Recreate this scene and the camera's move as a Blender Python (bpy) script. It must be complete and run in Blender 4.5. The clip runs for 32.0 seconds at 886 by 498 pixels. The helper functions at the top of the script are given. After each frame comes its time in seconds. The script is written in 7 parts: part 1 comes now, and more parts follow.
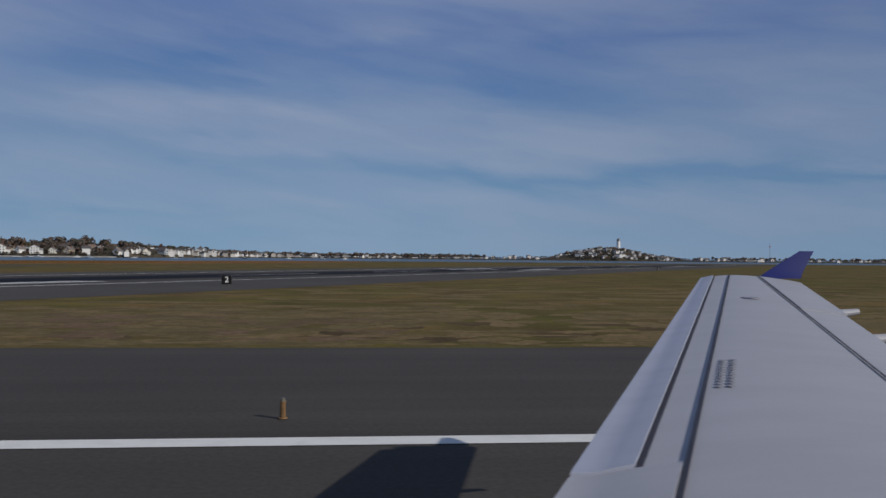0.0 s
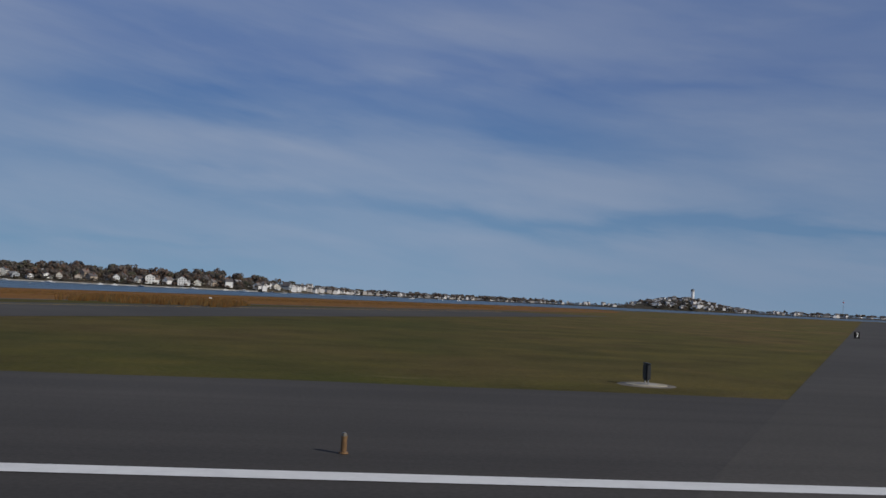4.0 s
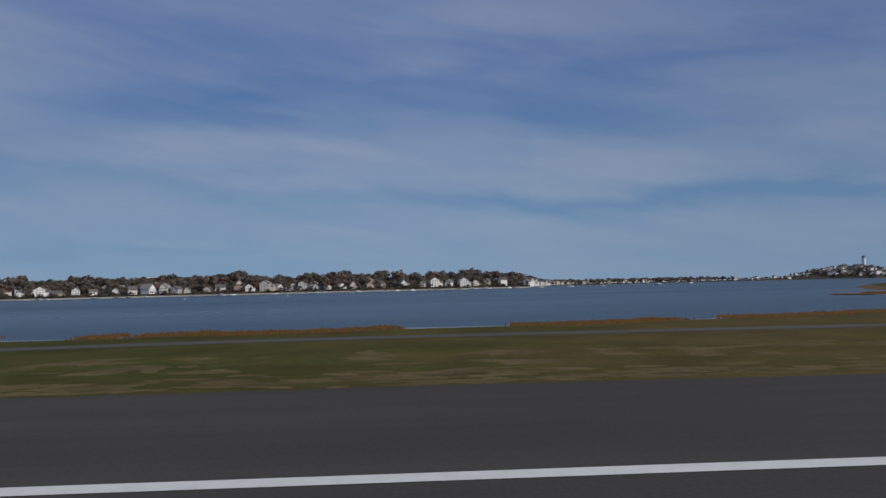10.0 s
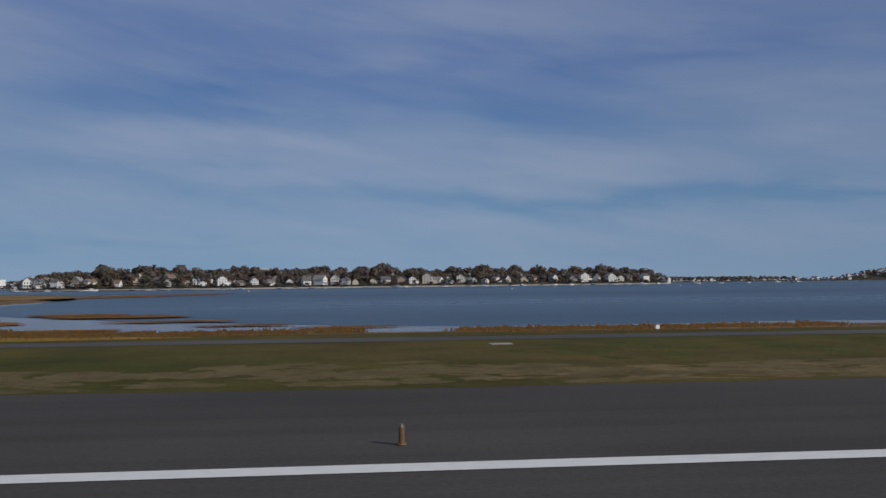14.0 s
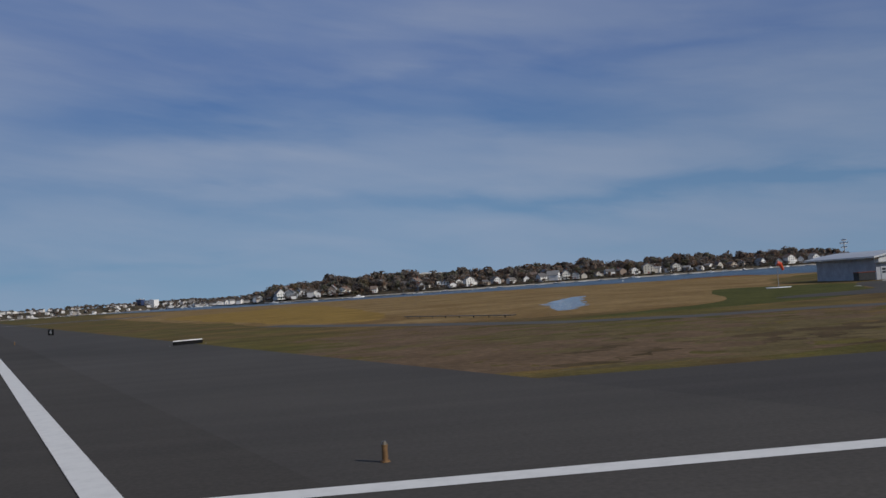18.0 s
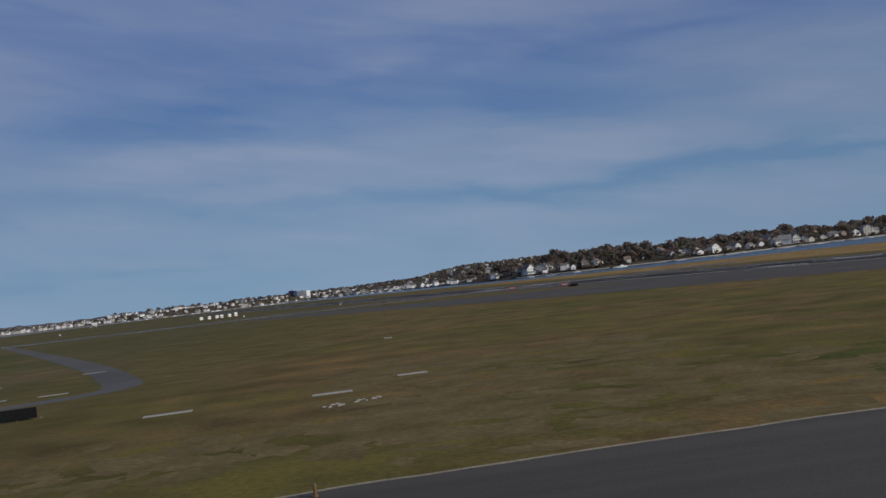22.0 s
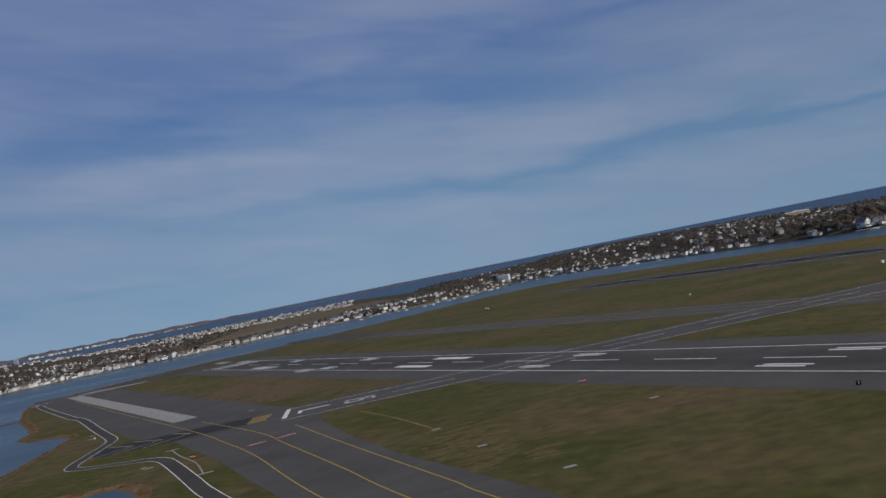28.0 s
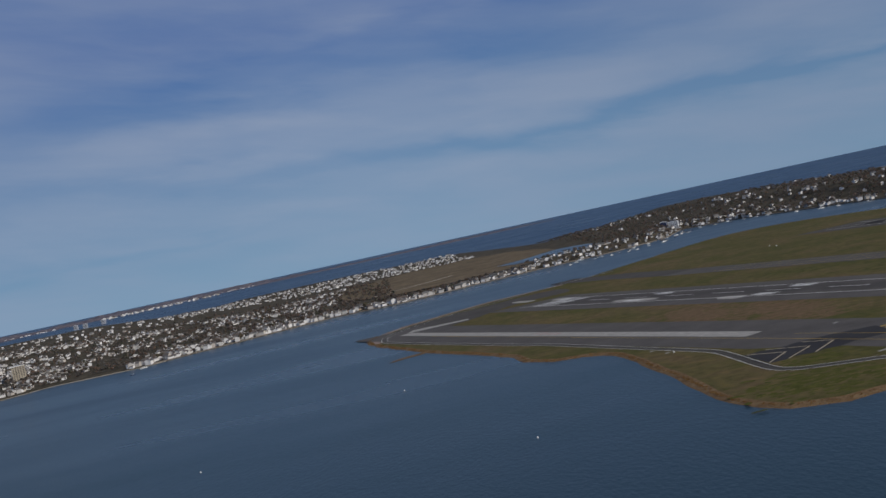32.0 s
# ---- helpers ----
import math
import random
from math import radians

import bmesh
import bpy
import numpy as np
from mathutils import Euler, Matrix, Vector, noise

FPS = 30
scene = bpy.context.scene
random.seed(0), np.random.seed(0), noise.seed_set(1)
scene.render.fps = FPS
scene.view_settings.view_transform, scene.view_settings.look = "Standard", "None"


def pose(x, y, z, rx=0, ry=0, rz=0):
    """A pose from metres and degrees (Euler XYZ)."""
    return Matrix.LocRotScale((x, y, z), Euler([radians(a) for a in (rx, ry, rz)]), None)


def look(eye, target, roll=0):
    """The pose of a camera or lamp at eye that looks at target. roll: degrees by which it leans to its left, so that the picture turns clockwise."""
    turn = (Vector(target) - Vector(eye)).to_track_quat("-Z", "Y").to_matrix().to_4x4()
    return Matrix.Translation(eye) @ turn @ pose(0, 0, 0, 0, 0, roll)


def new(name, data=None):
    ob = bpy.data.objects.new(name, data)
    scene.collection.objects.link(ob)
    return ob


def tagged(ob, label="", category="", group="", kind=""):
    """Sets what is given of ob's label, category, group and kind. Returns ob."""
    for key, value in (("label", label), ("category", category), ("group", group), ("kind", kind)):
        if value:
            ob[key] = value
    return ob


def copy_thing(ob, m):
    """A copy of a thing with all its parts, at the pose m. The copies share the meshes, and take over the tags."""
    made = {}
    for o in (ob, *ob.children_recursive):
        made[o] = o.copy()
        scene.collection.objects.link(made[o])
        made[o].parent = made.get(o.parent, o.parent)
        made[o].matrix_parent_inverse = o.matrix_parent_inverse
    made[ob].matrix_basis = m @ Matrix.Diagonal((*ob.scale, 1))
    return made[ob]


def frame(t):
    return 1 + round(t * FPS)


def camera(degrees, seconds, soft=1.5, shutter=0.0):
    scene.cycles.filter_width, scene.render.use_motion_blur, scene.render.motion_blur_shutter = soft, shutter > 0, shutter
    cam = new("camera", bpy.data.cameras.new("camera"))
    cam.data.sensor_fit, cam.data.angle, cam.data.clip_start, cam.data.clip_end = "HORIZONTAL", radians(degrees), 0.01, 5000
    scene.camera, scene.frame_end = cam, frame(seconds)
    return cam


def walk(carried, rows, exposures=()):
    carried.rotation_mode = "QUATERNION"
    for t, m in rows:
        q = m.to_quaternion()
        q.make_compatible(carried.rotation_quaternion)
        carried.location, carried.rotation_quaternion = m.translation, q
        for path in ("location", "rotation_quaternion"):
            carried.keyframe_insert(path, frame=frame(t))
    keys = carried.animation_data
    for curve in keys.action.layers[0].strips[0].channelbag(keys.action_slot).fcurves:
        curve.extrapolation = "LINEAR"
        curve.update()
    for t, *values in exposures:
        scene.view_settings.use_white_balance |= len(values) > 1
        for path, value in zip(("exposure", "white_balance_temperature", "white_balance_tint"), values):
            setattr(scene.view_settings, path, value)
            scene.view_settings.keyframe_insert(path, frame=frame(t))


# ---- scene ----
from mathutils import geometry

# one metre of the airfield is S units of this model
S = 0.44
cam = camera(54.98, 32.0, soft=1.5, shutter=0.012)
PATH = [
    (0.0, pose(0.000, -0.024, 2.006, 90.550, -0.588, -5.783)),
    (0.5, pose(-10.182, -0.013, 2.004, 90.042, -0.148, -5.844)),
    (1.0, pose(-20.623, -0.013, 1.991, 90.033, 0.290, -5.853)),
    (1.5, pose(-31.315, -0.021, 1.998, 91.493, 0.059, -5.634)),
    (2.0, pose(-42.235, -0.034, 1.991, 90.949, 0.261, -5.717)),
    (2.5, pose(-53.350, -0.048, 1.972, 91.432, -0.422, -5.917)),
    (3.0, pose(-64.623, -0.057, 1.938, 91.240, 0.424, -5.795)),
    (3.5, pose(-76.013, -0.054, 1.959, 91.229, 0.300, -5.988)),
    (4.0, pose(-87.490, -0.042, 1.976, 93.242, -2.772, -5.707)),
    (4.5, pose(-99.035, -0.027, 2.012, 90.533, -1.132, -4.095)),
    (6.5, pose(-145.882, -0.018, 2.016, 91.659, 0.447, -4.685)),
    (7.0, pose(-158.247, -0.020, 1.991, 92.030, 0.063, -4.879)),
    (7.5, pose(-170.900, -0.013, 2.008, 91.400, 0.993, -5.038)),
    (8.0, pose(-183.837, -0.001, 2.028, 91.240, 0.993, -4.916)),
    (8.5, pose(-197.032, 0.013, 2.042, 90.985, 2.135, -3.942)),
    (9.0, pose(-210.449, 0.023, 2.054, 91.757, 0.952, -4.125)),
    (9.5, pose(-224.057, 0.026, 2.051, 92.500, 1.038, -3.521)),
    (10.0, pose(-237.851, 0.023, 2.053, 92.488, 1.375, -2.886)),
    (10.5, pose(-251.880, 0.017, 2.045, 92.631, 1.162, -3.193)),
    (11.0, pose(-266.190, 0.009, 2.040, 92.332, 1.061, -3.743)),
    (11.5, pose(-280.771, 0.001, 2.025, 92.314, 1.223, -4.132)),
    (12.0, pose(-295.581, -0.007, 2.013, 92.185, 1.159, -4.399)),
    (12.5, pose(-310.568, -0.013, 2.016, 92.012, 1.120, -4.407)),
    (13.0, pose(-325.684, -0.018, 2.016, 91.895, 1.230, -4.800)),
    (13.5, pose(-340.913, -0.022, 2.008, 92.256, 1.124, -5.042)),
    (14.0, pose(-356.293, -0.022, 1.998, 92.267, 0.619, -5.109)),
    (14.5, pose(-371.884, -0.018, 2.012, 91.776, 1.482, -5.259)),
    (16.5, pose(-436.890, 0.010, 2.049, 92.396, 1.847, -4.639)),
    (17.0, pose(-454.065, 0.005, 2.038, 93.055, 1.459, -4.952)),
    (17.5, pose(-471.314, 0.016, 2.045, 92.339, 3.773, -4.825)),
    (18.0, pose(-488.586, 0.048, 2.085, 92.563, 3.998, -4.445)),
    (18.5, pose(-505.857, 0.099, 2.143, 92.277, 4.595, -4.132)),
    (19.0, pose(-523.167, 0.163, 2.218, 91.658, 5.178, -5.349)),
    (19.5, pose(-540.553, 0.219, 2.303, 92.287, 5.482, -4.775)),
    (20.0, pose(-558.044, 0.260, 2.464, 92.767, 5.968, -4.626)),
    (20.5, pose(-575.659, 0.286, 2.736, 93.224, 5.602, -4.407)),
    (21.0, pose(-593.391, 0.301, 3.069, 92.800, 5.333, -4.592)),
    (21.5, pose(-611.240, 0.315, 3.437, 92.548, 6.224, -4.257)),
    (22.0, pose(-629.220, 0.339, 3.922, 92.087, 6.587, -4.119)),
    (22.5, pose(-647.353, 0.382, 4.642, 91.799, 7.651, -4.827)),
    (23.0, pose(-665.657, 0.449, 5.650, 91.323, 8.674, -5.798)),
    (23.5, pose(-684.126, 0.536, 6.955, 92.446, 8.909, -6.005)),
    (24.0, pose(-702.744, 0.635, 8.529, 93.460, 9.822, -5.562)),
    (24.5, pose(-721.502, 0.733, 10.322, 92.463, 10.543, -5.522)),
    (25.0, pose(-740.387, 0.817, 12.282, 93.461, 9.979, -5.358)),
    (25.5, pose(-759.401, 0.875, 14.362, 93.124, 10.311, -5.613)),
    (27.5, pose(-836.492, 0.785, 23.619, 91.662, 10.749, -6.120)),
    (28.0, pose(-855.539, 0.771, 26.300, 91.387, 11.288, -6.076)),
    (28.5, pose(-874.633, 0.788, 28.970, 92.720, 10.966, -5.304)),
    (29.0, pose(-893.787, 0.841, 31.598, 92.140, 11.842, -5.237)),
    (29.5, pose(-912.982, 0.935, 34.173, 93.062, 11.903, -5.117)),
    (30.0, pose(-932.178, 1.076, 36.720, 93.475, 12.232, -4.867)),
    (30.5, pose(-951.336, 1.269, 39.293, 92.168, 11.940, -5.509)),
    (31.0, pose(-970.432, 1.515, 41.928, 90.195, 13.013, -5.391)),
    (31.5, pose(-989.460, 1.816, 44.647, 89.690, 12.103, -5.089)),
    (32.0, pose(-1008.423, 2.171, 47.456, 88.906, 12.225, -4.783)),
]
walk(cam, PATH, exposures=[(0.0, 0.0), (32.0, 0.0)])

# ---- world and sun ----
SUN_FROM = Vector((5.9, -4.3, 4.15)).normalized()
sun = new("sun", bpy.data.lights.new("sun", "SUN"))
sun.data.energy, sun.data.angle, sun.data.color = 3.0, radians(0.53), (1.0, 0.94, 0.85)
sun.matrix_world = look(SUN_FROM * 50, (0, 0, 0))

world = bpy.data.worlds.new("sky")
scene.world = world
world.use_nodes = True


def build_sky():
    nt = world.node_tree
    nt.nodes.clear()
    N, L = nt.nodes.new, nt.links.new
    out, bg = N("ShaderNodeOutputWorld"), N("ShaderNodeBackground")
    sky = N("ShaderNodeTexSky")
    sky.sky_type, sky.sun_disc = "NISHITA", False
    sky.sun_elevation, sky.sun_rotation = radians(29.6), radians(126)
    sky.air_density, sky.dust_density, sky.ozone_density = 1.0, 0.05, 3.0
    tc, sep = N("ShaderNodeTexCoord"), N("ShaderNodeSeparateXYZ")
    L(tc.outputs["Generated"], sep.inputs[0])

    def math_node(op, a, b):
        m = N("ShaderNodeMath")
        m.operation = op
        for i, v in enumerate((a, b)):
            if isinstance(v, (int, float)):
                m.inputs[i].default_value = v
            else:
                L(v, m.inputs[i])
        return m.outputs[0]

    def clouds(wide, flat_, slope, detail, lo, hi, seed):
        """Streaks of high cloud that lie nearly level and slant a little."""
        p = N("ShaderNodeCombineXYZ")
        L(math_node("ADD", math_node("MULTIPLY", sep.outputs[0], wide), seed), p.inputs[0])
        L(math_node("MULTIPLY", sep.outputs[1], wide), p.inputs[1])
        L(math_node("MULTIPLY", math_node("ADD", sep.outputs[2], math_node("MULTIPLY", sep.outputs[0], slope)), flat_), p.inputs[2])
        no = N("ShaderNodeTexNoise")
        no.inputs["Scale"].default_value, no.inputs["Detail"].default_value = 1.0, detail
        no.inputs["Roughness"].default_value, no.inputs["Distortion"].default_value = 0.52, 0.25
        L(p.outputs[0], no.inputs["Vector"])
        mr = N("ShaderNodeMapRange")
        mr.interpolation_type = "SMOOTHSTEP"
        mr.inputs["From Min"].default_value, mr.inputs["From Max"].default_value = lo, hi
        L(no.outputs[0], mr.inputs["Value"])
        return mr.outputs[0]

    def blend(fac, a, b_, mode="MIX"):
        m = N("ShaderNodeMix")
        m.data_type, m.blend_type = "RGBA", mode
        for i, v in ((0, fac), (6, a), (7, b_)):
            if isinstance(v, float):
                m.inputs[i].default_value = v
            elif isinstance(v, tuple):
                m.inputs[i].default_value = (*v, 1)
            else:
                L(v, m.inputs[i])
        return m.outputs[2]

    def climb(lo, hi):
        mr = N("ShaderNodeMapRange")
        mr.inputs["From Min"].default_value, mr.inputs["From Max"].default_value = lo, hi
        L(sep.outputs[2], mr.inputs["Value"])
        return mr.outputs[0]

    def shelf(value, lo, hi):
        mr = N("ShaderNodeMapRange")
        mr.interpolation_type = "SMOOTHSTEP"
        mr.inputs["From Min"].default_value, mr.inputs["From Max"].default_value = lo, hi
        L(value, mr.inputs["Value"])
        return mr.outputs[0]

    def hump(value, wide):
        """A soft ridge of the given half width where value is nought."""
        q = math_node("DIVIDE", value, wide)
        return math_node("POWER", 2.718, math_node("MULTIPLY", math_node("MULTIPLY", q, q), -1.0))

    veil = clouds(1.3, 9.5, 0.09, 4.0, 0.40, 0.60, 3.1)
    wisps = clouds(4.2, 22.0, 0.16, 7.0, 0.34, 0.66, 8.4)
    fine = clouds(9.0, 52.0, 0.2, 6.0, 0.34, 0.70, 1.7)
    side, up = sep.outputs[0], sep.outputs[2]
    side2 = math_node("MULTIPLY", side, side)
    stir = clouds(5.0, 22.0, 0.10, 5.0, 0.25, 0.75, 5.3)
    high = math_node("ADD", up, math_node("MULTIPLY", math_node("SUBTRACT", stir, 0.5), 0.030))

    def band(base, tilt, bow, wide):
        """A long bank of cloud that slants and bows across the sky."""
        mid = math_node("ADD", base, math_node("ADD", math_node("MULTIPLY", side, tilt), math_node("MULTIPLY", side2, bow)))
        return hump(math_node("SUBTRACT", high, mid), wide)

    def tuft(x, z, wide, tall):
        return math_node("MULTIPLY", hump(math_node("SUBTRACT", side, x), wide), hump(math_node("SUBTRACT", high, z), tall))

    cover = math_node("ADD", 0.43, math_node("MULTIPLY", math_node("SUBTRACT", veil, 0.5), 0.16))
    for amount, piece in (
            (0.40, band(0.147, -0.045, 0.10, 0.036)),
            (0.23, band(0.070, -0.045, 0.0, 0.020)),
            (-0.42, math_node("MULTIPLY", band(0.104, -0.065, 0.06, 0.012), math_node("ADD", 0.45, shelf(side, -0.2, 0.45)))),
            (-0.20, math_node("MULTIPLY", band(0.052, 0.0, 0.0, 0.008), shelf(side, 0.05, -0.25))),
            (-0.38, math_node("MULTIPLY", band(0.222, -0.03, -0.35, 0.034), shelf(side, 0.55, 0.20))),
            (-0.30, tuft(0.33, 0.242, 0.13, 0.016)), (0.30, tuft(0.07, 0.300, 0.14, 0.035)), (0.26, tuft(0.42, 0.200, 0.20, 0.020)),
            (0.22, tuft(-0.42, 0.240, 0.12, 0.045)), (0.16, tuft(0.50, 0.275, 0.16, 0.030)),
            (0.26, math_node("SUBTRACT", wisps, 0.5)), (0.08, math_node("SUBTRACT", fine, 0.5))):
        cover = math_node("ADD", cover, math_node("MULTIPLY", piece, amount))
    cover = math_node("MINIMUM", math_node("MAXIMUM", cover, 0.0), 0.95)
    low_sky = blend(climb(0.0, 0.26), (2.60, 4.50, 6.55), (1.08, 2.18, 5.10))
    clear = blend(climb(0.30, 0.75), low_sky, sky.outputs[0])
    haze = blend(climb(0.08, 0.34), (3.75, 4.85, 6.75), (3.05, 3.80, 5.85))
    tone = blend(cover, clear, haze)
    tone = blend(shelf(side, -0.05, 0.55), tone, blend(1.0, tone, (0.86, 0.87, 0.89), "MULTIPLY"))
    L(tone, bg.inputs[0])
    bg.inputs[1].default_value = 0.068
    L(bg.outputs[0], out.inputs[0])


build_sky()


# ---- small tools ----
def part(name, bm, material, parent=None, label=""):
    """Links a bmesh given in metres as one mesh object under a thing or a part."""
    for v in bm.verts:
        v.co *= S
    me = bpy.data.meshes.new(name)
    bm.to_mesh(me)
    bm.free()
    if material:
        me.materials.append(material)
    ob = new(name, me)
    if parent:
        ob.parent = parent
    if label:
        ob["label"] = label
    return ob


def raw(name, verts, faces, material, parent=None):
    me = bpy.data.meshes.new(name)
    me.from_pydata((np.asarray(verts, float) * S).tolist(), [], faces)
    me.update()
    me.materials.append(material)
    ob = new(name, me)
    if parent:
        ob.parent = parent
    return ob


def at(x, y, z=0.0, rz=0.0, size=1.0):
    return Matrix.LocRotScale((x * S, y * S, z * S), Euler((0, 0, radians(rz))), (size, size, size))


def thing(name, label, category, group=""):
    return tagged(new(name), label, category, group)


def share(ob, name, parent, m):
    """One more object on the same mesh."""
    o = new(name, ob.data)
    o.parent, o.matrix_basis = parent, m
    return o


def box(x0, x1, y0, y1, z0, z1, bevel=0.0, bm=None):
    bm = bm or bmesh.new()
    vs = [bm.verts.new((x, y, z)) for z in (z0, z1) for y in (y0, y1) for x in (x0, x1)]
    fs = [bm.faces.new([vs[i] for i in q]) for q in ((0, 2, 3, 1), (4, 5, 7, 6), (0, 1, 5, 4), (2, 6, 7, 3), (0, 4, 6, 2), (1, 3, 7, 5))]
    if bevel:
        es = list({e for f in fs for e in f.edges})
        bmesh.ops.bevel(bm, geom=es, offset=bevel, segments=2, affect="EDGES")
    return bm


def tube(r0, r1, z0, z1, n=12, x=0.0, y=0.0, bm=None):
    bm = bm or bmesh.new()
    a = [bm.verts.new((x + r0 * math.cos(i * math.tau / n), y + r0 * math.sin(i * math.tau / n), z0)) for i in range(n)]
    b = [bm.verts.new((x + r1 * math.cos(i * math.tau / n), y + r1 * math.sin(i * math.tau / n), z1)) for i in range(n)]
    for i in range(n):
        bm.faces.new((a[i], a[(i + 1) % n], b[(i + 1) % n], b[i]))
    bm.faces.new(a[::-1])
    bm.faces.new(b)
    return bm


def rod(p, q, r0, r1=None, n=7, bm=None):
    """A tapered round bar from p to q."""
    bm = bm or bmesh.new()
    p, q = Vector(p), Vector(q)
    turn = (q - p).to_track_quat("Z", "Y").to_matrix()
    rings = []
    for c, r in ((p, r0), (q, r1 if r1 is not None else r0)):
        rings.append([bm.verts.new(c + turn @ Vector((r * math.cos(i * math.tau / n), r * math.sin(i * math.tau / n), 0))) for i in range(n)])
    for i in range(n):
        bm.faces.new((rings[0][i], rings[0][(i + 1) % n], rings[1][(i + 1) % n], rings[1][i]))
    bm.faces.new(rings[0][::-1]), bm.faces.new(rings[1])
    return bm


def smooth01(x):
    x = np.clip(x, 0.0, 1.0)
    return x * x * (3 - 2 * x)


def curve_through(knots, step, closed=False, rough=0.0, seed=0):
    """A smooth line through a few plan knots, with a little natural wander."""
    pts = [Vector((*k, 0)) for k in knots]
    n, out = len(pts), []
    for i in range(n if closed else n - 1):
        p = [pts[(i + j) % n] if closed else pts[min(max(i + j, 0), n - 1)] for j in (-1, 0, 1, 2)]
        k = max(1, int((p[2] - p[1]).length / step))
        for j in range(k):
            t = j / k
            q = 0.5 * (2 * p[1] + (p[2] - p[0]) * t + (2 * p[0] - 5 * p[1] + 4 * p[2] - p[3]) * t * t + (3 * p[1] - p[0] - 3 * p[2] + p[3]) * t ** 3)
            if rough:
                w = noise.noise_vector(Vector((q.x / 23, q.y / 23, seed))) + 0.5 * noise.noise_vector(Vector((q.x / 7, q.y / 7, seed)))
                q = q + Vector((w.x, w.y, 0)) * rough
            out.append((q.x, q.y))
    if not closed:
        out.append(knots[-1])
    return out


def sheet(name, outline, z, material, label="", parent=None, kind="structure"):
    """A flat sheet with the given outline."""
    bm = bmesh.new()
    f = bm.faces.new([bm.verts.new((x, y, z)) for x, y in outline])
    if f.calc_area() and f.normal.z < 0:
        bmesh.ops.reverse_faces(bm, faces=[f])
    bm.normal_update()
    if f.normal.z < 0:
        bmesh.ops.reverse_faces(bm, faces=[f])
    bmesh.ops.triangulate(bm, faces=bm.faces[:])
    ob = part(name, bm, material, parent)
    return tagged(ob, label, "", "", kind) if kind else ob


def ribbon(line, width, z=0.0, bm=None):
    """A flat band of a given width along a plan line."""
    bm = bm or bmesh.new()
    ps = [Vector((x, y, z)) for x, y in line]
    prev = None
    for i, p in enumerate(ps):
        d = (ps[min(i + 1, len(ps) - 1)] - ps[max(i - 1, 0)]).normalized()
        n = Vector((-d.y, d.x, 0)) * width / 2
        cur = (bm.verts.new(p - n), bm.verts.new(p + n))
        if prev:
            bm.faces.new((prev[0], cur[0], cur[1], prev[1]))
        prev = cur
    return bm


def bar(x, y, dx, dy, long, wide, z, bm):
    """A painted bar centred at x, y, lying along (dx, dy)."""
    d = Vector((dx, dy, 0)).normalized()
    n = Vector((-d.y, d.x, 0))
    c = Vector((x, y, z))
    bm.faces.new([bm.verts.new(c + d * a * long / 2 + n * b * wide / 2) for a, b in ((-1, -1), (1, -1), (1, 1), (-1, 1))])


def quads(name, verts, material):
    """Many loose four-cornered faces as one mesh."""
    n = len(verts)
    me = bpy.data.meshes.new(name)
    me.vertices.add(n), me.loops.add(n), me.polygons.add(n // 4)
    me.vertices.foreach_set("co", (np.asarray(verts, np.float32) * S).ravel())
    me.loops.foreach_set("vertex_index", np.arange(n, dtype=np.int32))
    me.polygons.foreach_set("loop_start", np.arange(0, n, 4, dtype=np.int32))
    me.update(calc_edges=True)
    me.materials.append(material)
    return new(name, me)


# ---- materials ----
def material(name, build, rough=0.8, metal=0.0, spec=0.3):
    m = bpy.data.materials.new(name)
    m.use_nodes = True
    nt = m.node_tree
    b = nt.nodes["Principled BSDF"]
    b.inputs["Roughness"].default_value, b.inputs["Metallic"].default_value = rough, metal
    b.inputs["Specular IOR Level"].default_value = spec
    build(nt, b)
    return m


def vec(nt, sx=1.0, sy=1.0, sz=1.0, coord="Object"):
    tc, mp = nt.nodes.new("ShaderNodeTexCoord"), nt.nodes.new("ShaderNodeMapping")
    mp.inputs["Scale"].default_value = (sx / S, sy / S, sz / S)
    nt.links.new(tc.outputs[coord], mp.inputs[0])
    return mp.outputs[0]


def fleck(nt, v, size, detail=5.0, rough=0.6, warp=0.0):
    """Noise whose grain is about size metres."""
    n = nt.nodes.new("ShaderNodeTexNoise")
    n.inputs["Scale"].default_value, n.inputs["Detail"].default_value = 1.0 / size, detail
    n.inputs["Roughness"].default_value, n.inputs["Distortion"].default_value = rough, warp
    nt.links.new(v, n.inputs["Vector"])
    return n.outputs[0]


def ramp(nt, fac, stops):
    r = nt.nodes.new("ShaderNodeValToRGB")
    e = r.color_ramp.elements
    while len(e) < len(stops):
        e.new(0.5)
    for k, (p, c) in zip(e, stops):
        k.position, k.color = p, (*c, 1)
    nt.links.new(fac, r.inputs[0])
    return r.outputs[0]


def mix(nt, fac, a, b, mode="MIX"):
    m = nt.nodes.new("ShaderNodeMix")
    m.data_type, m.blend_type = "RGBA", mode
    for i, v in ((0, fac), (6, a), (7, b)):
        if isinstance(v, (int, float)):
            m.inputs[i].default_value = v
        elif isinstance(v, tuple):
            m.inputs[i].default_value = (*v, 1)
        else:
            nt.links.new(v, m.inputs[i])
    return m.outputs[2]


def bump(nt, b, h, strength, dist):
    n = nt.nodes.new("ShaderNodeBump")
    n.inputs["Strength"].default_value, n.inputs["Distance"].default_value = strength, dist * S
    nt.links.new(h, n.inputs["Height"])
    nt.links.new(n.outputs[0], b.inputs["Normal"])


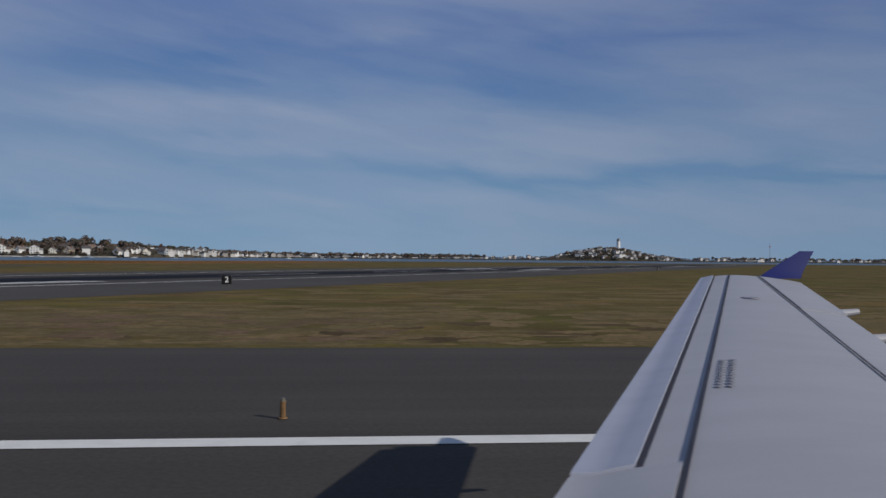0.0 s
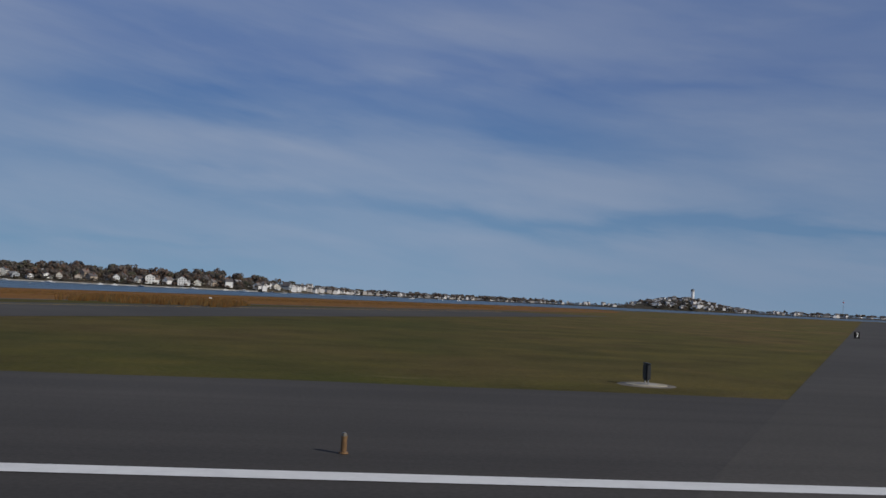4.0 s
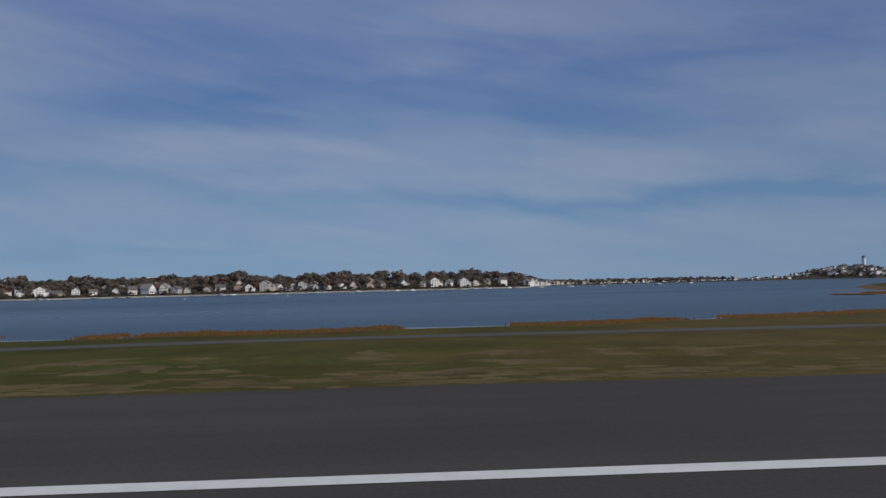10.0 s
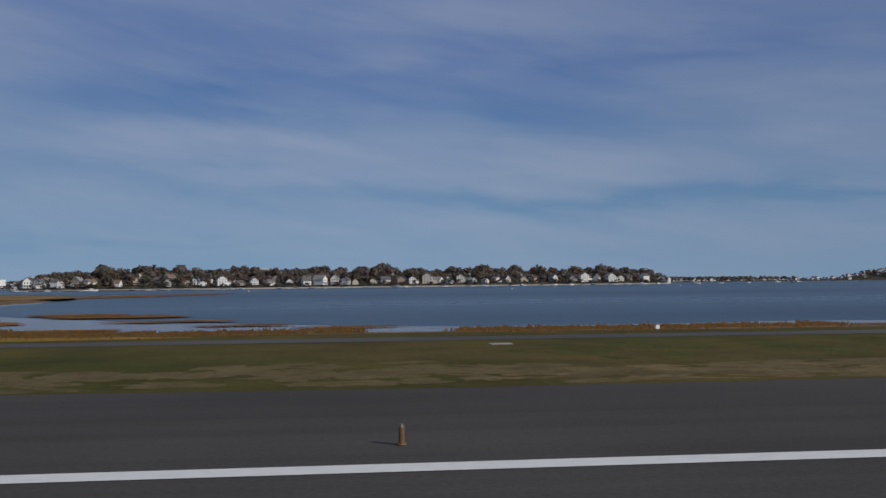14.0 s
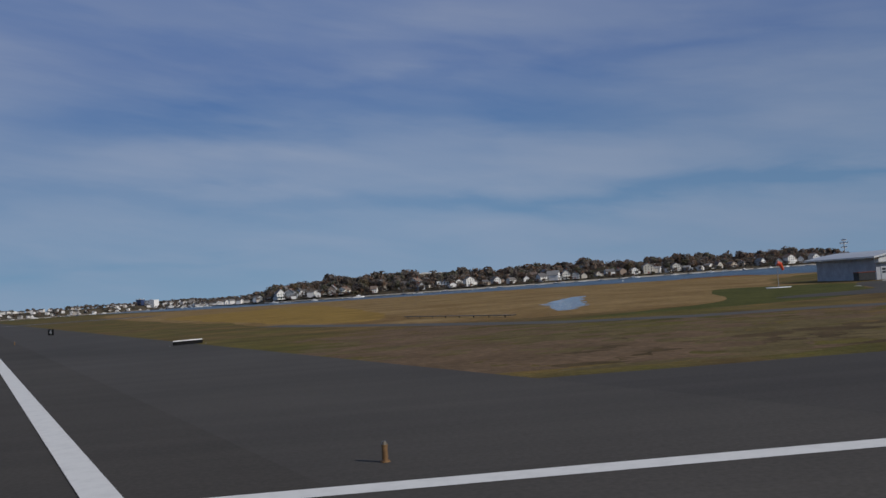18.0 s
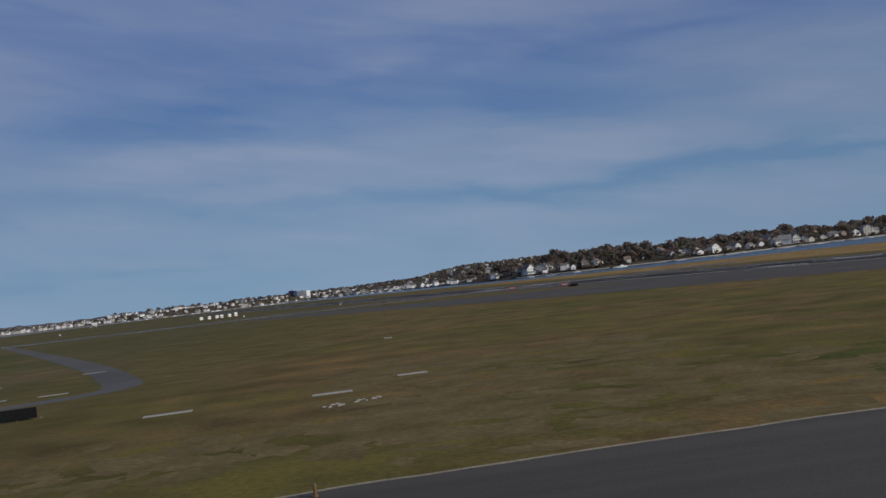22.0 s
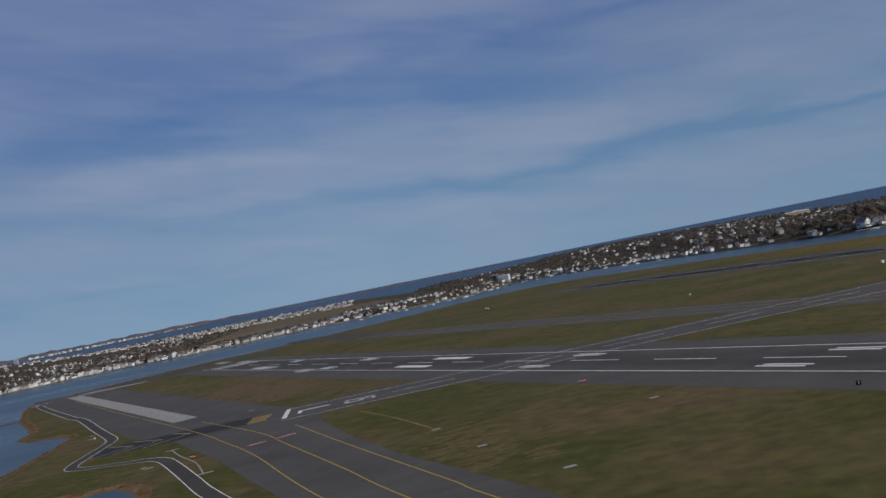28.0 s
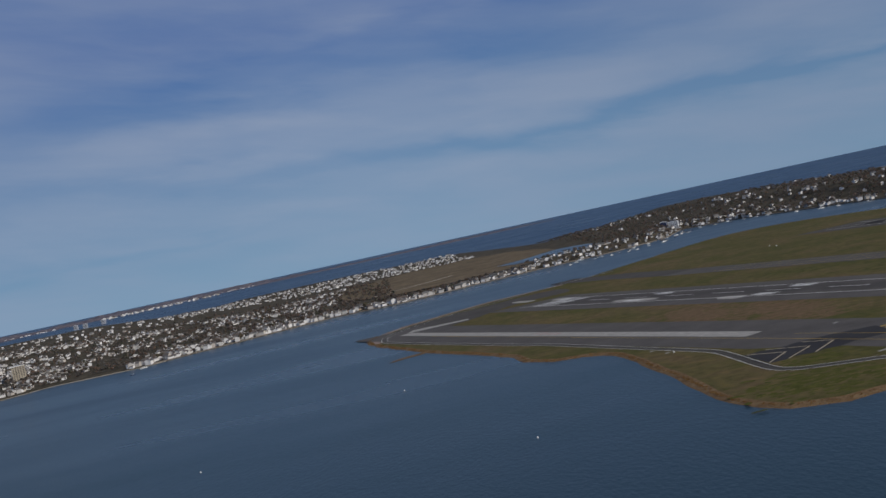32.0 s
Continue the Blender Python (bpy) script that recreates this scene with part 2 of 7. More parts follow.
def col(nt, b, c):
    if isinstance(c, tuple):
        b.inputs["Base Color"].default_value = (*c, 1)
    else:
        nt.links.new(c, b.inputs["Base Color"])


def two_tone(dark, light, size, fine=None, strength=0.3, lo=0.35, hi=0.65):
    def build(nt, b):
        v = vec(nt)
        c = ramp(nt, fleck(nt, v, size), [(lo, dark), (hi, light)])
        g = fleck(nt, v, fine or size / 12, 3.0)
        col(nt, b, mix(nt, strength, c, mix(nt, 1.0, c, ramp(nt, g, [(0.3, (0.35, 0.35, 0.35)), (0.7, (1.5, 1.5, 1.5))]), "MULTIPLY")))
        bump(nt, b, g, 0.3, (fine or size / 12) * 0.3)
    return build


def grass_build(nt, b):
    v, w = vec(nt), vec(nt, 0.85, 1.0, 1.0)
    big = ramp(nt, fleck(nt, w, 46, 4.0), [(0.36, (0.140, 0.094, 0.036)), (0.48, (0.110, 0.090, 0.025)), (0.62, (0.090, 0.080, 0.020))])
    mid = ramp(nt, fleck(nt, w, 7, 5.0), [(0.34, (0.60, 0.58, 0.50)), (0.52, (1.0, 1.0, 1.0)), (0.68, (1.42, 1.30, 1.10))])
    c = mix(nt, 0.75, big, mid, "MULTIPLY")
    fine = fleck(nt, v, 0.5, 4.0)
    c = mix(nt, 0.42, c, ramp(nt, fine, [(0.30, (0.45, 0.45, 0.40)), (0.70, (1.45, 1.45, 1.40))]), "MULTIPLY")
    blot = ramp(nt, fleck(nt, vec(nt, 0.9, 1.0, 1.0), 19, 6.0, 0.62, 0.6), [(0.47, (0, 0, 0)), (0.58, (0.8, 0.8, 0.8))])
    c = mix(nt, blot, c, mix(nt, 1.0, ramp(nt, fine, [(0.3, (0.100, 0.066, 0.026)), (0.7, (0.165, 0.110, 0.046))]), mid, "MULTIPLY"))
    tc, sep = nt.nodes.new("ShaderNodeTexCoord"), nt.nodes.new("ShaderNodeSeparateXYZ")
    nt.links.new(tc.outputs["Object"], sep.inputs[0])
    mr = nt.nodes.new("ShaderNodeMapRange")
    mr.inputs["From Min"].default_value, mr.inputs["From Max"].default_value = -1010 * S, -860 * S
    nt.links.new(sep.outputs[0], mr.inputs["Value"])
    lush = mix(nt, 0.55, ramp(nt, fleck(nt, w, 38, 5.0, 0.55), [(0.38, (0.088, 0.066, 0.020)), (0.50, (0.068, 0.060, 0.012)), (0.62, (0.048, 0.052, 0.008))]), mid, "MULTIPLY")
    lush = mix(nt, 0.34, lush, ramp(nt, fine, [(0.30, (0.5, 0.5, 0.45)), (0.70, (1.4, 1.4, 1.35))]), "MULTIPLY")
    mr2 = nt.nodes.new("ShaderNodeMapRange")
    mr2.inputs["From Min"].default_value, mr2.inputs["From Max"].default_value = -90 * S, -200 * S
    nt.links.new(sep.outputs[0], mr2.inputs["Value"])
    both = nt.nodes.new("ShaderNodeMath")
    both.operation = "MULTIPLY"
    nt.links.new(mr.outputs[0], both.inputs[0])
    nt.links.new(mr2.outputs[0], both.inputs[1])
    mr3 = nt.nodes.new("ShaderNodeMapRange")
    mr3.inputs["From Min"].default_value, mr3.inputs["From Max"].default_value = -1430 * S, -1490 * S
    nt.links.new(sep.outputs[0], mr3.inputs["Value"])
    either = nt.nodes.new("ShaderNodeMath")
    either.operation = "MAXIMUM"
    nt.links.new(both.outputs[0], either.inputs[0])
    nt.links.new(mr3.outputs[0], either.inputs[1])
    fac = nt.nodes.new("ShaderNodeMath")
    fac.operation = "MULTIPLY"
    nt.links.new(either.outputs[0], fac.inputs[0])
    fac.inputs[1].default_value = 0.78
    # far field: blotchy brown and green, its colour also greyed for distance haze
    far = mix(nt, 0.6, ramp(nt, fleck(nt, w, 64, 6.0, 0.6, 0.5), [(0.34, (0.118, 0.085, 0.047)), (0.45, (0.094, 0.080, 0.034)), (0.58, (0.064, 0.066, 0.021))]), mid, "MULTIPLY")
    lush = mix(nt, mr3.outputs[0], lush, far)
    c = mix(nt, fac.outputs[0], c, lush)
    straw = ramp(nt, fleck(nt, vec(nt, 0.5, 1.0, 1.0), 5.0, 5.0), [(0.66, (0, 0, 0)), (0.80, (0.7, 0.7, 0.7))])
    col(nt, b, mix(nt, straw, c, (0.22, 0.165, 0.078)))
    bump(nt, b, fine, 0.5, 0.18)


def asphalt_build(base, patch):
    def build(nt, b):
        v = vec(nt)
        c = ramp(nt, fleck(nt, v, 30, 4.0), [(0.3, tuple(k * 0.80 for k in base)), (0.7, tuple(k * 1.15 for k in base))])
        lanes = fleck(nt, vec(nt, 0.02, 1.0, 1.0), 2.6, 4.0)
        c = mix(nt, patch, c, ramp(nt, lanes, [(0.35, (0.62, 0.62, 0.64)), (0.65, (1.25, 1.24, 1.22))]), "MULTIPLY")
        fine = fleck(nt, v, 0.16, 3.0)
        col(nt, b, mix(nt, 0.35, c, ramp(nt, fine, [(0.3, (0.6, 0.6, 0.6)), (0.7, (1.4, 1.4, 1.4))]), "MULTIPLY"))
        bump(nt, b, fine, 0.25, 0.02)
    return build


def rubber_build(base, patch, lean, centre, half, soft, depth=1.0):
    """Asphalt blackened by tyres along the runway's middle; the black thins out in streaks to both sides."""
    def build(nt, b):
        asphalt_build(base, patch)(nt, b)
        under = b.inputs["Base Color"].links[0].from_socket
        tc, dot, mp = nt.nodes.new("ShaderNodeTexCoord"), nt.nodes.new("ShaderNodeVectorMath"), nt.nodes.new("ShaderNodeCombineXYZ")
        sep = nt.nodes.new("ShaderNodeSeparateXYZ")
        dot.operation = "DOT_PRODUCT"
        dot.inputs[1].default_value = (1 / S, -lean / S, 0)
        nt.links.new(tc.outputs["Object"], dot.inputs[0])
        nt.links.new(tc.outputs["Object"], sep.inputs[0])
        nt.links.new(dot.outputs["Value"], mp.inputs[0])
        far = nt.nodes.new("ShaderNodeMath")
        far.operation = "MULTIPLY"
        far.inputs[1].default_value = 0.012 / S
        nt.links.new(sep.outputs[1], far.inputs[0])
        nt.links.new(far.outputs[0], mp.inputs[1])
        streak = fleck(nt, mp.outputs[0], 1.6, 5.0, 0.62)
        steps = []
        for op, x, y in (("SUBTRACT", dot.outputs["Value"], centre), ("ABSOLUTE", None, 0.0), ("MULTIPLY_ADD", streak, -soft * 1.5)):
            m = nt.nodes.new("ShaderNodeMath")
            m.operation = op
            nt.links.new(x if x is not None else steps[-1], m.inputs[0])
            m.inputs[1].default_value = y
            if op == "MULTIPLY_ADD":
                nt.links.new(steps[-1], m.inputs[2])
            steps.append(m.outputs[0])
        mr = nt.nodes.new("ShaderNodeMapRange")
        mr.interpolation_type = "SMOOTHSTEP"
        mr.inputs["From Min"].default_value, mr.inputs["From Max"].default_value = half - soft * 0.25, half - soft * 1.25
        mr.inputs["To Max"].default_value = depth
        nt.links.new(steps[-1], mr.inputs["Value"])
        col(nt, b, mix(nt, mr.outputs[0], under, (0.007, 0.0065, 0.010)))
    return build


def water_build(nt, b, low=(0.013, 0.035, 0.051), high=(0.018, 0.045, 0.064)):
    chop = fleck(nt, vec(nt, 1.0, 0.55, 1.0), 2.2, 4.0, 0.6)
    gust = fleck(nt, vec(nt, 0.25, 1.0, 1.0), 160, 4.0, 0.55)
    col(nt, b, ramp(nt, gust, [(0.35, low), (0.65, high)]))
    r = ramp(nt, gust, [(0.35, (0.26, 0.26, 0.26)), (0.65, (0.36, 0.36, 0.36))])
    nt.links.new(r, b.inputs["Roughness"])
    bump(nt, b, chop, 0.55, 0.6)


def paint_build(c, wear=0.25):
    def build(nt, b):
        v = vec(nt)
        n = ramp(nt, fleck(nt, v, 0.7, 6.0, 0.7), [(0.25, tuple(k * (1 - wear) for k in c)), (0.55, c)])
        col(nt, b, n)
        bump(nt, b, fleck(nt, v, 0.1, 2.0), 0.1, 0.01)
    return build


def plain(c, var=0.12, size=0.6):
    return two_tone(tuple(k * (1 - var) for k in c), tuple(min(1, k * (1 + var)) for k in c), size, size / 6, 0.15)


def by_object(colours, shade=0.2):
    """Paint that differs from one object to the next."""
    def build(nt, b):
        oi = nt.nodes.new("ShaderNodeObjectInfo")
        r = nt.nodes.new("ShaderNodeValToRGB")
        r.color_ramp.interpolation = "CONSTANT"
        e = r.color_ramp.elements
        while len(e) < len(colours):
            e.new(0.5)
        for i, (k, c) in enumerate(zip(e, colours)):
            k.position, k.color = i / len(colours), (*c, 1)
        nt.links.new(oi.outputs["Random"], r.inputs[0])
        n = ramp(nt, fleck(nt, vec(nt), 1.5), [(0.3, (1 - shade,) * 3), (0.7, (1 + shade,) * 3)])
        col(nt, b, mix(nt, 1.0, r.outputs[0], n, "MULTIPLY"))
    return build


def by_island(colours, with_object=0.5):
    """Leaves and far pieces, each island with a tint of its own."""
    def build(nt, b):
        g, oi = nt.nodes.new("ShaderNodeNewGeometry"), nt.nodes.new("ShaderNodeObjectInfo")
        m = nt.nodes.new("ShaderNodeMix")
        m.inputs[0].default_value = with_object
        nt.links.new(g.outputs["Random Per Island"], m.inputs[2])
        nt.links.new(oi.outputs["Random"], m.inputs[3])
        r = ramp(nt, m.outputs[0], [((i + 0.5) / len(colours), c) for i, c in enumerate(colours)])
        col(nt, b, r)
    return build


GRASS = material("mown_grass", grass_build, 0.95, 0, 0.1)
ASPHALT = material("runway_asphalt", asphalt_build((0.060, 0.054, 0.048), 0.35), 0.9, 0, 0.2)
CROSS_TONE = (0.068, 0.061, 0.053)
ASPHALT_CROSS = material("taxiway_asphalt", asphalt_build(CROSS_TONE, 0.25), 0.9, 0, 0.2)
TAXI = material("pale_taxiway_asphalt", asphalt_build((0.084, 0.077, 0.070), 0.25), 0.9, 0, 0.2)
FAR_ASPHALT = material("weathered_runway_asphalt", asphalt_build((0.086, 0.078, 0.072), 0.25), 0.9, 0, 0.2)
PALE_LINE = material("faded_cream_paint", paint_build((0.40, 0.33, 0.22), 0.3), 0.7)
RUBBER = material("rubbered_asphalt", asphalt_build((0.028, 0.026, 0.027), 0.3), 0.85, 0, 0.25)
ROAD = material("road_asphalt", asphalt_build((0.088, 0.083, 0.078), 0.2), 0.9, 0, 0.2)
CONCRETE = material("concrete", two_tone((0.25, 0.24, 0.22), (0.36, 0.34, 0.31), 5.0, 0.3), 0.9, 0, 0.2)
WATER = material("harbour_water", water_build, 0.3, 0, 0.28)
DEEP_WATER = material("open_sea_water", lambda nt, b: water_build(nt, b, (0.010, 0.034, 0.078), (0.014, 0.042, 0.090)), 0.3, 0, 0.02)
BROWN_MARSH = material("brown_marsh_grass", two_tone((0.105, 0.078, 0.048), (0.17, 0.130, 0.080), 60.0, 6.0, 0.5), 0.95, 0, 0.1)
MARSH = material("cord_grass", two_tone((0.135, 0.056, 0.013), (0.25, 0.120, 0.028), 7.0, 0.8, 0.6), 0.95, 0, 0.1)
STRAW = material("dry_straw_grass", two_tone((0.165, 0.098, 0.034), (0.280, 0.190, 0.080), 20.0, 1.2, 0.5), 0.95, 0, 0.1)
MUD = material("tidal_mud", two_tone((0.10, 0.08, 0.055), (0.17, 0.14, 0.10), 6.0, 0.5, 0.4), 0.6, 0, 0.4)
WET_MUD = material("wet_tidal_mud", two_tone((0.12, 0.105, 0.10), (0.20, 0.18, 0.175), 8.0, 0.8, 0.4), 0.22, 0, 0.5)
POOL = material("still_pool_water", two_tone((0.10, 0.12, 0.15), (0.15, 0.16, 0.18), 5.0, 0.8, 0.2), 0.12, 0, 0.5)
GOLD_REED = material("golden_reed", two_tone((0.19, 0.105, 0.016), (0.29, 0.170, 0.032), 4.0, 0.5, 0.5), 0.95, 0, 0.1)
DARK_THATCH = material("dark_brown_thatch", two_tone((0.062, 0.042, 0.018), (0.100, 0.068, 0.032), 3.0, 0.4, 0.5), 0.95, 0, 0.1)
DRY_GRASS = material("dead_tan_grass", two_tone((0.098, 0.074, 0.030), (0.150, 0.112, 0.050), 3.5, 0.5, 0.35), 0.95, 0, 0.1)
BROWN_GRASS = material("brown_dead_grass", two_tone((0.112, 0.074, 0.040), (0.158, 0.104, 0.060), 5.0, 0.6, 0.4), 0.95, 0, 0.1)
LUSH_GRASS = material("lush_green_grass", two_tone((0.052, 0.056, 0.010), (0.088, 0.086, 0.020), 6.0, 0.6, 0.5), 0.95, 0, 0.1)
TAN_GRASS = material("pale_tan_grass", two_tone((0.132, 0.094, 0.041), (0.186, 0.132, 0.062), 4.0, 0.5, 0.4), 0.95, 0, 0.1)
GOLD_MEADOW = material("golden_meadow_grass", two_tone((0.20, 0.122, 0.026), (0.30, 0.190, 0.046), 9.0, 0.8, 0.5), 0.95, 0, 0.1)
SAND = material("beach_sand", two_tone((0.30, 0.26, 0.20), (0.44, 0.39, 0.31), 12.0, 1.0, 0.3), 0.95, 0, 0.1)
WHITE = material("white_marking_paint", paint_build((0.70, 0.69, 0.66), 0.14), 0.7)
YELLOW = material("yellow_marking_paint", paint_build((0.46, 0.295, 0.045), 0.4), 0.7)
RED = material("red_marking_paint", paint_build((0.50, 0.028, 0.040)), 0.7)
BLACK = material("black_marking_paint", paint_build((0.015, 0.015, 0.016)), 0.7)
TOWN_GROUND = material("town_ground", two_tone((0.050, 0.044, 0.030), (0.095, 0.078, 0.055), 30.0, 3.0, 0.6), 0.95, 0, 0.1)

# ---- the large structure: water, airfield, runways ----
SEA = -0.85
T27, T22 = math.tan(radians(32.1)), -math.tan(radians(24.8))
DIR27, DIR22 = (T27, 1.0), (T22, 1.0)


def on27(a, y):
    return (a + T27 * y, y)


def on22(a, y):
    return (a + T22 * y, y)


bm = bmesh.new()
bmesh.ops.create_grid(bm, x_segments=8, y_segments=8, size=14000)
for v in bm.verts:
    v.co.z = SEA
water = tagged(part("water", bm, WATER), "dark blue choppy harbour and open sea water", "water", "", "structure")

COAST = [(1900, 1000), (1000, 1010), (420, 930), (0, 800), (-160, 610), (-275, 470), (-340, 350), (-366, 262), (-372, 176), (-402, 120),
         (-480, 110), (-520, 99), (-600, 92), (-660, 86), (-705, 82.5), (-760, 82), (-810, 82.5), (-850, 86), (-882, 96), (-902, 125), (-913, 170), (-920, 220), (-930, 330), (-962, 450),
         (-1100, 610), (-1230, 720), (-1330, 900), (-1440, 1130), (-1570, 1385), (-1695, 1440), (-1900, 1300), (-2040, 1200), (-2150, 1185),
         (-2258, 1118), (-2317, 1040), (-2310, 965), (-2285, 888), (-2256, 806), (-2221, 730), (-2199, 671), (-2196, 642), (-2180, 618), (-2160, 610), (-2147, 598), (-2140, 570), (-2139, 530), (-2138, 480), (-2139, 437),
         (-2138, 400), (-2125, 370), (-2105, 363), (-2086, 364), (-2067, 360), (-2050, 360), (-2038, 344), (-2032, 318), (-2026, 280), (-2010, 120), (-1995, -300), (-1900, -900), (1900, -900)]
COASTLINE = curve_through(COAST, 11, True, 2.2, 5)


def coast_rings():
    """Points along the coast's top, and two lines further out and down the bank."""
    n, rings = len(COASTLINE), ([], [], [], [])
    for i, (x, y) in enumerate(COASTLINE):
        a, b = COASTLINE[i - 1], COASTLINE[(i + 1) % n]
        d = Vector((b[0] - a[0], b[1] - a[1], 0)).normalized()
        out = Vector((d.y, -d.x, 0))
        w = 4 + 3 * noise.noise(Vector((x / 19, y / 19, 2)))
        for ring, far, z in zip(rings, (-3.2, w * 0.25 - 1.5, w * 0.5 + 1.5, w + 9), (0.004, -0.25, -0.80, -2.4)):
            ring.append((x + out.x * far, y + out.y * far, z))
    return rings


REED_BANK = material("reedy_bank", two_tone((0.12, 0.070, 0.034), (0.20, 0.135, 0.075), 6.0, 0.6, 0.5), 0.95, 0, 0.1)
RINGS = coast_rings()
n = len(COASTLINE)
corners, _, tris, _, _, _ = geometry.delaunay_2d_cdt([Vector((x, y)) for x, y, z in RINGS[0]], [], [list(range(n))], 1, 0.001)
ground = tagged(raw("ground", [(c.x, c.y, 0.0) for c in corners], [list(t) for t in tris], GRASS), "mown olive-green and brown airfield grass with worn patches", "ground", "", "structure")
n = len(COASTLINE)
bank = tagged(raw("ground_bank", [p for r in RINGS for p in r], [(k * n + i, k * n + (i + 1) % n, (k + 1) * n + (i + 1) % n, (k + 1) * n + i) for k in range(3) for i in range(n)], REED_BANK),
              "rust-brown grassy bank sloping into tidal mud", "ground", "", "structure")

# tidal marsh, pools, mud and the straw-coloured meadow, each a little above the one below
marsh = sheet("ground_marsh", curve_through([(-424, 106), (-396, 90), (-345, 98), (-312, 132), (-262, 190), (-236, 232), (-150, 340), (-40, 520), (10, 700),
              (-60, 740), (-150, 590), (-268, 455), (-335, 345), (-362, 258), (-369, 172), (-400, 114)], 9, True, 3.0, 9), 0.006, MARSH,
              "rust-orange tidal cord grass marsh beside the harbour")
sheet("ground_marsh", curve_through([(-915, 200), (-905, 130), (-882, 90), (-845, 80.5), (-790, 77), (-740, 75.5), (-690, 74), (-640, 75.5), (-600, 79), (-590, 84), (-640, 83), (-700, 79.5), (-760, 79), (-812, 79.5), (-852, 82.5), (-888, 94), (-908, 126), (-917, 175)], 8, True, 0.8, 15), 0.008, REED_BANK, "rust-brown reed strip between road and harbour")
for k, (x, y, rx, ry) in enumerate(((-852, 150, 13, 6), (-838, 127, 9, 3), (-868, 126, 9, 7), (-826, 112, 7, 2.2), (-812, 104, 7, 1.8), (-782, 95, 13, 1.6), (-748, 93, 10, 1.3), (-880, 152, 6, 8), (-718, 92, 9, 1.3), (-846, 104, 8, 2.5), (-862, 104, 6, 3), (-862, 160, 9, 6), (-398, 140, 9, 5), (-408, 152, 12, 4), (-392, 168, 13, 6), (-404, 190, 10, 6), (-386, 205, 13, 8), (-418, 134, 8, 3), (-424, 172, 6, 5), (-384, 232, 12, 9), (-400, 252, 9, 10), (-380, 272, 10, 10), (-655, 104, 8, 1.2))):
    ring = [(x + rx * math.cos(a) * (1 + 0.4 * noise.noise(Vector((math.cos(a) * 2, math.sin(a) * 2, k + 60)))), y + ry * math.sin(a) * (1 + 0.5 * noise.noise(Vector((math.sin(a) * 2, k, math.cos(a)))))) for a in np.linspace(0, math.tau, 30)[:-1]]
    sheet("ground_flat", ring, SEA + 0.2, MARSH, "rust-brown tuft of marsh grass on the wet flat")
meadow = sheet("ground_meadow", curve_through([(-1112, 118), (-1060, 112), (-1018, 130), (-1015, 200), (-960, 300), (-925, 330), (-965, 440), (-1105, 600), (-1215, 690),
               (-1350, 860), (-1330, 700), (-1235, 420), (-1160, 230)], 14, True, 5.0, 4), 0.006, STRAW, "straw-coloured dry meadow behind the runway")
for k, (x, y, rx, ry, s) in enumerate([(-400, 116, 6, 3.0, 1), (-410, 134, 8, 6, 2), (-394, 166, 5, 6, 3), (-375, 140, 3.5, 2.6, 4), (-351, 151, 4, 3.4, 5), (-337, 102, 6, 1.5, 6),
                                       (-352, 96.6, 1.6, 0.9, 7), (-368, 82.4, 8, 0.7, 8), (-356, 88.6, 6, 0.8, 9), (-323, 169, 9, 3.5, 10), (-398, 143, 4, 5, 11), (-412, 160, 6, 8, 12), (-384, 122, 3, 2, 18)]):
    ring = [(x + rx * math.cos(a) * (1 + 0.35 * noise.noise(Vector((math.cos(a) * 2, math.sin(a) * 2, s)))),
             y + ry * math.sin(a) * (1 + 0.35 * noise.noise(Vector((math.sin(a) * 2, s, math.cos(a)))))) for a in np.linspace(0, math.tau, 26)[:-1]]
    pool = sheet("water_pool", ring, 0.014, POOL, "shallow tidal pool lying in the marsh")

for line, wide in (([(-1083, 126), (-1078, 144), (-1074, 166), (-1066, 192), (-1060, 212)], 7.5),):
    mid = curve_through(line, 2.0)
    bend = [noise.noise(Vector((i / 3.0, wide, 2))) for i in range(len(mid))]
    swell = [wide * (0.25 + 0.75 * math.sin(math.pi * min(1, (i + 1) / len(mid))) + 0.5 * noise.noise(Vector((i / 2.2, wide, 7)))) / 2 for i in range(len(mid))]
    sheet("water_pool", [(x + b_ - max(w_, 0.2), y) for (x, y), w_, b_ in zip(mid, swell, bend)] + [(x + b_ + max(w_, 0.2), y) for (x, y), w_, b_ in reversed(list(zip(mid, swell, bend)))], 0.014, POOL, "narrow winding pool in the dry meadow")

# wet flats and low islands at the water's edge
v, f = [], []
for x, y, z in [p for p in RINGS[2] if -940 < p[0] < -480 and 0 < p[1] < 260]:
    a = 15 + 8 * float(smooth01((-640 - x) / 60)) + 62 * float(smooth01((-795 - x) / 90)) + 7 * noise.noise(Vector((x / 31, 4, 1))) + 3 * noise.noise(Vector((x / 6, 4, 1)))
    v += [(x, y - 1.5, SEA + 0.10), (x, y + max(a, 0.5) * 0.6, SEA + 0.05), (x, y + max(a, 0.5), SEA - 0.08)]
k = len(v) // 3
tagged(raw("ground_mud_flat", v, [(3 * i + q, 3 * i + 3 + q, 3 * i + 4 + q, 3 * i + 1 + q) for i in range(k - 1) for q in (0, 1)], WET_MUD), "pale wet mud flat below the reedy bank", "ground", "", "structure")
tagged(part("ground_mud_flat", ribbon([(-420, 124), (-404, 150), (-396, 185), (-384, 230), (-374, 268)], 44, SEA + 0.06), WET_MUD), "pale wet flat between the marsh tufts", "ground", "", "structure")
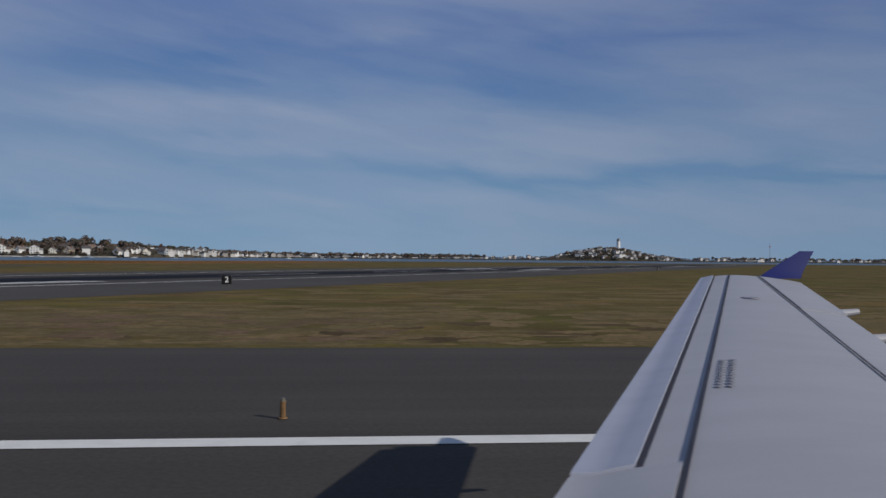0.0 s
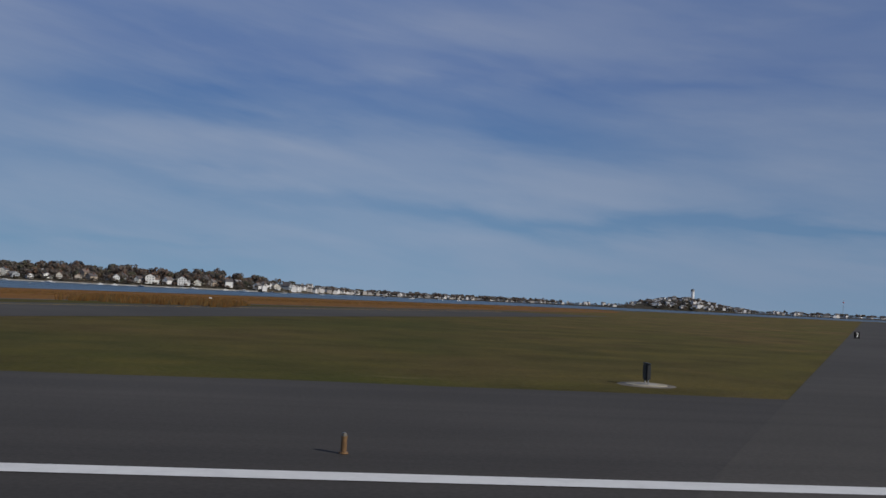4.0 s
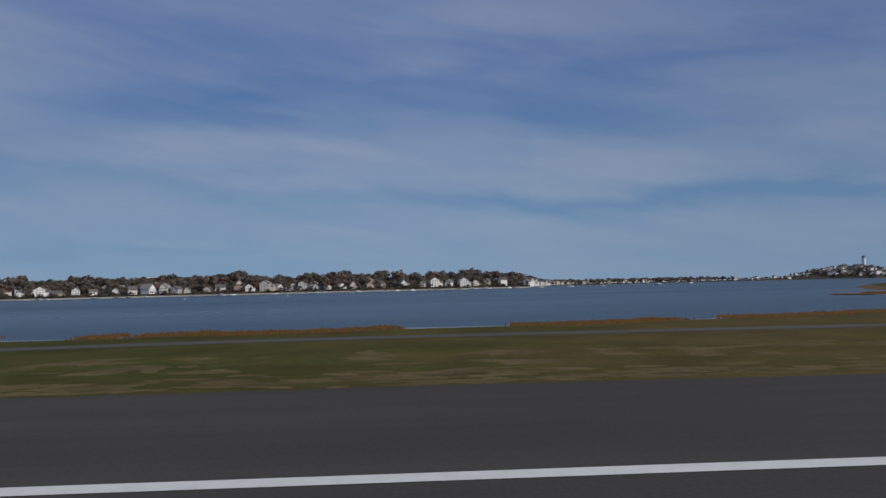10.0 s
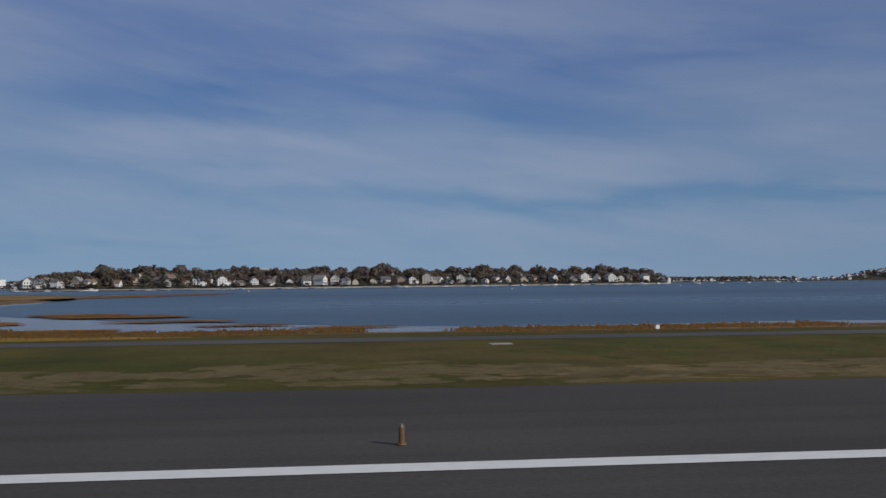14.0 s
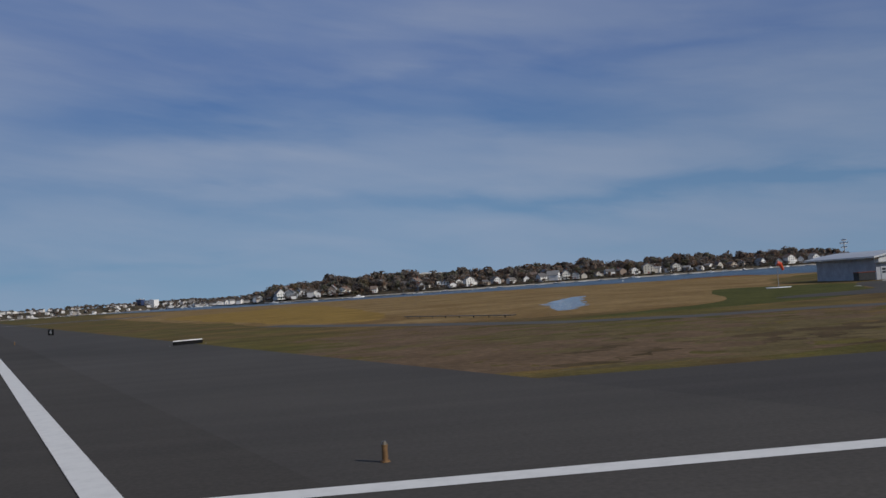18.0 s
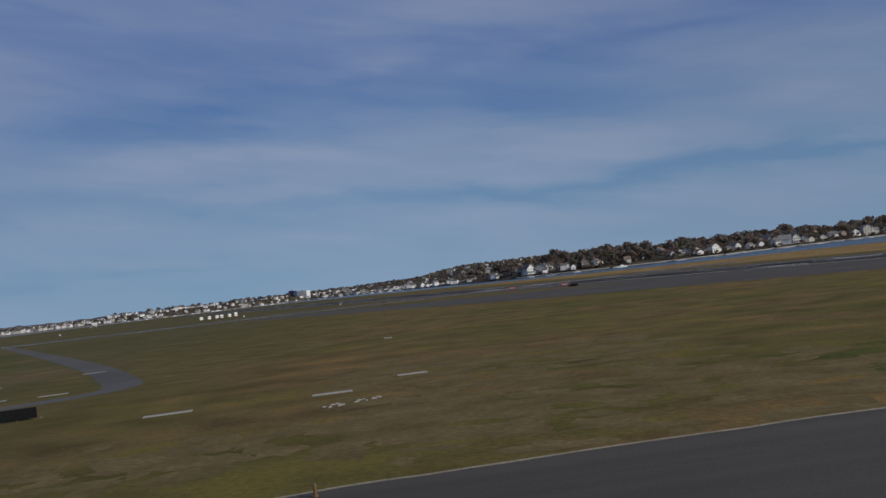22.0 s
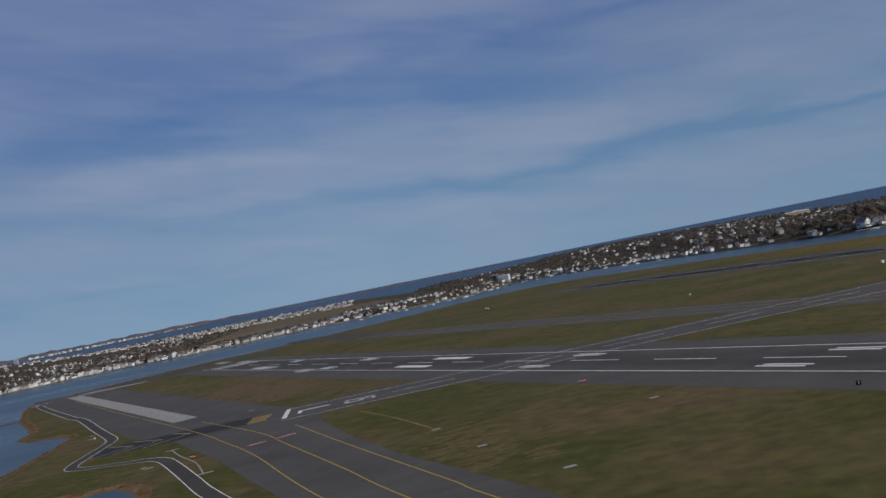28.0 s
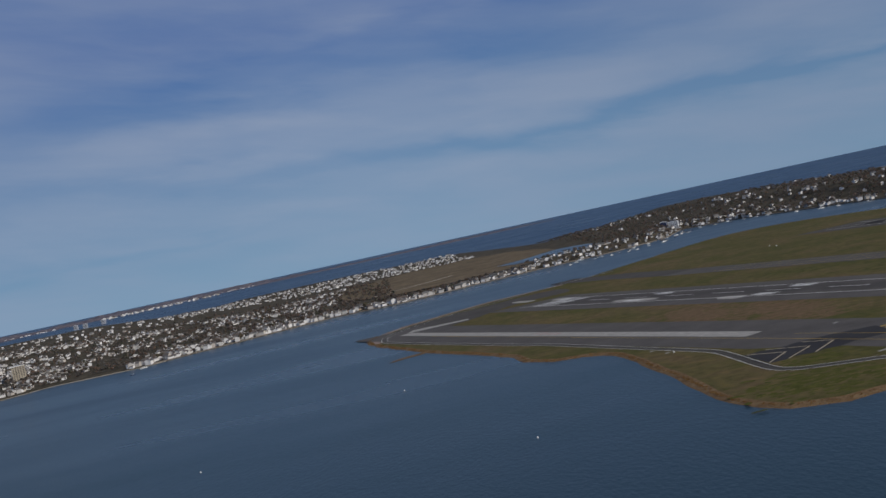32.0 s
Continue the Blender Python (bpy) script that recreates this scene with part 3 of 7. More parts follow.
for k, line in enumerate(([(-952, 370), (-920, 400), (-902, 450), (-888, 505), (-892, 530), (-915, 520), (-945, 480), (-985, 440), (-1000, 400)],
                          [(-2300, 800), (-2285, 806), (-2266, 812), (-2250, 822), (-2262, 824), (-2290, 815)])):
    sheet("ground_flat", curve_through(line, 5, True, 0.8, 20 + k), SEA + 0.16, (MARSH, REED_BANK)[k],
          ("low rust-brown marsh island in the harbour", "low brown sandbar in the shallow water", "low rust-brown marsh islet")[k])
# dead grass in the mown field: drifts of long ragged streaks
rg = random.Random(12)


def dry_drift(x0, x1, y0, y1, thick=1.0, mat=None, label="streaky drift of dead tan grass in the mown field"):
    v, f = [], []
    deep = y1 - y0
    for i in range(max(8, int((x1 - x0) * deep * thick * 2.6 / (4 + 0.5 * deep)))):
        long, wide = rg.uniform(0.8, 3.4) * (1 + deep / 30), rg.uniform(0.10, 0.28) * min(deep, 14)
        cx = rg.uniform(x0, x1) if deep < 40 else (x0 + x1) / 2 + (x1 - x0) * 0.5 * max(-1.2, min(1.2, rg.gauss(0, 0.5)))
        cy = (y0 + y1) / 2 + (y1 - y0) * 0.5 * max(-1.0, min(1.0, rg.gauss(0, 0.55)))
        z, n, s0, lean = 0.002 + 0.009 * rg.random(), len(v), rg.uniform(0, 90), rg.gauss(0, 0.2)
        for k in range(14):
            a = k * math.tau / 14
            w = 1 + 0.8 * noise.noise(Vector((math.cos(a) * 2.2, math.sin(a) * 2.2, s0)))
            dx = math.cos(a) * long * 0.5 * w
            v.append((cx + dx, max(cy + math.sin(a) * wide * 0.5 * w + dx * lean, y0 - 0.6), z))
        f.append(tuple(range(n, n + 14)))
    return tagged(raw("ground_dry_grass", v, f, mat or DRY_GRASS), label, "grass", "", "stuff")


for x0, x1, y0, y1, thick in ((-80, 70, 43.6, 47, 0.9), (-90, 60, 52, 84, 0.22), (-310, -255, 44, 60, 0.35), (-460, -350, 37.5, 42, 0.5), (-620, -470, 41.5, 48, 0.75), (-600, -480, 50, 62, 0.2),
                              (-700, -600, 41.5, 47, 0.8), (-800, -690, 38.2, 45.5, 1.5), (-880, -800, 38.5, 49, 0.9), (-1000, -880, 40.5, 60, 0.5), (-1053, -1036, 44.5, 60, 1.6), (-1023, -985, 45, 57, 1.6),
                              (-1100, -1056, 44, 72, 1.0), (-1118, -1080, 60, 90, 0.6), (-1250, -1200, 42, 66, 2.0), (-1258, -1222, 66, 100, 1.2), (-1305, -1250, 42.5, 62, 1.1), (-1320, -1262, 66, 88, 0.7),
                              (-1400, -1310, 43, 54, 1.0), (-1380, -1300, 60, 76, 0.7), (-1345, -1290, 76, 110, 0.35), (-1434, -1395, 43, 70, 1.1), (-1436, -1400, 70, 105, 0.8), (-1462, -1436, 46, 62, 0.7), (-1500, -1430, 110, 170, 0.12),
                              (-2170, -2100, 790, 880, 0.5), (-1940, -1890, 250, 330, 0.5), (-1890, -1700, 600, 760, 0.12), (-70, 4, 44, 70, 1.1), (-720, -520, 40, 45, 0.5), (-700, -520, 50, 62, 0.10)):
    dry_drift(x0, x1, y0, y1, thick)
for x0, x1, y0, y1, thick in ((-1100, -1040, 46, 62, 0.45), (-1248, -1205, 44, 60, 0.5), (-1300, -1230, 62, 84, 0.35), (-1376, -1345, 44, 52, 0.9), (-1340, -1290, 48, 66, 0.5), (-560, -520, 42, 46, 0.2), (30, -70, 44, 60, 0.2)):
    dry_drift(min(x0, x1), max(x0, x1), y0, y1, thick, DARK_THATCH, "streaks of dark brown thatch in the mown field")
for x0, x1, y0, y1, thick in ((-2078, -2020, 625, 715, 1.6), (-2040, -1978, 545, 665, 1.6), (-2060, -1990, 690, 770, 0.5), (-1990, -1900, 480, 560, 0.25), (-1111, -1086, 45.5, 64, 2.2), (-1118, -1094, 64, 104, 1.2), (-1085, -1050, 62, 84, 0.5), (-60, 4, 46, 68, 0.6),
                              (-1054, -1034.5, 43.6, 50, 1.8), (-1048, -1035, 50, 59, 1.2), (-1266, -1238, 42.5, 50, 1.0), (-1256, -1238, 54, 86, 0.8), (-1024, -1008, 45.5, 56, 1.0)):
    dry_drift(x0, x1, y0, y1, thick, BROWN_GRASS, "pinkish-brown drift of dead grass in the mown field")
for x0, x1, y0, y1, thick in ((-92, 70, 43.8, 52, 0.9), (-70, 90, 52, 78, 0.45), (-30, 110, 78, 130, 0.25), (-1300, -1245, 44, 52, 0.25), (-720, -610, 40, 44, 0.35), (-805, -640, 38.4, 45, 0.7)):
    dry_drift(x0, x1, y0, y1, thick, TAN_GRASS, "pale tan drift of dead grass in the mown field")
for x0, x1, y0, y1, thick in ((-1284, -1268, 45.5, 64, 0.9), (-1056, -1034.5, 58, 64.5, 1.5), (-1238, -1215, 44, 56, 0.4), (-1330, -1300, 46, 60, 0.6), (-1400, -1376, 46, 66, 0.5), (-800, -540, 49, 63, 0.5), (-2132, -2058, 372, 428, 0.7), (-2092, -2060, 430, 452, 0.8), (-2024, -2000, 296, 350, 0.8), (-1965, -1925, 380, 430, 0.6)):
    dry_drift(x0, x1, y0, y1, thick, LUSH_GRASS, "streaks of lush green grass in the dry field")
sheet("ground_lush_edge", curve_through([(-1086, 98), (-1070, 110), (-1060, 122), (-1050, 150), (-1036, 182), (-1022, 172), (-1019, 158), (-1032, 132), (-1040, 112), (-1058, 103)], 3, True, 1.2, 8), 0.011, LUSH_GRASS, "lush green grass along the meadow's edge")
sheet("ground_gold_meadow", curve_through([(-1192, 335), (-1178, 388), (-1146, 440), (-1122, 300), (-1109, 172), (-1112, 140), (-1126, 158), (-1142, 196)], 8, True, 3.0, 6), 0.010, GOLD_MEADOW, "golden-yellow tall grass in the dry meadow")
sheet("ground_gold_reed", curve_through([(-876, 84), (-862, 74.5), (-848, 73.8), (-832, 74.5), (-824, 76.5), (-838, 79), (-856, 82), (-872, 88)], 3, True, 0.8, 31), 0.010, GOLD_REED, "golden-yellow reed bed beside the perimeter road")


def paved_edge(x):
    """Where the worn grass meets the shoulder: it wanders in and out."""
    return float(np.interp(x, [-1900, -1446, -1433, -1418, -1400, -1366, -1335, -1300, -1240, -1200, -1000, -870, -810, -740, -670, -605, -540, -478, -418, -360, -280, -200, 0, 900], [38.5, 38, 40.5, 41.6, 42.0, 41.5, 41.6, 41.6, 40.5, 40, 42.0, 39, 36.8, 36.8, 37.5, 39.8, 40.2, 38.5, 36.6, 35.8, 40, 43, 42.5, 42])) + 0.35 * noise.noise(Vector((x / 9, 0, 4))) + 0.15 * noise.noise(Vector((x / 2.5, 0, 7)))


edge = [(x, paved_edge(x)) for x in np.arange(900, -1900, -2.0)]
m = len(edge)
verge = [(x, paved_edge(x) + 0.12) for x in np.arange(-1325, -1441, -2.0)]
tagged(part("verge_edge", ribbon(verge, 0.34, 0.017), material("pale_verge_gravel", two_tone((0.20, 0.17, 0.12), (0.30, 0.26, 0.19), 1.5, 0.2, 0.5), 0.95)), "pale gravel line between pavement and grass", "", "", "structure")
rr = random.Random(5)
for cx, cy, n_, rz in ((-1433.2, 70.2, 14, 0.5), (-1353, 70.6, 12, 0.1)):
    v, f = [], []
    for i in range(n_):
        u, w_ = rr.uniform(-2.6, 2.6), rr.uniform(-0.5, 0.5)
        x, y, a, b_ = cx + u * math.cos(rz) - w_, cy + u * math.sin(rz) + w_, rr.uniform(0.08, 0.3), rr.uniform(0.1, 0.35)
        k = len(v)
        v += [(x - a, y - b_, 0), (x + a, y - b_ * 0.8, 0), (x + a * 0.9, y + b_, 0), (x - a * 0.8, y + b_, 0), (x - a * 0.7, y - b_ * 0.7, 0.06), (x + a * 0.7, y - b_ * 0.6, 0.05), (x + a * 0.6, y + b_ * 0.7, 0.05), (x - a * 0.6, y + b_ * 0.6, 0.07)]
        f += [tuple(k + q for q in face) for face in ((4, 5, 6, 7), (0, 1, 5, 4), (1, 2, 6, 5), (2, 3, 7, 6), (3, 0, 4, 7))]
    tagged(raw("broken_concrete", v, f, CONCRETE), "scattered broken concrete lying in the grass", "rubble", "", "stuff")
runway_1 = tagged(raw("runway_1", [(x, -42, 0.014) for x, y in edge] + [(x, y, 0.014) for x, y in edge], [(i, i + m, i + m + 1, i + 1) for i in range(m - 1)], ASPHALT), "dark grey grooved asphalt runway with wide shoulders", "runway", "", "structure")


def cross_runway(name, on, a_left, a_right, y0, y1, label, mat=ASPHALT_CROSS):
    return sheet(name, [on(a_left, y0), on(a_left, y1), on(a_right, y1), on(a_right, y0)], 0.022, mat, label)


runway_2 = cross_runway("runway_2", on27, -203, -86, -300, 760, "grey asphalt runway crossing the main runway at an angle")
runway_3 = cross_runway("runway_3", on22, -1184, -1084, -300, 1150, "grey asphalt runway crossing towards the water")
runway_4 = cross_runway("runway_4", on22, -1690, -1588, -300, 1040, "grey asphalt runway ending at the water's edge", FAR_ASPHALT)
runway_5 = sheet("runway_5", [(-2000, 446), (-1230, 446), (-1230, 494), (-2000, 494)], 0.034, FAR_ASPHALT, "narrow light-grey asphalt runway beside the grass")
for on, lean, mid, half, soft, depth, y1 in ((on27, T27, -149, 12.0, 8, 1.0, 740), (on22, T22, -1133, 15, 12, 0.75, 1100), (on22, T22, -1637, 15, 12, 0.2, 1000)):
    wide = half + soft + 4
    sheet("rubber_band", [on(mid - wide, -260), on(mid - wide, y1), on(mid + wide, y1), on(mid + wide, -260)], 0.026,
          material("tyre_blackened_asphalt", rubber_build((0.086, 0.078, 0.072) if mid == -1637 else CROSS_TONE, 0.25, lean, mid, half, soft, depth), 0.9, 0, 0.12), "asphalt blackened with tyre rubber along the runway centre")
sheet("taxiway", [(-345, 20), (-336, 36), (-330, 41), on27(-356, 52), on27(-356, 330), on27(-305, 330), on27(-300, 60), (-262, 38), (-262, 20)], 0.030, ASPHALT_CROSS, "asphalt taxiway leaving the runway at an angle")
sheet("taxiway", [(-1060, 36), (-1036, 39), (-1033.4, 42)] + curve_through([(-1033, 46), (-1033, 57), (-1034.5, 63), (-1040, 66), (-1044, 70), (-1043.5, 75), (-1039, 77.5), (-1036, 82), (-1035, 91), (-1036, 98), (-1039, 103), (-1050, 108), (-1056, 113), (-1051, 118), (-1040, 121), (-1034, 126), (-1028, 140), (-1018, 158), (-1012, 160), (-1017, 149), (-1022, 130), (-1027, 106), (-1028, 90), (-1027, 81), (-1023, 76), (-1021, 70), (-1024, 60), (-1026, 54), (-1025.5, 47)], 1.5) + [(-1024, 43), (-1010, 36)], 0.030, ASPHALT_CROSS, "short asphalt taxiway to the fire station")
sheet("taxiway", [(-1523, 20), (-1524.5, 45), (-1527, 60), (-1531, 71), (-1535, 82), (-1541.7, 98), on22(-1496, 125), on22(-1497, 285), on22(-1491, 1015), on22(-1444, 1010), on22(-1444, 100), on22(-1442, 62), on22(-1440, 45), (-1452, 36), (-1449, 20)], 0.030, TAXI, "asphalt taxiway with yellow edge lines")
sheet("taxiway", [(-1872, 20), (-1981, 278), (-1996, 318), (-2014, 370), (-2033, 414), (-2049, 454), (-2062, 476), (-2084, 503), (-2103, 548), on22(-1850, 640), on22(-1850, 1060), on22(-1765, 1060), on22(-1765, 509), (-1984, 480), (-1973, 440), (-1972, 422), (-1959, 365), (-1940, 301), (-1924, 260), (-1904, 206), (-1834, 20)], 0.030, FAR_ASPHALT, "wide asphalt taxiway beside the water")
sheet("taxiway", [(-1184, 23), on22(-1184, 98), (-1300, 168), (-1385, 258), (-1500, 420), (-1480, 440), on22(-1170, 300), on22(-1170, 23)], 0.0245, ASPHALT_CROSS, "asphalt fillet between runway and taxiway")
sheet("taxiway", [(-2012, 487), (-2013, 461), (-2040, 461), (-2051, 457), (-2060, 459), (-2066, 455.5), (-2078, 459), (-2084, 455), (-2093.5, 455.5), (-2094, 488), (-2082, 490), (-2073, 486), (-2060, 490.5), (-2040, 491)], 0.042, RUBBER, "dark asphalt blast pad with yellow chevrons")
sheet("apron", curve_through([(-2296, 960), (-2305, 1030), (-2255, 1098), (-2180, 1124), (-2110, 1146), (-2060, 1140), (-2060, 1080), (-2130, 1072), (-2200, 1006), (-2240, 980), (-2262, 900)], 20, True), 0.020, ASPHALT_CROSS, "worn grey asphalt apron at the point")
sheet("apron", [on22(-1489, 1012), (-2000, 1130), (-2055, 1235), (-2012, 1245), (-1955, 1140), on22(-1446, 1008)], 0.020, ASPHALT_CROSS, "old grey paved strip behind the runway")
tagged(part("ground_gravel_bank", ribbon(curve_through([(-2309, 975), (-2311, 1035), (-2290, 1076), (-2254, 1110), (-2150, 1177), (-2042, 1192)], 8, False, 1.0, 3), 8.5, 0.024), material("pinkish_gravel", two_tone((0.20, 0.145, 0.115), (0.30, 0.225, 0.185), 4.0, 0.5, 0.4), 0.95)), "pinkish gravel bank round the point", "ground", "", "structure")
sheet("concrete_strip", [(-2276, 1012), (-2266, 1036), (-2198, 1027), (-2200, 1014)], 0.048, CONCRETE, "pale concrete leg of the arresting bed")
for k, (x, y, l) in enumerate(((-2045, 850, 56), (-1998, 722, 26), (-2120, 1080, 40), (-2085, 1010, 30))):
    d = Vector((T22, 1.0)).normalized()
    sheet("worn_patch", [(x + d.x * l * a - d.y * 7 * b, y + d.y * l * a + d.x * 7 * b) for a, b in ((-0.5, -1), (0.5, -0.8), (0.62, 0.1), (0.4, 0.9), (-0.4, 1), (-0.55, 0.2))], 0.030, CONCRETE, "pale worn patch of bare concrete on the runway")
sheet("concrete_strip", [on22(-1818, 541), on22(-1818, 1010), on22(-1802, 1010), on22(-1802, 546)], 0.046, CONCRETE, "pale concrete arresting bed beyond the taxiway")


def plan_road(name, knots, width, z, mat, label, step=12):
    return tagged(part(name, ribbon(curve_through(knots, step), width, z), mat), label, "", "", "structure")


plan_road("road", [(120, 900), (-60, 520), (-165, 320), (-245, 215), (-302, 122), (-328, 87), (-345, 77.5), (-364, 73), (-390, 71.5), (-450, 75.5), (-520, 79.5), (-552, 80), (-578, 76.5), (-640, 70), (-700, 67),
                   (-770, 69), (-850, 69), (-930, 68), (-985, 70.5), (-1026, 68), (-1066, 84), (-1090, 92), (-1130, 152)], 4.6, 0.018, ROAD, "narrow grey asphalt perimeter road")
SHORE_ROAD = [(-1962, 215), (-1988, 262), (-2008, 308), (-2019, 338), (-2031, 371), (-2039, 392), (-2044, 403), (-2052, 412), (-2062, 417), (-2084, 427), (-2091, 431.5), (-2096, 438), (-2098, 448), (-2098, 470), (-2097.5, 500), (-2098, 514), (-2101, 526), (-2107, 541), (-2130, 596), (-2169, 691), (-2198, 748), (-2288, 940), (-2302, 985), (-2296, 1030), (-2262, 1080), (-2150, 1155), (-1950, 1240)]
plan_road("road", SHORE_ROAD, 6.8, 0.050, ASPHALT, "dark perimeter road with white edge lines along the shore", 4)
for side in (-1, 1):
    line = curve_through(SHORE_ROAD, 4)
    pts = []
    for i, (x, y) in enumerate(line):
        a, b = line[max(i - 1, 0)], line[min(i + 1, len(line) - 1)]
        d = Vector((b[0] - a[0], b[1] - a[1])).normalized()
        pts.append((x - d.y * side * 3.2, y + d.x * side * 3.2))
    tagged(part("road_edge_line", ribbon(pts, 0.40, 0.058), WHITE), "thin white edge line of the shore road", "", "", "structure")
plan_road("path", [(-1953, 422), (-1938, 380), (-1925, 334)], 1.0, 0.012, STRAW, "thin straw-covered cable trench in the grass")
plan_road("path", [(-2045, 427), (-2037, 405), (-2029, 387), (-2023, 372), (-2016, 347)], 0.7, 0.016, CONCRETE, "thin concrete cable path beside the shore road", 3)
plan_road("path", [(-854, 39), (-853, 47), (-852, 60)], 1.6, 0.012, DRY_GRASS, "worn dirt track across the grass", 4)
plan_road("path", [(-463.6, 60), (-464.2, 52), (-464.9, 44), (-465.5, 38.5)], 0.7, 0.012, ROAD, "narrow grey asphalt path across the grass")
plan_road("road", [(-1640, 485), (-1553, 307), (-1510, 218), (-1482, 158), (-1470.5, 130), (-1465.5, 117), (-1465, 110), (-1470, 105), (-1480, 101), (-1494, 94)], 5.2, 0.024, ROAD, "grey service road bending through the grass", 3)
plan_road("road", [(-1029, 140), (-1010, 128), (-985, 116), (-960, 110), (-930, 101), (-905, 93), (-880, 72)], 4.0, 0.024, CONCRETE, "service road before the fire station")

# ---- painted markings ----
MZ = 0.056


def marking(name, bm, mat, label):
    return tagged(part(name, bm, mat), label, "", "", "structure")


marking("edge_line", ribbon([(900, 21), (-1034.9, 21)], 0.92, 0.034), WHITE, "white painted runway edge line")
marking("edge_line", ribbon([(-1037.1, 21), (-1900, 21)], 0.92, 0.034), WHITE, "white painted runway edge line")
marking("edge_line", ribbon([(900, -24.2), (-1900, -24.2)], 0.92, MZ), WHITE, "white painted runway edge line")
bm = bmesh.new()
for k in range(46):
    bar(880 - k * 61, -1.6, 1, 0, 36.6, 0.9, MZ, bm)
marking("centre_line", bm, WHITE, "white dashed runway centre line")
for name, on, e0, e1, y1, w in (("27", on27, -121, -177.2, 740, 0.92), ("22L", on22, -1107.3, -1158, 1130, 0.92), ("22R", on22, -1612, -1663, 1020, 0.92)):
    for e in (e0, e1):
        marking("edge_line", ribbon([on(e, 21.6), on(e, y1)], w, MZ), WHITE, "white painted edge line of a crossing runway")
    bm = bmesh.new()
    for k in range(int(y1 / 55)):
        x, y = on((e0 + e1) / 2, {"27": 40, "22L": 65, "22R": 147}[name] + (k - (2 if name == "22R" else 0)) * 55.3)
        if y > (190 if name == "27" else 15):
            bar(x, y, *(DIR27 if on is on27 else DIR22), 36.6, 0.9, MZ, bm)
    marking("centre_line", bm, WHITE, "white dashed centre line of a crossing runway")


def touchdown(on, d, mid, rows, label):
    bm = bmesh.new()
    for y, count, wide, long in rows:
        for side in (-1, 1):
            for k in range(count):
                x, yy = on(mid + side * (13.5 + k * 3.4), y)
                bar(x, yy, *d, long, wide, MZ, bm)
    marking("touchdown_marking", bm, WHITE, label)


touchdown(on22, DIR22, -1637, [(172, 1, 3.0, 24), (-30, 2, 1.8, 22), (306, 2, 1.8, 22), (448, 2, 1.8, 22), (575, 1, 6.0, 45), (700, 3, 1.8, 22), (850, 3, 1.8, 22)], "white touchdown bars on the crossing runway")
touchdown(on22, DIR22, -1133, [(122, 1, 2.6, 22), (-60, 2, 1.8, 22), (300, 1, 2.6, 22), (480, 2, 1.8, 22)], "white touchdown bars on the crossing runway")
touchdown(on27, DIR27, -149, [(135, 2, 1.8, 23), (330, 1, 4.0, 40), (560, 3, 1.8, 23)], "white touchdown bars on the crossing runway")
bm = bmesh.new()
for k in range(8):
    x, y = on22(-1637 + (k - 3.5) * 5.6, 985)
    bar(x, y, *DIR22, 45, 1.8, MZ, bm)
marking("threshold_bars", bm, WHITE, "white threshold bars at the runway end")
# the narrow runway: edge lines, threshold bar, number blocks
for y in (448.5, 487):
    marking("edge_line", ribbon([(-1994, y), (-1235, y)], 0.6, MZ), WHITE, "thin white edge line of the narrow runway")
bm = bmesh.new()
bar(-1993, 471, 0, 1, 34, 2.6, MZ, bm)
for k in range(11):
    bar(-1917 + k * 60, 468, 1, 0, 36, 0.6, MZ, bm)
marking("runway_marking", bm, WHITE, "white threshold bar and dashes on the narrow runway")
# yellow taxi lines
yel = [
    [(-337, 22.2), (-333, 23.2), (-330, 25.3), (-326, 31), (-316, 47), on27(-345.5, 70), on27(-345.5, 140), on27(-345.5, 320)], [(-336, 21.7), (-332.4, 22.7), (-329.4, 24.8), (-325.3, 30.6), (-315.3, 46.6), on27(-344.7, 70), on27(-344.7, 140), on27(-344.7, 320)],
    [on22(-1494, 15), on22(-1489.5, 52), on22(-1487.5, 71), on22(-1485, 90), on22(-1484, 119)] + [on22(-1483.4, y) for y in range(150, 960, 50)],
    [(-1146.6, 25.3), (-1148.6, 29.8), (-1154.9, 42.8), (-1171, 78.3), (-1197.3, 134.9), (-1212, 152), (-1232, 170)],
    [on22(-1468.5, 30), on22(-1468.8, 58), on22(-1469.2, 78), on22(-1468.8, 110)] + [on22(-1468.2, y) for y in range(150, 960, 50)],
    [on22(-1453, 45), on22(-1454.3, 73), on22(-1454, 93), on22(-1453, 118)] + [on22(-1452.4, y) for y in range(150, 960, 50)],
    [(-2252, 935), (-2141, 689), (-2046, 483), (-2019, 418), (-1997, 360), (-1966, 262), (-1905, 100)], [(-2047, 517), (-2003, 424), (-1985, 372), (-1960, 298), (-1942, 242), (-1890, 100)], [(-1985, 424), (-1961, 348), (-1941, 287), (-1927, 245), (-1919, 219), (-1875, 100)],
]
for line in yel:
    marking("taxi_line", ribbon(curve_through(line, 6), 0.5, MZ + 0.010), YELLOW, "yellow painted taxiway line")
bm = bmesh.new()
for x0, y0, count in ((-1530.1, 88.0, 8), (-1492.4, 90.7, 5)):
    for k in range(count):
        bar(x0 - 12.15 * k, y0 + 26.9 * k, 0.91, 0.42, 7.0, 0.5, MZ, bm)
marking("shoulder_marking", bm, YELLOW, "yellow diagonal shoulder stripes beside the taxiway")
bm = bmesh.new()
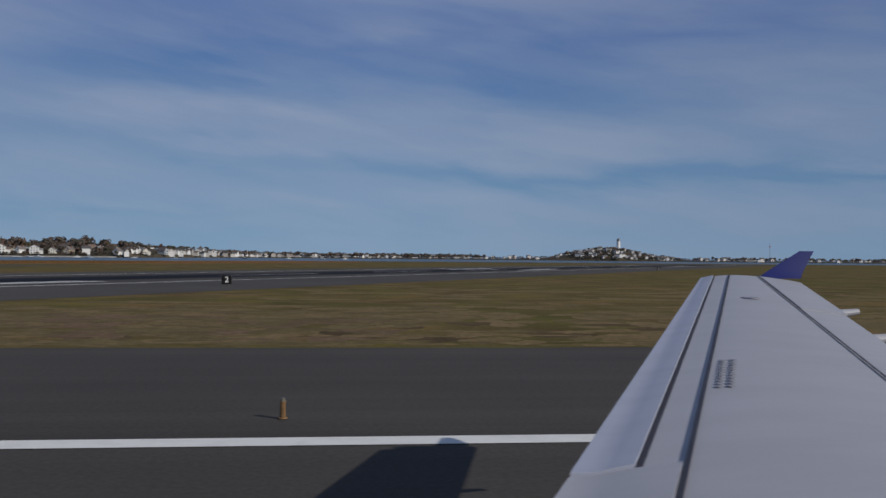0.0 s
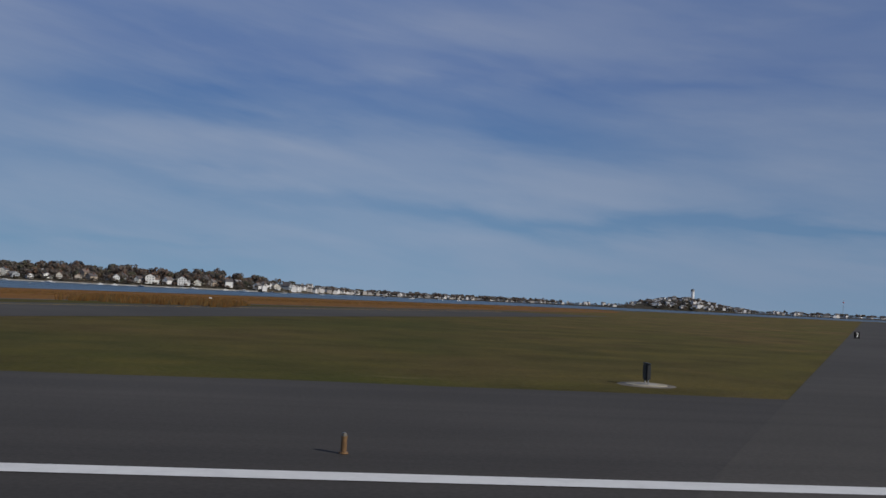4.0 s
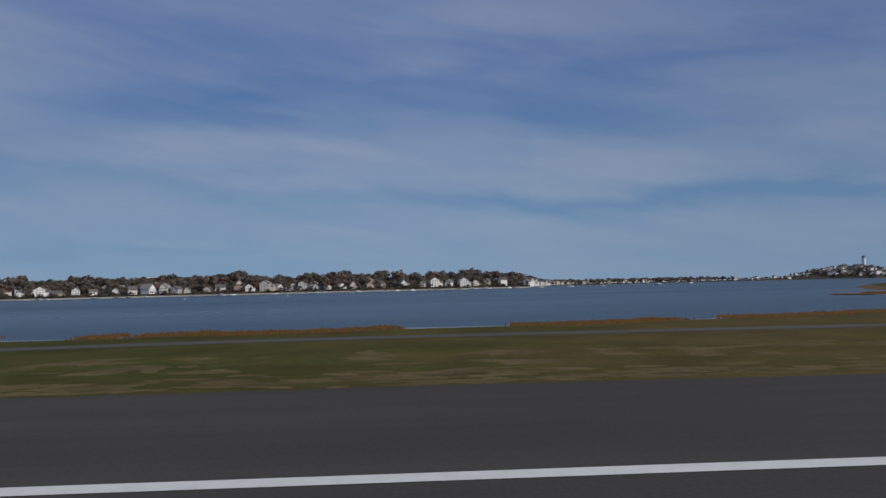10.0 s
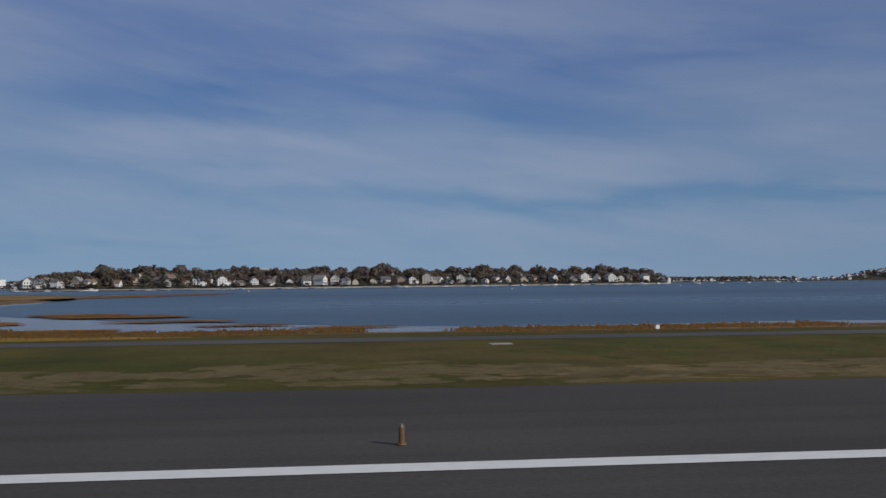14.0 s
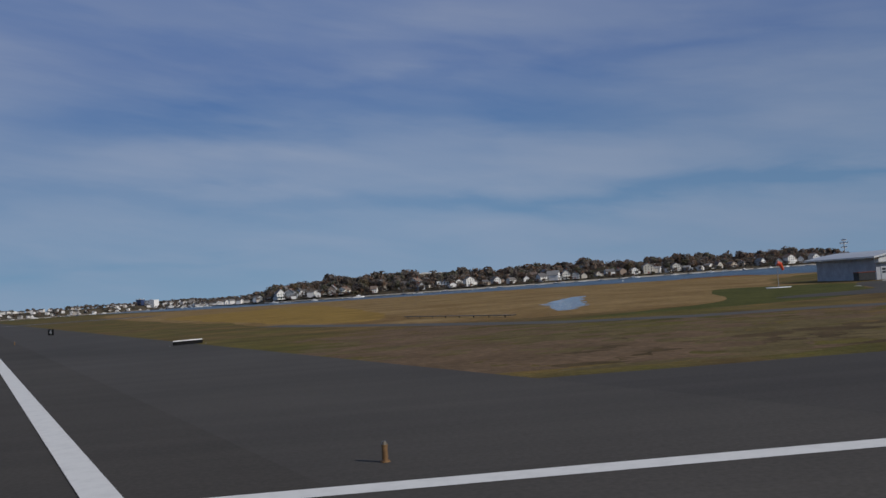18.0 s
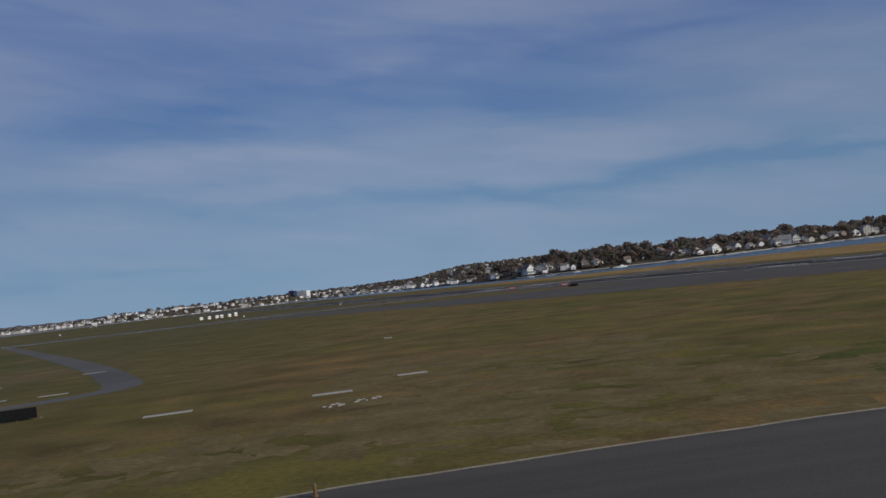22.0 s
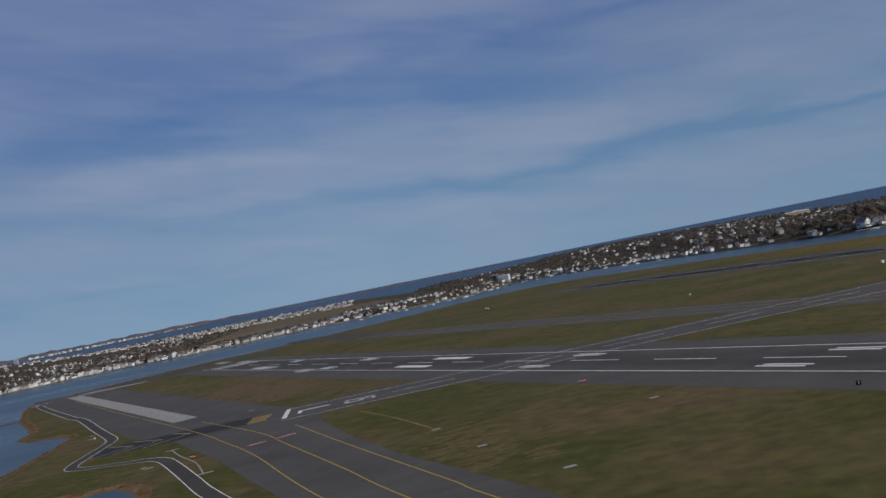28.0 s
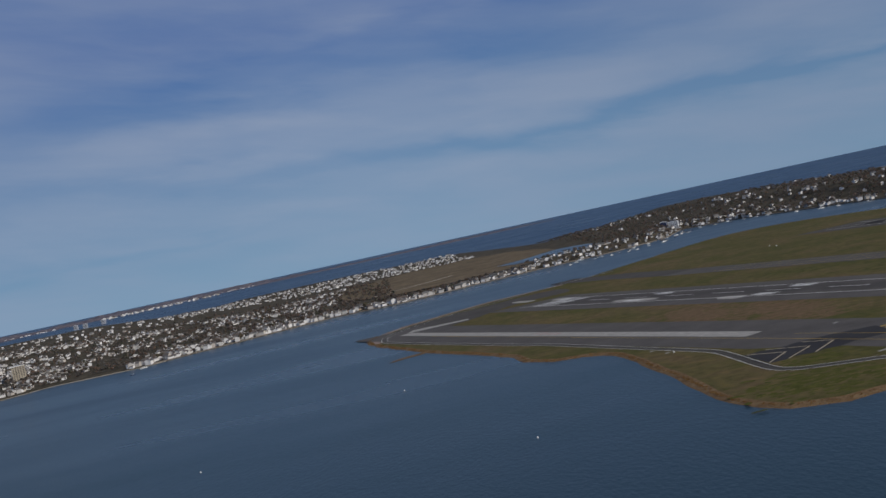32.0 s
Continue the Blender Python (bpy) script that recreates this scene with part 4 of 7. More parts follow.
for apex, low, high in (((-2045, 475), (-2066, 457), (-2057.5, 489)), ((-2060, 474), (-2082, 456.5), (-2079, 490)), ((-2075, 473.5), (-2093, 457), (-2092, 488))):
    for tip in (low, high):
        ribbon([apex, tip], 0.95, MZ, bm)
marking("chevron_marking", bm, PALE_LINE, "faded cream chevrons on the dark blast pad")
bm = bmesh.new()
for k in range(4):
    bar(-2008.5 + k * 0.4, 464.5 + k * 5.6, 1, 0.06, 10.5, 2.3, MZ, bm)
marking("chevron_marking", bm, YELLOW, "yellow bars at the end of the blast pad")
# runway holding position: black band with yellow bars and dashes
HOLD_A, HOLD_D = Vector((-1507.5, 77.0, 0)), Vector((0.91, 0.42, 0)).normalized()


def hold_line(c, d, half, label):
    n = Vector((-d.y, d.x, 0))
    bm = bmesh.new()
    bar(c.x, c.y, d.x, d.y, half * 2, 2.3, MZ + 0.006, bm)
    marking("hold_band", bm, BLACK, "black backing band of a holding line")
    bm = bmesh.new()
    for off in (0.85, 0.2):
        q = c + n * off
        bar(q.x, q.y, d.x, d.y, half * 2, 0.34, MZ + 0.014, bm)
    k = int(half / 0.95)
    for i in range(-k, k, 2):
        for off in (-0.6,):
            q = c + n * off + d * (i + 0.5) * 0.95
            bar(q.x, q.y, d.x, d.y, 0.95, 0.6, MZ + 0.014, bm)
    marking("hold_line", bm, YELLOW, label)


hold_line(HOLD_A, HOLD_D, 21.0, "yellow and black runway holding position line")
bm = bmesh.new()
bar(-1036.0, 20.2, 1, 0, 2.2, 2.6, MZ + 0.006, bm)
marking("hold_band", bm, BLACK, "black backing square at the runway edge")
bm = bmesh.new()
for k in range(4):
    bar(-1036.8 + k * 0.55, 20.2, 0.18, 1, 2.5, 0.26, MZ + 0.014, bm)
marking("hold_line", bm, YELLOW, "yellow slanted bars on the black square")
marking("edge_line", ribbon([(-1038, 66.3), (-1021, 65.0)], 0.5, MZ), WHITE, "white line across the short taxiway")
bm = bmesh.new()
for k in range(5):
    bar(-2150 - k * 3.0, 742 + k * 7, 1, 0.5, 9, 0.5, MZ, bm)
marking("hatch_marking", bm, RED, "faded red hatching at the arresting bed's end")
bm = bmesh.new()
for q, h in ((Vector((-1512.9, 79.4, 0)), 4.3), (Vector((-1502.6, 83.9, 0)), 4.3),):
    bar(q.x, q.y, HOLD_D.x, HOLD_D.y, h * 2, 3.4, MZ + 0.006, bm)
for q in (Vector((-2000, 391, 0)), Vector((-1987, 395.6, 0))):
    bar(q.x, q.y, 0.95, 0.31, 9.6, 2.3, MZ + 0.006, bm)
marking("hold_panel", bm, RED, "red painted panels with white runway numbers")
bm = bmesh.new()
for q in (Vector((-2000, 391, 0)), Vector((-1987, 395.6, 0))):
    for k in (-3.6, -2.6, -1.2, 0.3, 1.2, 2.4, 3.6):
        bar(q.x + k * 0.95, q.y + k * 0.31, 0.2, 1, 1.7, 0.55, MZ + 0.012, bm)
marking("hold_panel_lettering", bm, WHITE, "white strokes on the red painted panels")


def lettering(text, size, mat, name="lettering", parent=None, thick=0.0):
    cu = bpy.data.curves.new(name, "FONT")
    cu.body, cu.size, cu.align_x, cu.align_y, cu.extrude = text, size * S, "CENTER", "CENTER", thick * S
    tmp = new("tmp", cu)
    me = bpy.data.meshes.new_from_object(tmp.evaluated_get(bpy.context.evaluated_depsgraph_get()))
    bpy.data.objects.remove(tmp)
    me.materials.append(mat)
    ob = new(name, me)
    if parent:
        ob.parent = parent
    return ob


for x, y in ((-1512.9, 79.4), (-1502.6, 83.9)):
    t = lettering("33L-15R", 2.5, WHITE, "runway_lettering")
    t.matrix_world = at(x, y, MZ + 0.022, 180 + math.degrees(math.atan2(HOLD_D.y, HOLD_D.x))) @ Matrix.Diagonal((0.86, 1.25, 1, 1))
    tagged(t, "white painted runway numbers on a red panel", "marking", "", "structure")

for text, x, size, wide in (("L", -1979, 25.0, 1.0), ("15", -1954, 25.0, 0.55)):
    t = lettering(text, size, WHITE, "runway_lettering")
    t.matrix_world = at(x, 467.5, MZ + 0.008, -90) @ Matrix.Diagonal((wide, 1, 1, 1))
    tagged(t, "white painted runway designator on dark asphalt", "marking", "", "structure")

# ---- the far shore ----
FRONT = [(2600, 2300), (1000, 2080), (640, 2060), (216, 2200), (-100, 2010), (-215, 1850), (-285, 1560), (-345, 1270), (-450, 1222), (-640, 1185), (-820, 1140), (-970, 1078), (-1080, 1050), (-1180, 1062),
         (-1255, 1110), (-1330, 1320), (-1405, 1590), (-1500, 1830), (-1600, 1900), (-1700, 1720), (-1836, 1650), (-2000, 1625), (-2100, 1600), (-2270, 1540), (-2390, 1560), (-2535, 1490),
         (-2700, 1405), (-2840, 1425), (-2920, 1360), (-3300, 1230), (-4600, 1500), (-6500, 2200)]
BACK = [(2600, 2700), (900, 2420), (216, 2420), (-300, 2300), (-700, 2150), (-900, 2350), (-1050, 3350), (-1300, 3300), (-1560, 2950), (-1760, 2900), (-1920, 3900), (-2500, 4250), (-2930, 4200),
        (-3060, 3700), (-4060, 5400), (-6500, 6200)]


def along(knots, x):
    xs = [k[0] for k in knots][::-1]
    return np.interp(x, xs, [k[1] for k in knots][::-1])


def front(x):
    return along(FRONT, x)


def rise(x, y):
    """Height of the far shore's ground."""
    d = y - front(x)
    town = smooth01((x + 1330) / 90) * smooth01((-180 - x) / 160)
    h = 1.9 * smooth01(d / 14) - 1.2
    h = h + town * (4.0 * smooth01(d / 32) + 9.0 * smooth01((d - 20) / 190) + 2 * smooth01((d - 200) / 400))
    h = h + (1 - town) * 1.6 * smooth01(d / 60)
    h = h + 27 * np.exp(-(((x - 668) / (115 - 30 * (x > 668))) ** 2 + ((y - 2220) / 150) ** 2)) * smooth01(d / 60)
    h = h + 42 * smooth01((-2560 - x) / 900) * smooth01((d - 60) / 900) * smooth01((3700 - y) / 900)
    h = h + 9 * smooth01((x + 2040) / 110) * smooth01((-1440 - x) / 90) * smooth01((d - 8) / 70) * smooth01((230 - d) / 110)
    h = h + 16 * smooth01((x + 1900) / 300) * smooth01((-700 - x) / 300) * smooth01((d - 250) / 700) * smooth01((along(BACK, x) - y) / 300)
    return h


def shore_mesh():
    xs = np.arange(2600, -6500, -26.0)
    vs = np.concatenate([np.linspace(-0.012, 0.05, 5), np.linspace(0.07, 0.5, 14), np.linspace(0.56, 1.0, 8)])
    verts = []
    for x in xs:
        f, b = float(front(x)), float(along(BACK, x))
        w = 5 * noise.noise(Vector((x / 60, 3, 1)))
        for v in vs:
            y = f + w + (b - f) * v
            z = float(rise(x, y - w)) + (0.8 * noise.noise(Vector((x / 40, y / 40, 0))) if v > 0.05 else 0)
            verts.append((x, y, z if 0.0 <= v < 0.999 else -3.0))
    k = len(vs)
    faces = [(i * k + j, i * k + j + 1, (i + 1) * k + j + 1, (i + 1) * k + j) for i in range(len(xs) - 1) for j in range(k - 1)]
    return verts, faces


tagged(raw("ground_far_shore", *shore_mesh(), TOWN_GROUND), "low hilly far shore under houses and bare autumn trees", "ground", "", "structure")

sea_edge = [(x, y - 45) for x, y in BACK] + [(-13000, 7000), (-13000, 13900), (13000, 13900), (13000, 2655)]
sheet("water_sea", sea_edge, SEA + 0.03, DEEP_WATER, "deep blue open sea beyond the far shore")

# ---- houses and trees of the far shore ----
SIDING = material("painted_siding", by_object([(0.70, 0.69, 0.66), (0.62, 0.62, 0.61), (0.52, 0.48, 0.41), (0.74, 0.73, 0.70), (0.32, 0.34, 0.36), (0.68, 0.66, 0.58), (0.36, 0.29, 0.22), (0.72, 0.71, 0.70), (0.22, 0.17, 0.14), (0.56, 0.54, 0.49)], 0.06), 0.7)
SHINGLE = material("roof_shingles", by_object([(0.12, 0.115, 0.115), (0.16, 0.145, 0.135), (0.10, 0.09, 0.09), (0.18, 0.135, 0.11), (0.24, 0.235, 0.23)], 0.25), 0.9)
PANE = material("window_pane", lambda nt, b: col(nt, b, (0.03, 0.035, 0.045)), 0.08, 0, 0.6)
TRIM = material("white_trim", plain((0.74, 0.74, 0.72), 0.06), 0.6)
BRICK = material("chimney_brick", two_tone((0.15, 0.055, 0.035), (0.24, 0.09, 0.06), 0.5, 0.1), 0.9)
DOOR = material("door_paint", by_object([(0.05, 0.05, 0.06), (0.20, 0.03, 0.025), (0.03, 0.07, 0.05)], 0.1), 0.5)
BARK = material("tree_bark", two_tone((0.045, 0.034, 0.026), (0.085, 0.066, 0.05), 0.6, 0.1), 0.95)
# leaf tones lifted towards pale grey, standing in for distance haze
LEAVES = material("hazy_autumn_leaves", by_island([(0.157, 0.146, 0.127), (0.205, 0.174, 0.150), (0.253, 0.163, 0.115), (0.157, 0.160, 0.109), (0.239, 0.176, 0.115), (0.239, 0.214, 0.193), (0.164, 0.151, 0.146)], 0.86), 0.9, 0, 0.1)


def thin_leaf(nt, b):
    """Leaves and bare twigs pass part of the light on to the far side."""
    out = next(n for n in nt.nodes if n.type == "OUTPUT_MATERIAL")
    t, m = nt.nodes.new("ShaderNodeBsdfTranslucent"), nt.nodes.new("ShaderNodeMixShader")
    nt.links.new(b.inputs["Base Color"].links[0].from_socket, t.inputs["Color"])
    m.inputs[0].default_value = 0.5
    nt.links.new(b.outputs[0], m.inputs[1])
    nt.links.new(t.outputs[0], m.inputs[2])
    nt.links.new(m.outputs[0], out.inputs["Surface"])


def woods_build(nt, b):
    """Each tree keeps about one tone: grey-brown, rust, olive, made paler in place of distance haze."""
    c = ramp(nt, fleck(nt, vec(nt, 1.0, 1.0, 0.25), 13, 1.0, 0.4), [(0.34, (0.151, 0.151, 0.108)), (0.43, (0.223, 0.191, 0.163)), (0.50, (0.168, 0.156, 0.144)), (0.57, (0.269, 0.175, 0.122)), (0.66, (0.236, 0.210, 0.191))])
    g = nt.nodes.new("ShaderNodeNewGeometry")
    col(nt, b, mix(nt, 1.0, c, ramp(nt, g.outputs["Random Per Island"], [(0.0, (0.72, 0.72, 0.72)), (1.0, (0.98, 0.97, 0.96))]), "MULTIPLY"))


WOODS = material("hazy_autumn_woods", woods_build, 0.95, 0, 0.1)
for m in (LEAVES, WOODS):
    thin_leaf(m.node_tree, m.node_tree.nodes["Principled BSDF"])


def gable(w, d, h, roof, over, bm_wall, bm_roof, x=0.0, y=0.0, turn=False):
    """Walls with gable ends and a roof with eaves, centred at x, y. The ridge runs along the depth, or along the width when turned."""
    def p(a, b, z):
        return (x + b, y + a, z) if turn else (x + a, y + b, z)
    w2, d2 = (d / 2, w / 2) if turn else (w / 2, d / 2)
    v = [bm_wall.verts.new(p(a, b, z)) for b in (-d2, d2) for a, z in ((-w2, 0), (w2, 0), (w2, h), (0, h + roof), (-w2, h))]
    for q in ((0, 1, 2, 3, 4), (9, 8, 7, 6, 5), (1, 6, 7, 2), (5, 0, 4, 9)):
        bm_wall.faces.new([v[i] for i in q])
    k = roof / w2
    for s in (-1, 1):
        e = w2 + over
        low, t = h - over * k, 0.28
        r = [bm_roof.verts.new(p(a * s, b, z)) for b in (-d2 - over, d2 + over) for a, z in ((0, h + roof + 0.06), (e, low + 0.06), (e, low - t), (0, h + roof - t))]
        for q in ((0, 1, 5, 4), (1, 2, 6, 5), (3, 7, 6, 2), (0, 3, 2, 1), (4, 5, 6, 7)):
            bm_roof.faces.new([r[i] for i in q])


def house_kind(k, label):
    rnd = random.Random(40 + k)
    w, d, h, roof = rnd.uniform(8, 12), rnd.uniform(9, 13), rnd.choice([5.6, 6.0, 8.4, 8.8, 6.2]), rnd.uniform(2.6, 4.2)
    turn = k % 3 == 1
    ob = thing("house", label, "house", "houses on the far shore")
    bw, br = bmesh.new(), bmesh.new()
    gable(w, d, h, roof, 0.55, bw, br, turn=turn)
    if k % 2 == 0:
        gable(w * 0.55, d * 0.5, h * 0.62, 1.6, 0.4, bw, br, x=w * 0.62, y=-d * 0.1, turn=True)
    part("wall", bw, SIDING, ob)
    part("roof", br, SHINGLE, ob)
    # the side towards the water is -y; the sunny end is +x
    storeys = max(1, round((h - 0.6) / 2.8))
    win = None
    for s in range(storeys):
        for i in range(3):
            if s == 0 and i == 1:
                continue
            x = (i - 1) * w * 0.29
            b = box(-0.62, 0.62, -0.10, 0.05, 0, 1.7)
            o = part("window", b, TRIM, ob)
            o.location = (x * S, (-d / 2 - 0.02) * S, (1.0 + s * 2.8) * S)
            g = part("pane", box(-0.48, 0.48, -0.13, -0.09, 0.14, 1.56), PANE, o)
    for s in range(storeys):
        o = part("window", box(-0.05, 0.10, -0.62, 0.62, 0, 1.7), TRIM, ob)
        o.location = ((w / 2 + 0.02) * S, d * 0.28 * S, (1.0 + s * 2.8) * S)
        part("pane", box(0.09, 0.13, -0.48, 0.48, 0.14, 1.56), PANE, o)
    o = part("door", box(-0.55, 0.55, -0.12, 0.04, 0, 2.15), DOOR, ob)
    o.location = (0, (-d / 2 - 0.02) * S, 0.2 * S)
    if k % 3 == 0:
        b = box(-w * 0.42, w * 0.42, -2.4, 0.0, 0.0, 0.35)
        for i in range(4):
            box(-w * 0.40 + i * w * 0.262, -w * 0.40 + i * w * 0.262 + 0.18, -2.3, -2.1, 0.35, 2.8, bm=b)
        box(-w * 0.45, w * 0.45, -2.6, 0.0, 2.8, 3.05, bm=b)
        o = part("porch", b, TRIM, ob)
        o.location = (0, -d / 2 * S, 0)
    o = part("chimney", box(-0.45, 0.45, -0.45, 0.45, h, h + roof + 1.1, 0.05), BRICK, ob)
    o.location = (w * 0.18 * S, d * 0.15 * S, 0)
    return ob


def crown_points(seed, lobes, n, quad, loose=0.45):
    """Leaf sprays over the lobes of a crown, each turned roughly outwards."""
    g = np.random.default_rng(seed)
    c, r = np.array([l[0] for l in lobes], float), np.array([l[1] for l in lobes], float)
    k = g.choice(len(lobes), n, p=r[:, 0] ** 2 / (r[:, 0] ** 2).sum())
    d = g.normal(size=(n, 3))
    d /= np.linalg.norm(d, axis=1)[:, None]
    q = c[k] + d * r[k] * (1 - 0.5 * g.random((n, 1)) ** 2.2)
    out = d + g.normal(size=(n, 3)) * loose
    out /= np.linalg.norm(out, axis=1)[:, None]
    a = np.cross(out, g.normal(size=(n, 3)))
    a /= np.linalg.norm(a, axis=1)[:, None]
    b = np.cross(out, a)
    s = quad * g.uniform(0.6, 1.3, (n, 1))
    lift = out * s * 0.25
    verts = np.stack([q + a * s - lift, q + b * s * 0.75, q - a * s - lift, q - b * s * 0.75], 1).reshape(-1, 3)
    i = np.arange(n) * 4
    return verts.tolist(), np.stack([i, i + 1, i + 2, i + 3], 1).tolist()


def tree_kind(k, label):
    rnd = random.Random(90 + k)
    tall = rnd.uniform(10.5, 15.0)
    thin = k in (2, 5)
    ob = thing("tree", label, "tree", "trees on the far shore")
    b = rod((0, 0, -0.6), (rnd.uniform(-0.3, 0.3), 0, tall * 0.45), 0.40, 0.24, 8)
    lobes = []
    for i in range(13):
        a, up = i * 2.4 + rnd.uniform(-0.4, 0.4), rnd.uniform(0.32, 0.86)
        r = tall * 0.36 * math.sin(math.pi * min(1.0, (1.06 - up) * 1.35)) * rnd.uniform(0.55, 1.1)
        tip = Vector((r * math.cos(a), r * math.sin(a), tall * up))
        rod((0, 0, tall * min(0.44, up * rnd.uniform(0.5, 0.8))), tip, 0.14, 0.04, 5, b)
        for _ in range(3 if thin else 1):
            t2 = tip + Vector((rnd.uniform(-1.4, 1.4), rnd.uniform(-1.4, 1.4), rnd.uniform(0.3, 1.8)))
            rod(tip, t2, 0.05, 0.02, 4, b)
        q = tall * rnd.uniform(0.15, 0.22)
        lobes.append((tip, (q, q, q * rnd.uniform(0.7, 0.9))))
    lobes.append((Vector((0, 0, tall * 0.84)), (tall * 0.13, tall * 0.13, tall * 0.14)))
    part("trunk", b, BARK, ob)
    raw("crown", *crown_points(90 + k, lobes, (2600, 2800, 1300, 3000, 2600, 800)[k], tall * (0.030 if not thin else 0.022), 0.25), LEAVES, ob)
    return ob


HOUSE_LABELS = ["white clapboard house with a porch facing the water", "gabled house with pale siding and dark shingles", "tall three-storey house with grey shingle roof",
                "broad shore house with white trim and porch", "narrow gabled house with brick chimney", "two-storey house with a side wing"]
TREE_LABELS = ["rust-brown autumn tree among the shore houses", "broad dark-olive tree behind the houses", "thinning brown tree with bare twigs", "dense dark green tree on the shore",
               "tall russet tree on the low hill", "nearly bare grey-brown tree"]
HOUSES = [house_kind(k, HOUSE_LABELS[k]) for k in range(6)]
TREES = [tree_kind(k, TREE_LABELS[k]) for k in range(6)]
used_house, used_tree = set(), set()


def place(kinds, used, k, x, y, rz, size=1.0):
    m = at(x, y, float(rise(x, y)) - 0.15, rz, size)
    if k not in used:
        used.add(k)
        kinds[k].matrix_basis = m
        return kinds[k]
    return copy_thing(kinds[k], m)


rnd = random.Random(7)
lots = []
for row, (off, step, x0, x1) in enumerate(((25, 17.5, -300, -1262), (60, 21, -320, -1240), (104, 28, -350, -1225))):
    x = x0
    while x > x1:
        x -= step * rnd.uniform(0.75, 1.35)
        if rnd.random() < (0.78, 0.85, 0.80)[row]:
            slope = (front(x - 20) - front(x + 20)) / -40
            lots.append((x, float(front(x)) + off + rnd.uniform(-7, 7), math.degrees(math.atan(slope)) * 0.7 + rnd.choice((0, 0, -35, 30, 90)) + rnd.uniform(-16, 16)))
for x in np.arange(-2010, -2700, -9.5):
    lots.append((x, float(front(x)) + 26 + rnd.uniform(-8, 10), rnd.choice((0, -40, 35, 90)) + rnd.uniform(-20, 20) - 10))
for x, y, rz in lots:
    place(HOUSES, used_house, rnd.randrange(6), x, y, rz, rnd.uniform(0.8, 1.2) * (0.55 if x < -1990 else 1.0))
for k in range(240):
    x = -305 - 955 * (k + rnd.random()) / 240
    d = (rnd.uniform(9, 20), rnd.uniform(36, 54), rnd.uniform(46, 62), rnd.uniform(70, 112))[k % 4]
    wave = 0.92 + 0.22 * noise.noise(Vector((x / 60, d / 50, 3)))
    place(TREES, used_tree, rnd.randrange(6), x, float(front(x)) + d, rnd.uniform(0, 360), wave * rnd.uniform(0.75, 1.15) * (0.50, 0.95, 1.1, 1.25)[k % 4])
for k in range(110):
    x = rnd.uniform(-2720, -2000)
    place(TREES, used_tree, rnd.randrange(6), x, float(front(x)) + rnd.uniform(9, 70), rnd.uniform(0, 360), rnd.uniform(0.35, 0.75))

# the rest of the town, joined: too far to tell one by one
FAR_WALL = material("far_house_walls", by_island([(0.66, 0.65, 0.64), (0.74, 0.73, 0.72), (0.40, 0.36, 0.32), (0.58, 0.56, 0.53), (0.72, 0.71, 0.70), (0.30, 0.28, 0.26), (0.68, 0.67, 0.66)], 0.0), 0.7)
FAR_ROOF = material("far_house_roofs", by_island([(0.07, 0.07, 0.07), (0.12, 0.105, 0.095), (0.16, 0.155, 0.15), (0.09, 0.07, 0.06)], 0.0), 0.9)


def far_town(spots, name, label):
    wv, wf, rv, rf = [], [], [], []
    for x, y, s in spots:
        z = float(rise(x, y)) - 0.3
        a = rnd.uniform(-0.5, 0.5) + (math.pi / 2 if rnd.random() < 0.5 else 0)
        c, sn = math.cos(a), math.sin(a)
        w, d, h, r = s * rnd.uniform(3.8, 5.5), s * rnd.uniform(4.5, 7), s * rnd.uniform(5, 8.5), s * rnd.uniform(1.8, 3.4)
        def p(u, v, t):
            return (x + u * c - v * sn, y + u * sn + v * c, z + t)
        i = len(wv)
        wv += [p(-w, -d, 0), p(w, -d, 0), p(w, -d, h), p(0, -d, h + r), p(-w, -d, h), p(-w, d, 0), p(w, d, 0), p(w, d, h), p(0, d, h + r), p(-w, d, h)]
        wf += [(i, i + 1, i + 2, i + 3, i + 4), (i + 9, i + 8, i + 7, i + 6, i + 5), (i + 1, i + 6, i + 7, i + 2), (i + 5, i, i + 4, i + 9)]
        j = len(rv)
        e, o = w * 1.1, d * 1.05
        low = h - r * 0.1
        rv += [p(-e, -o, low), p(0, -o, h + r + 0.2), p(e, -o, low), p(-e, o, low), p(0, o, h + r + 0.2), p(e, o, low)]
        rf += [(j, j + 1, j + 4, j + 3), (j + 1, j + 2, j + 5, j + 4)]
    ob = thing(name, label, "houses")
    ob["kind"] = "stuff"
    raw("walls", wv, wf, FAR_WALL, ob)
    raw("roofs", rv, rf, FAR_ROOF, ob)


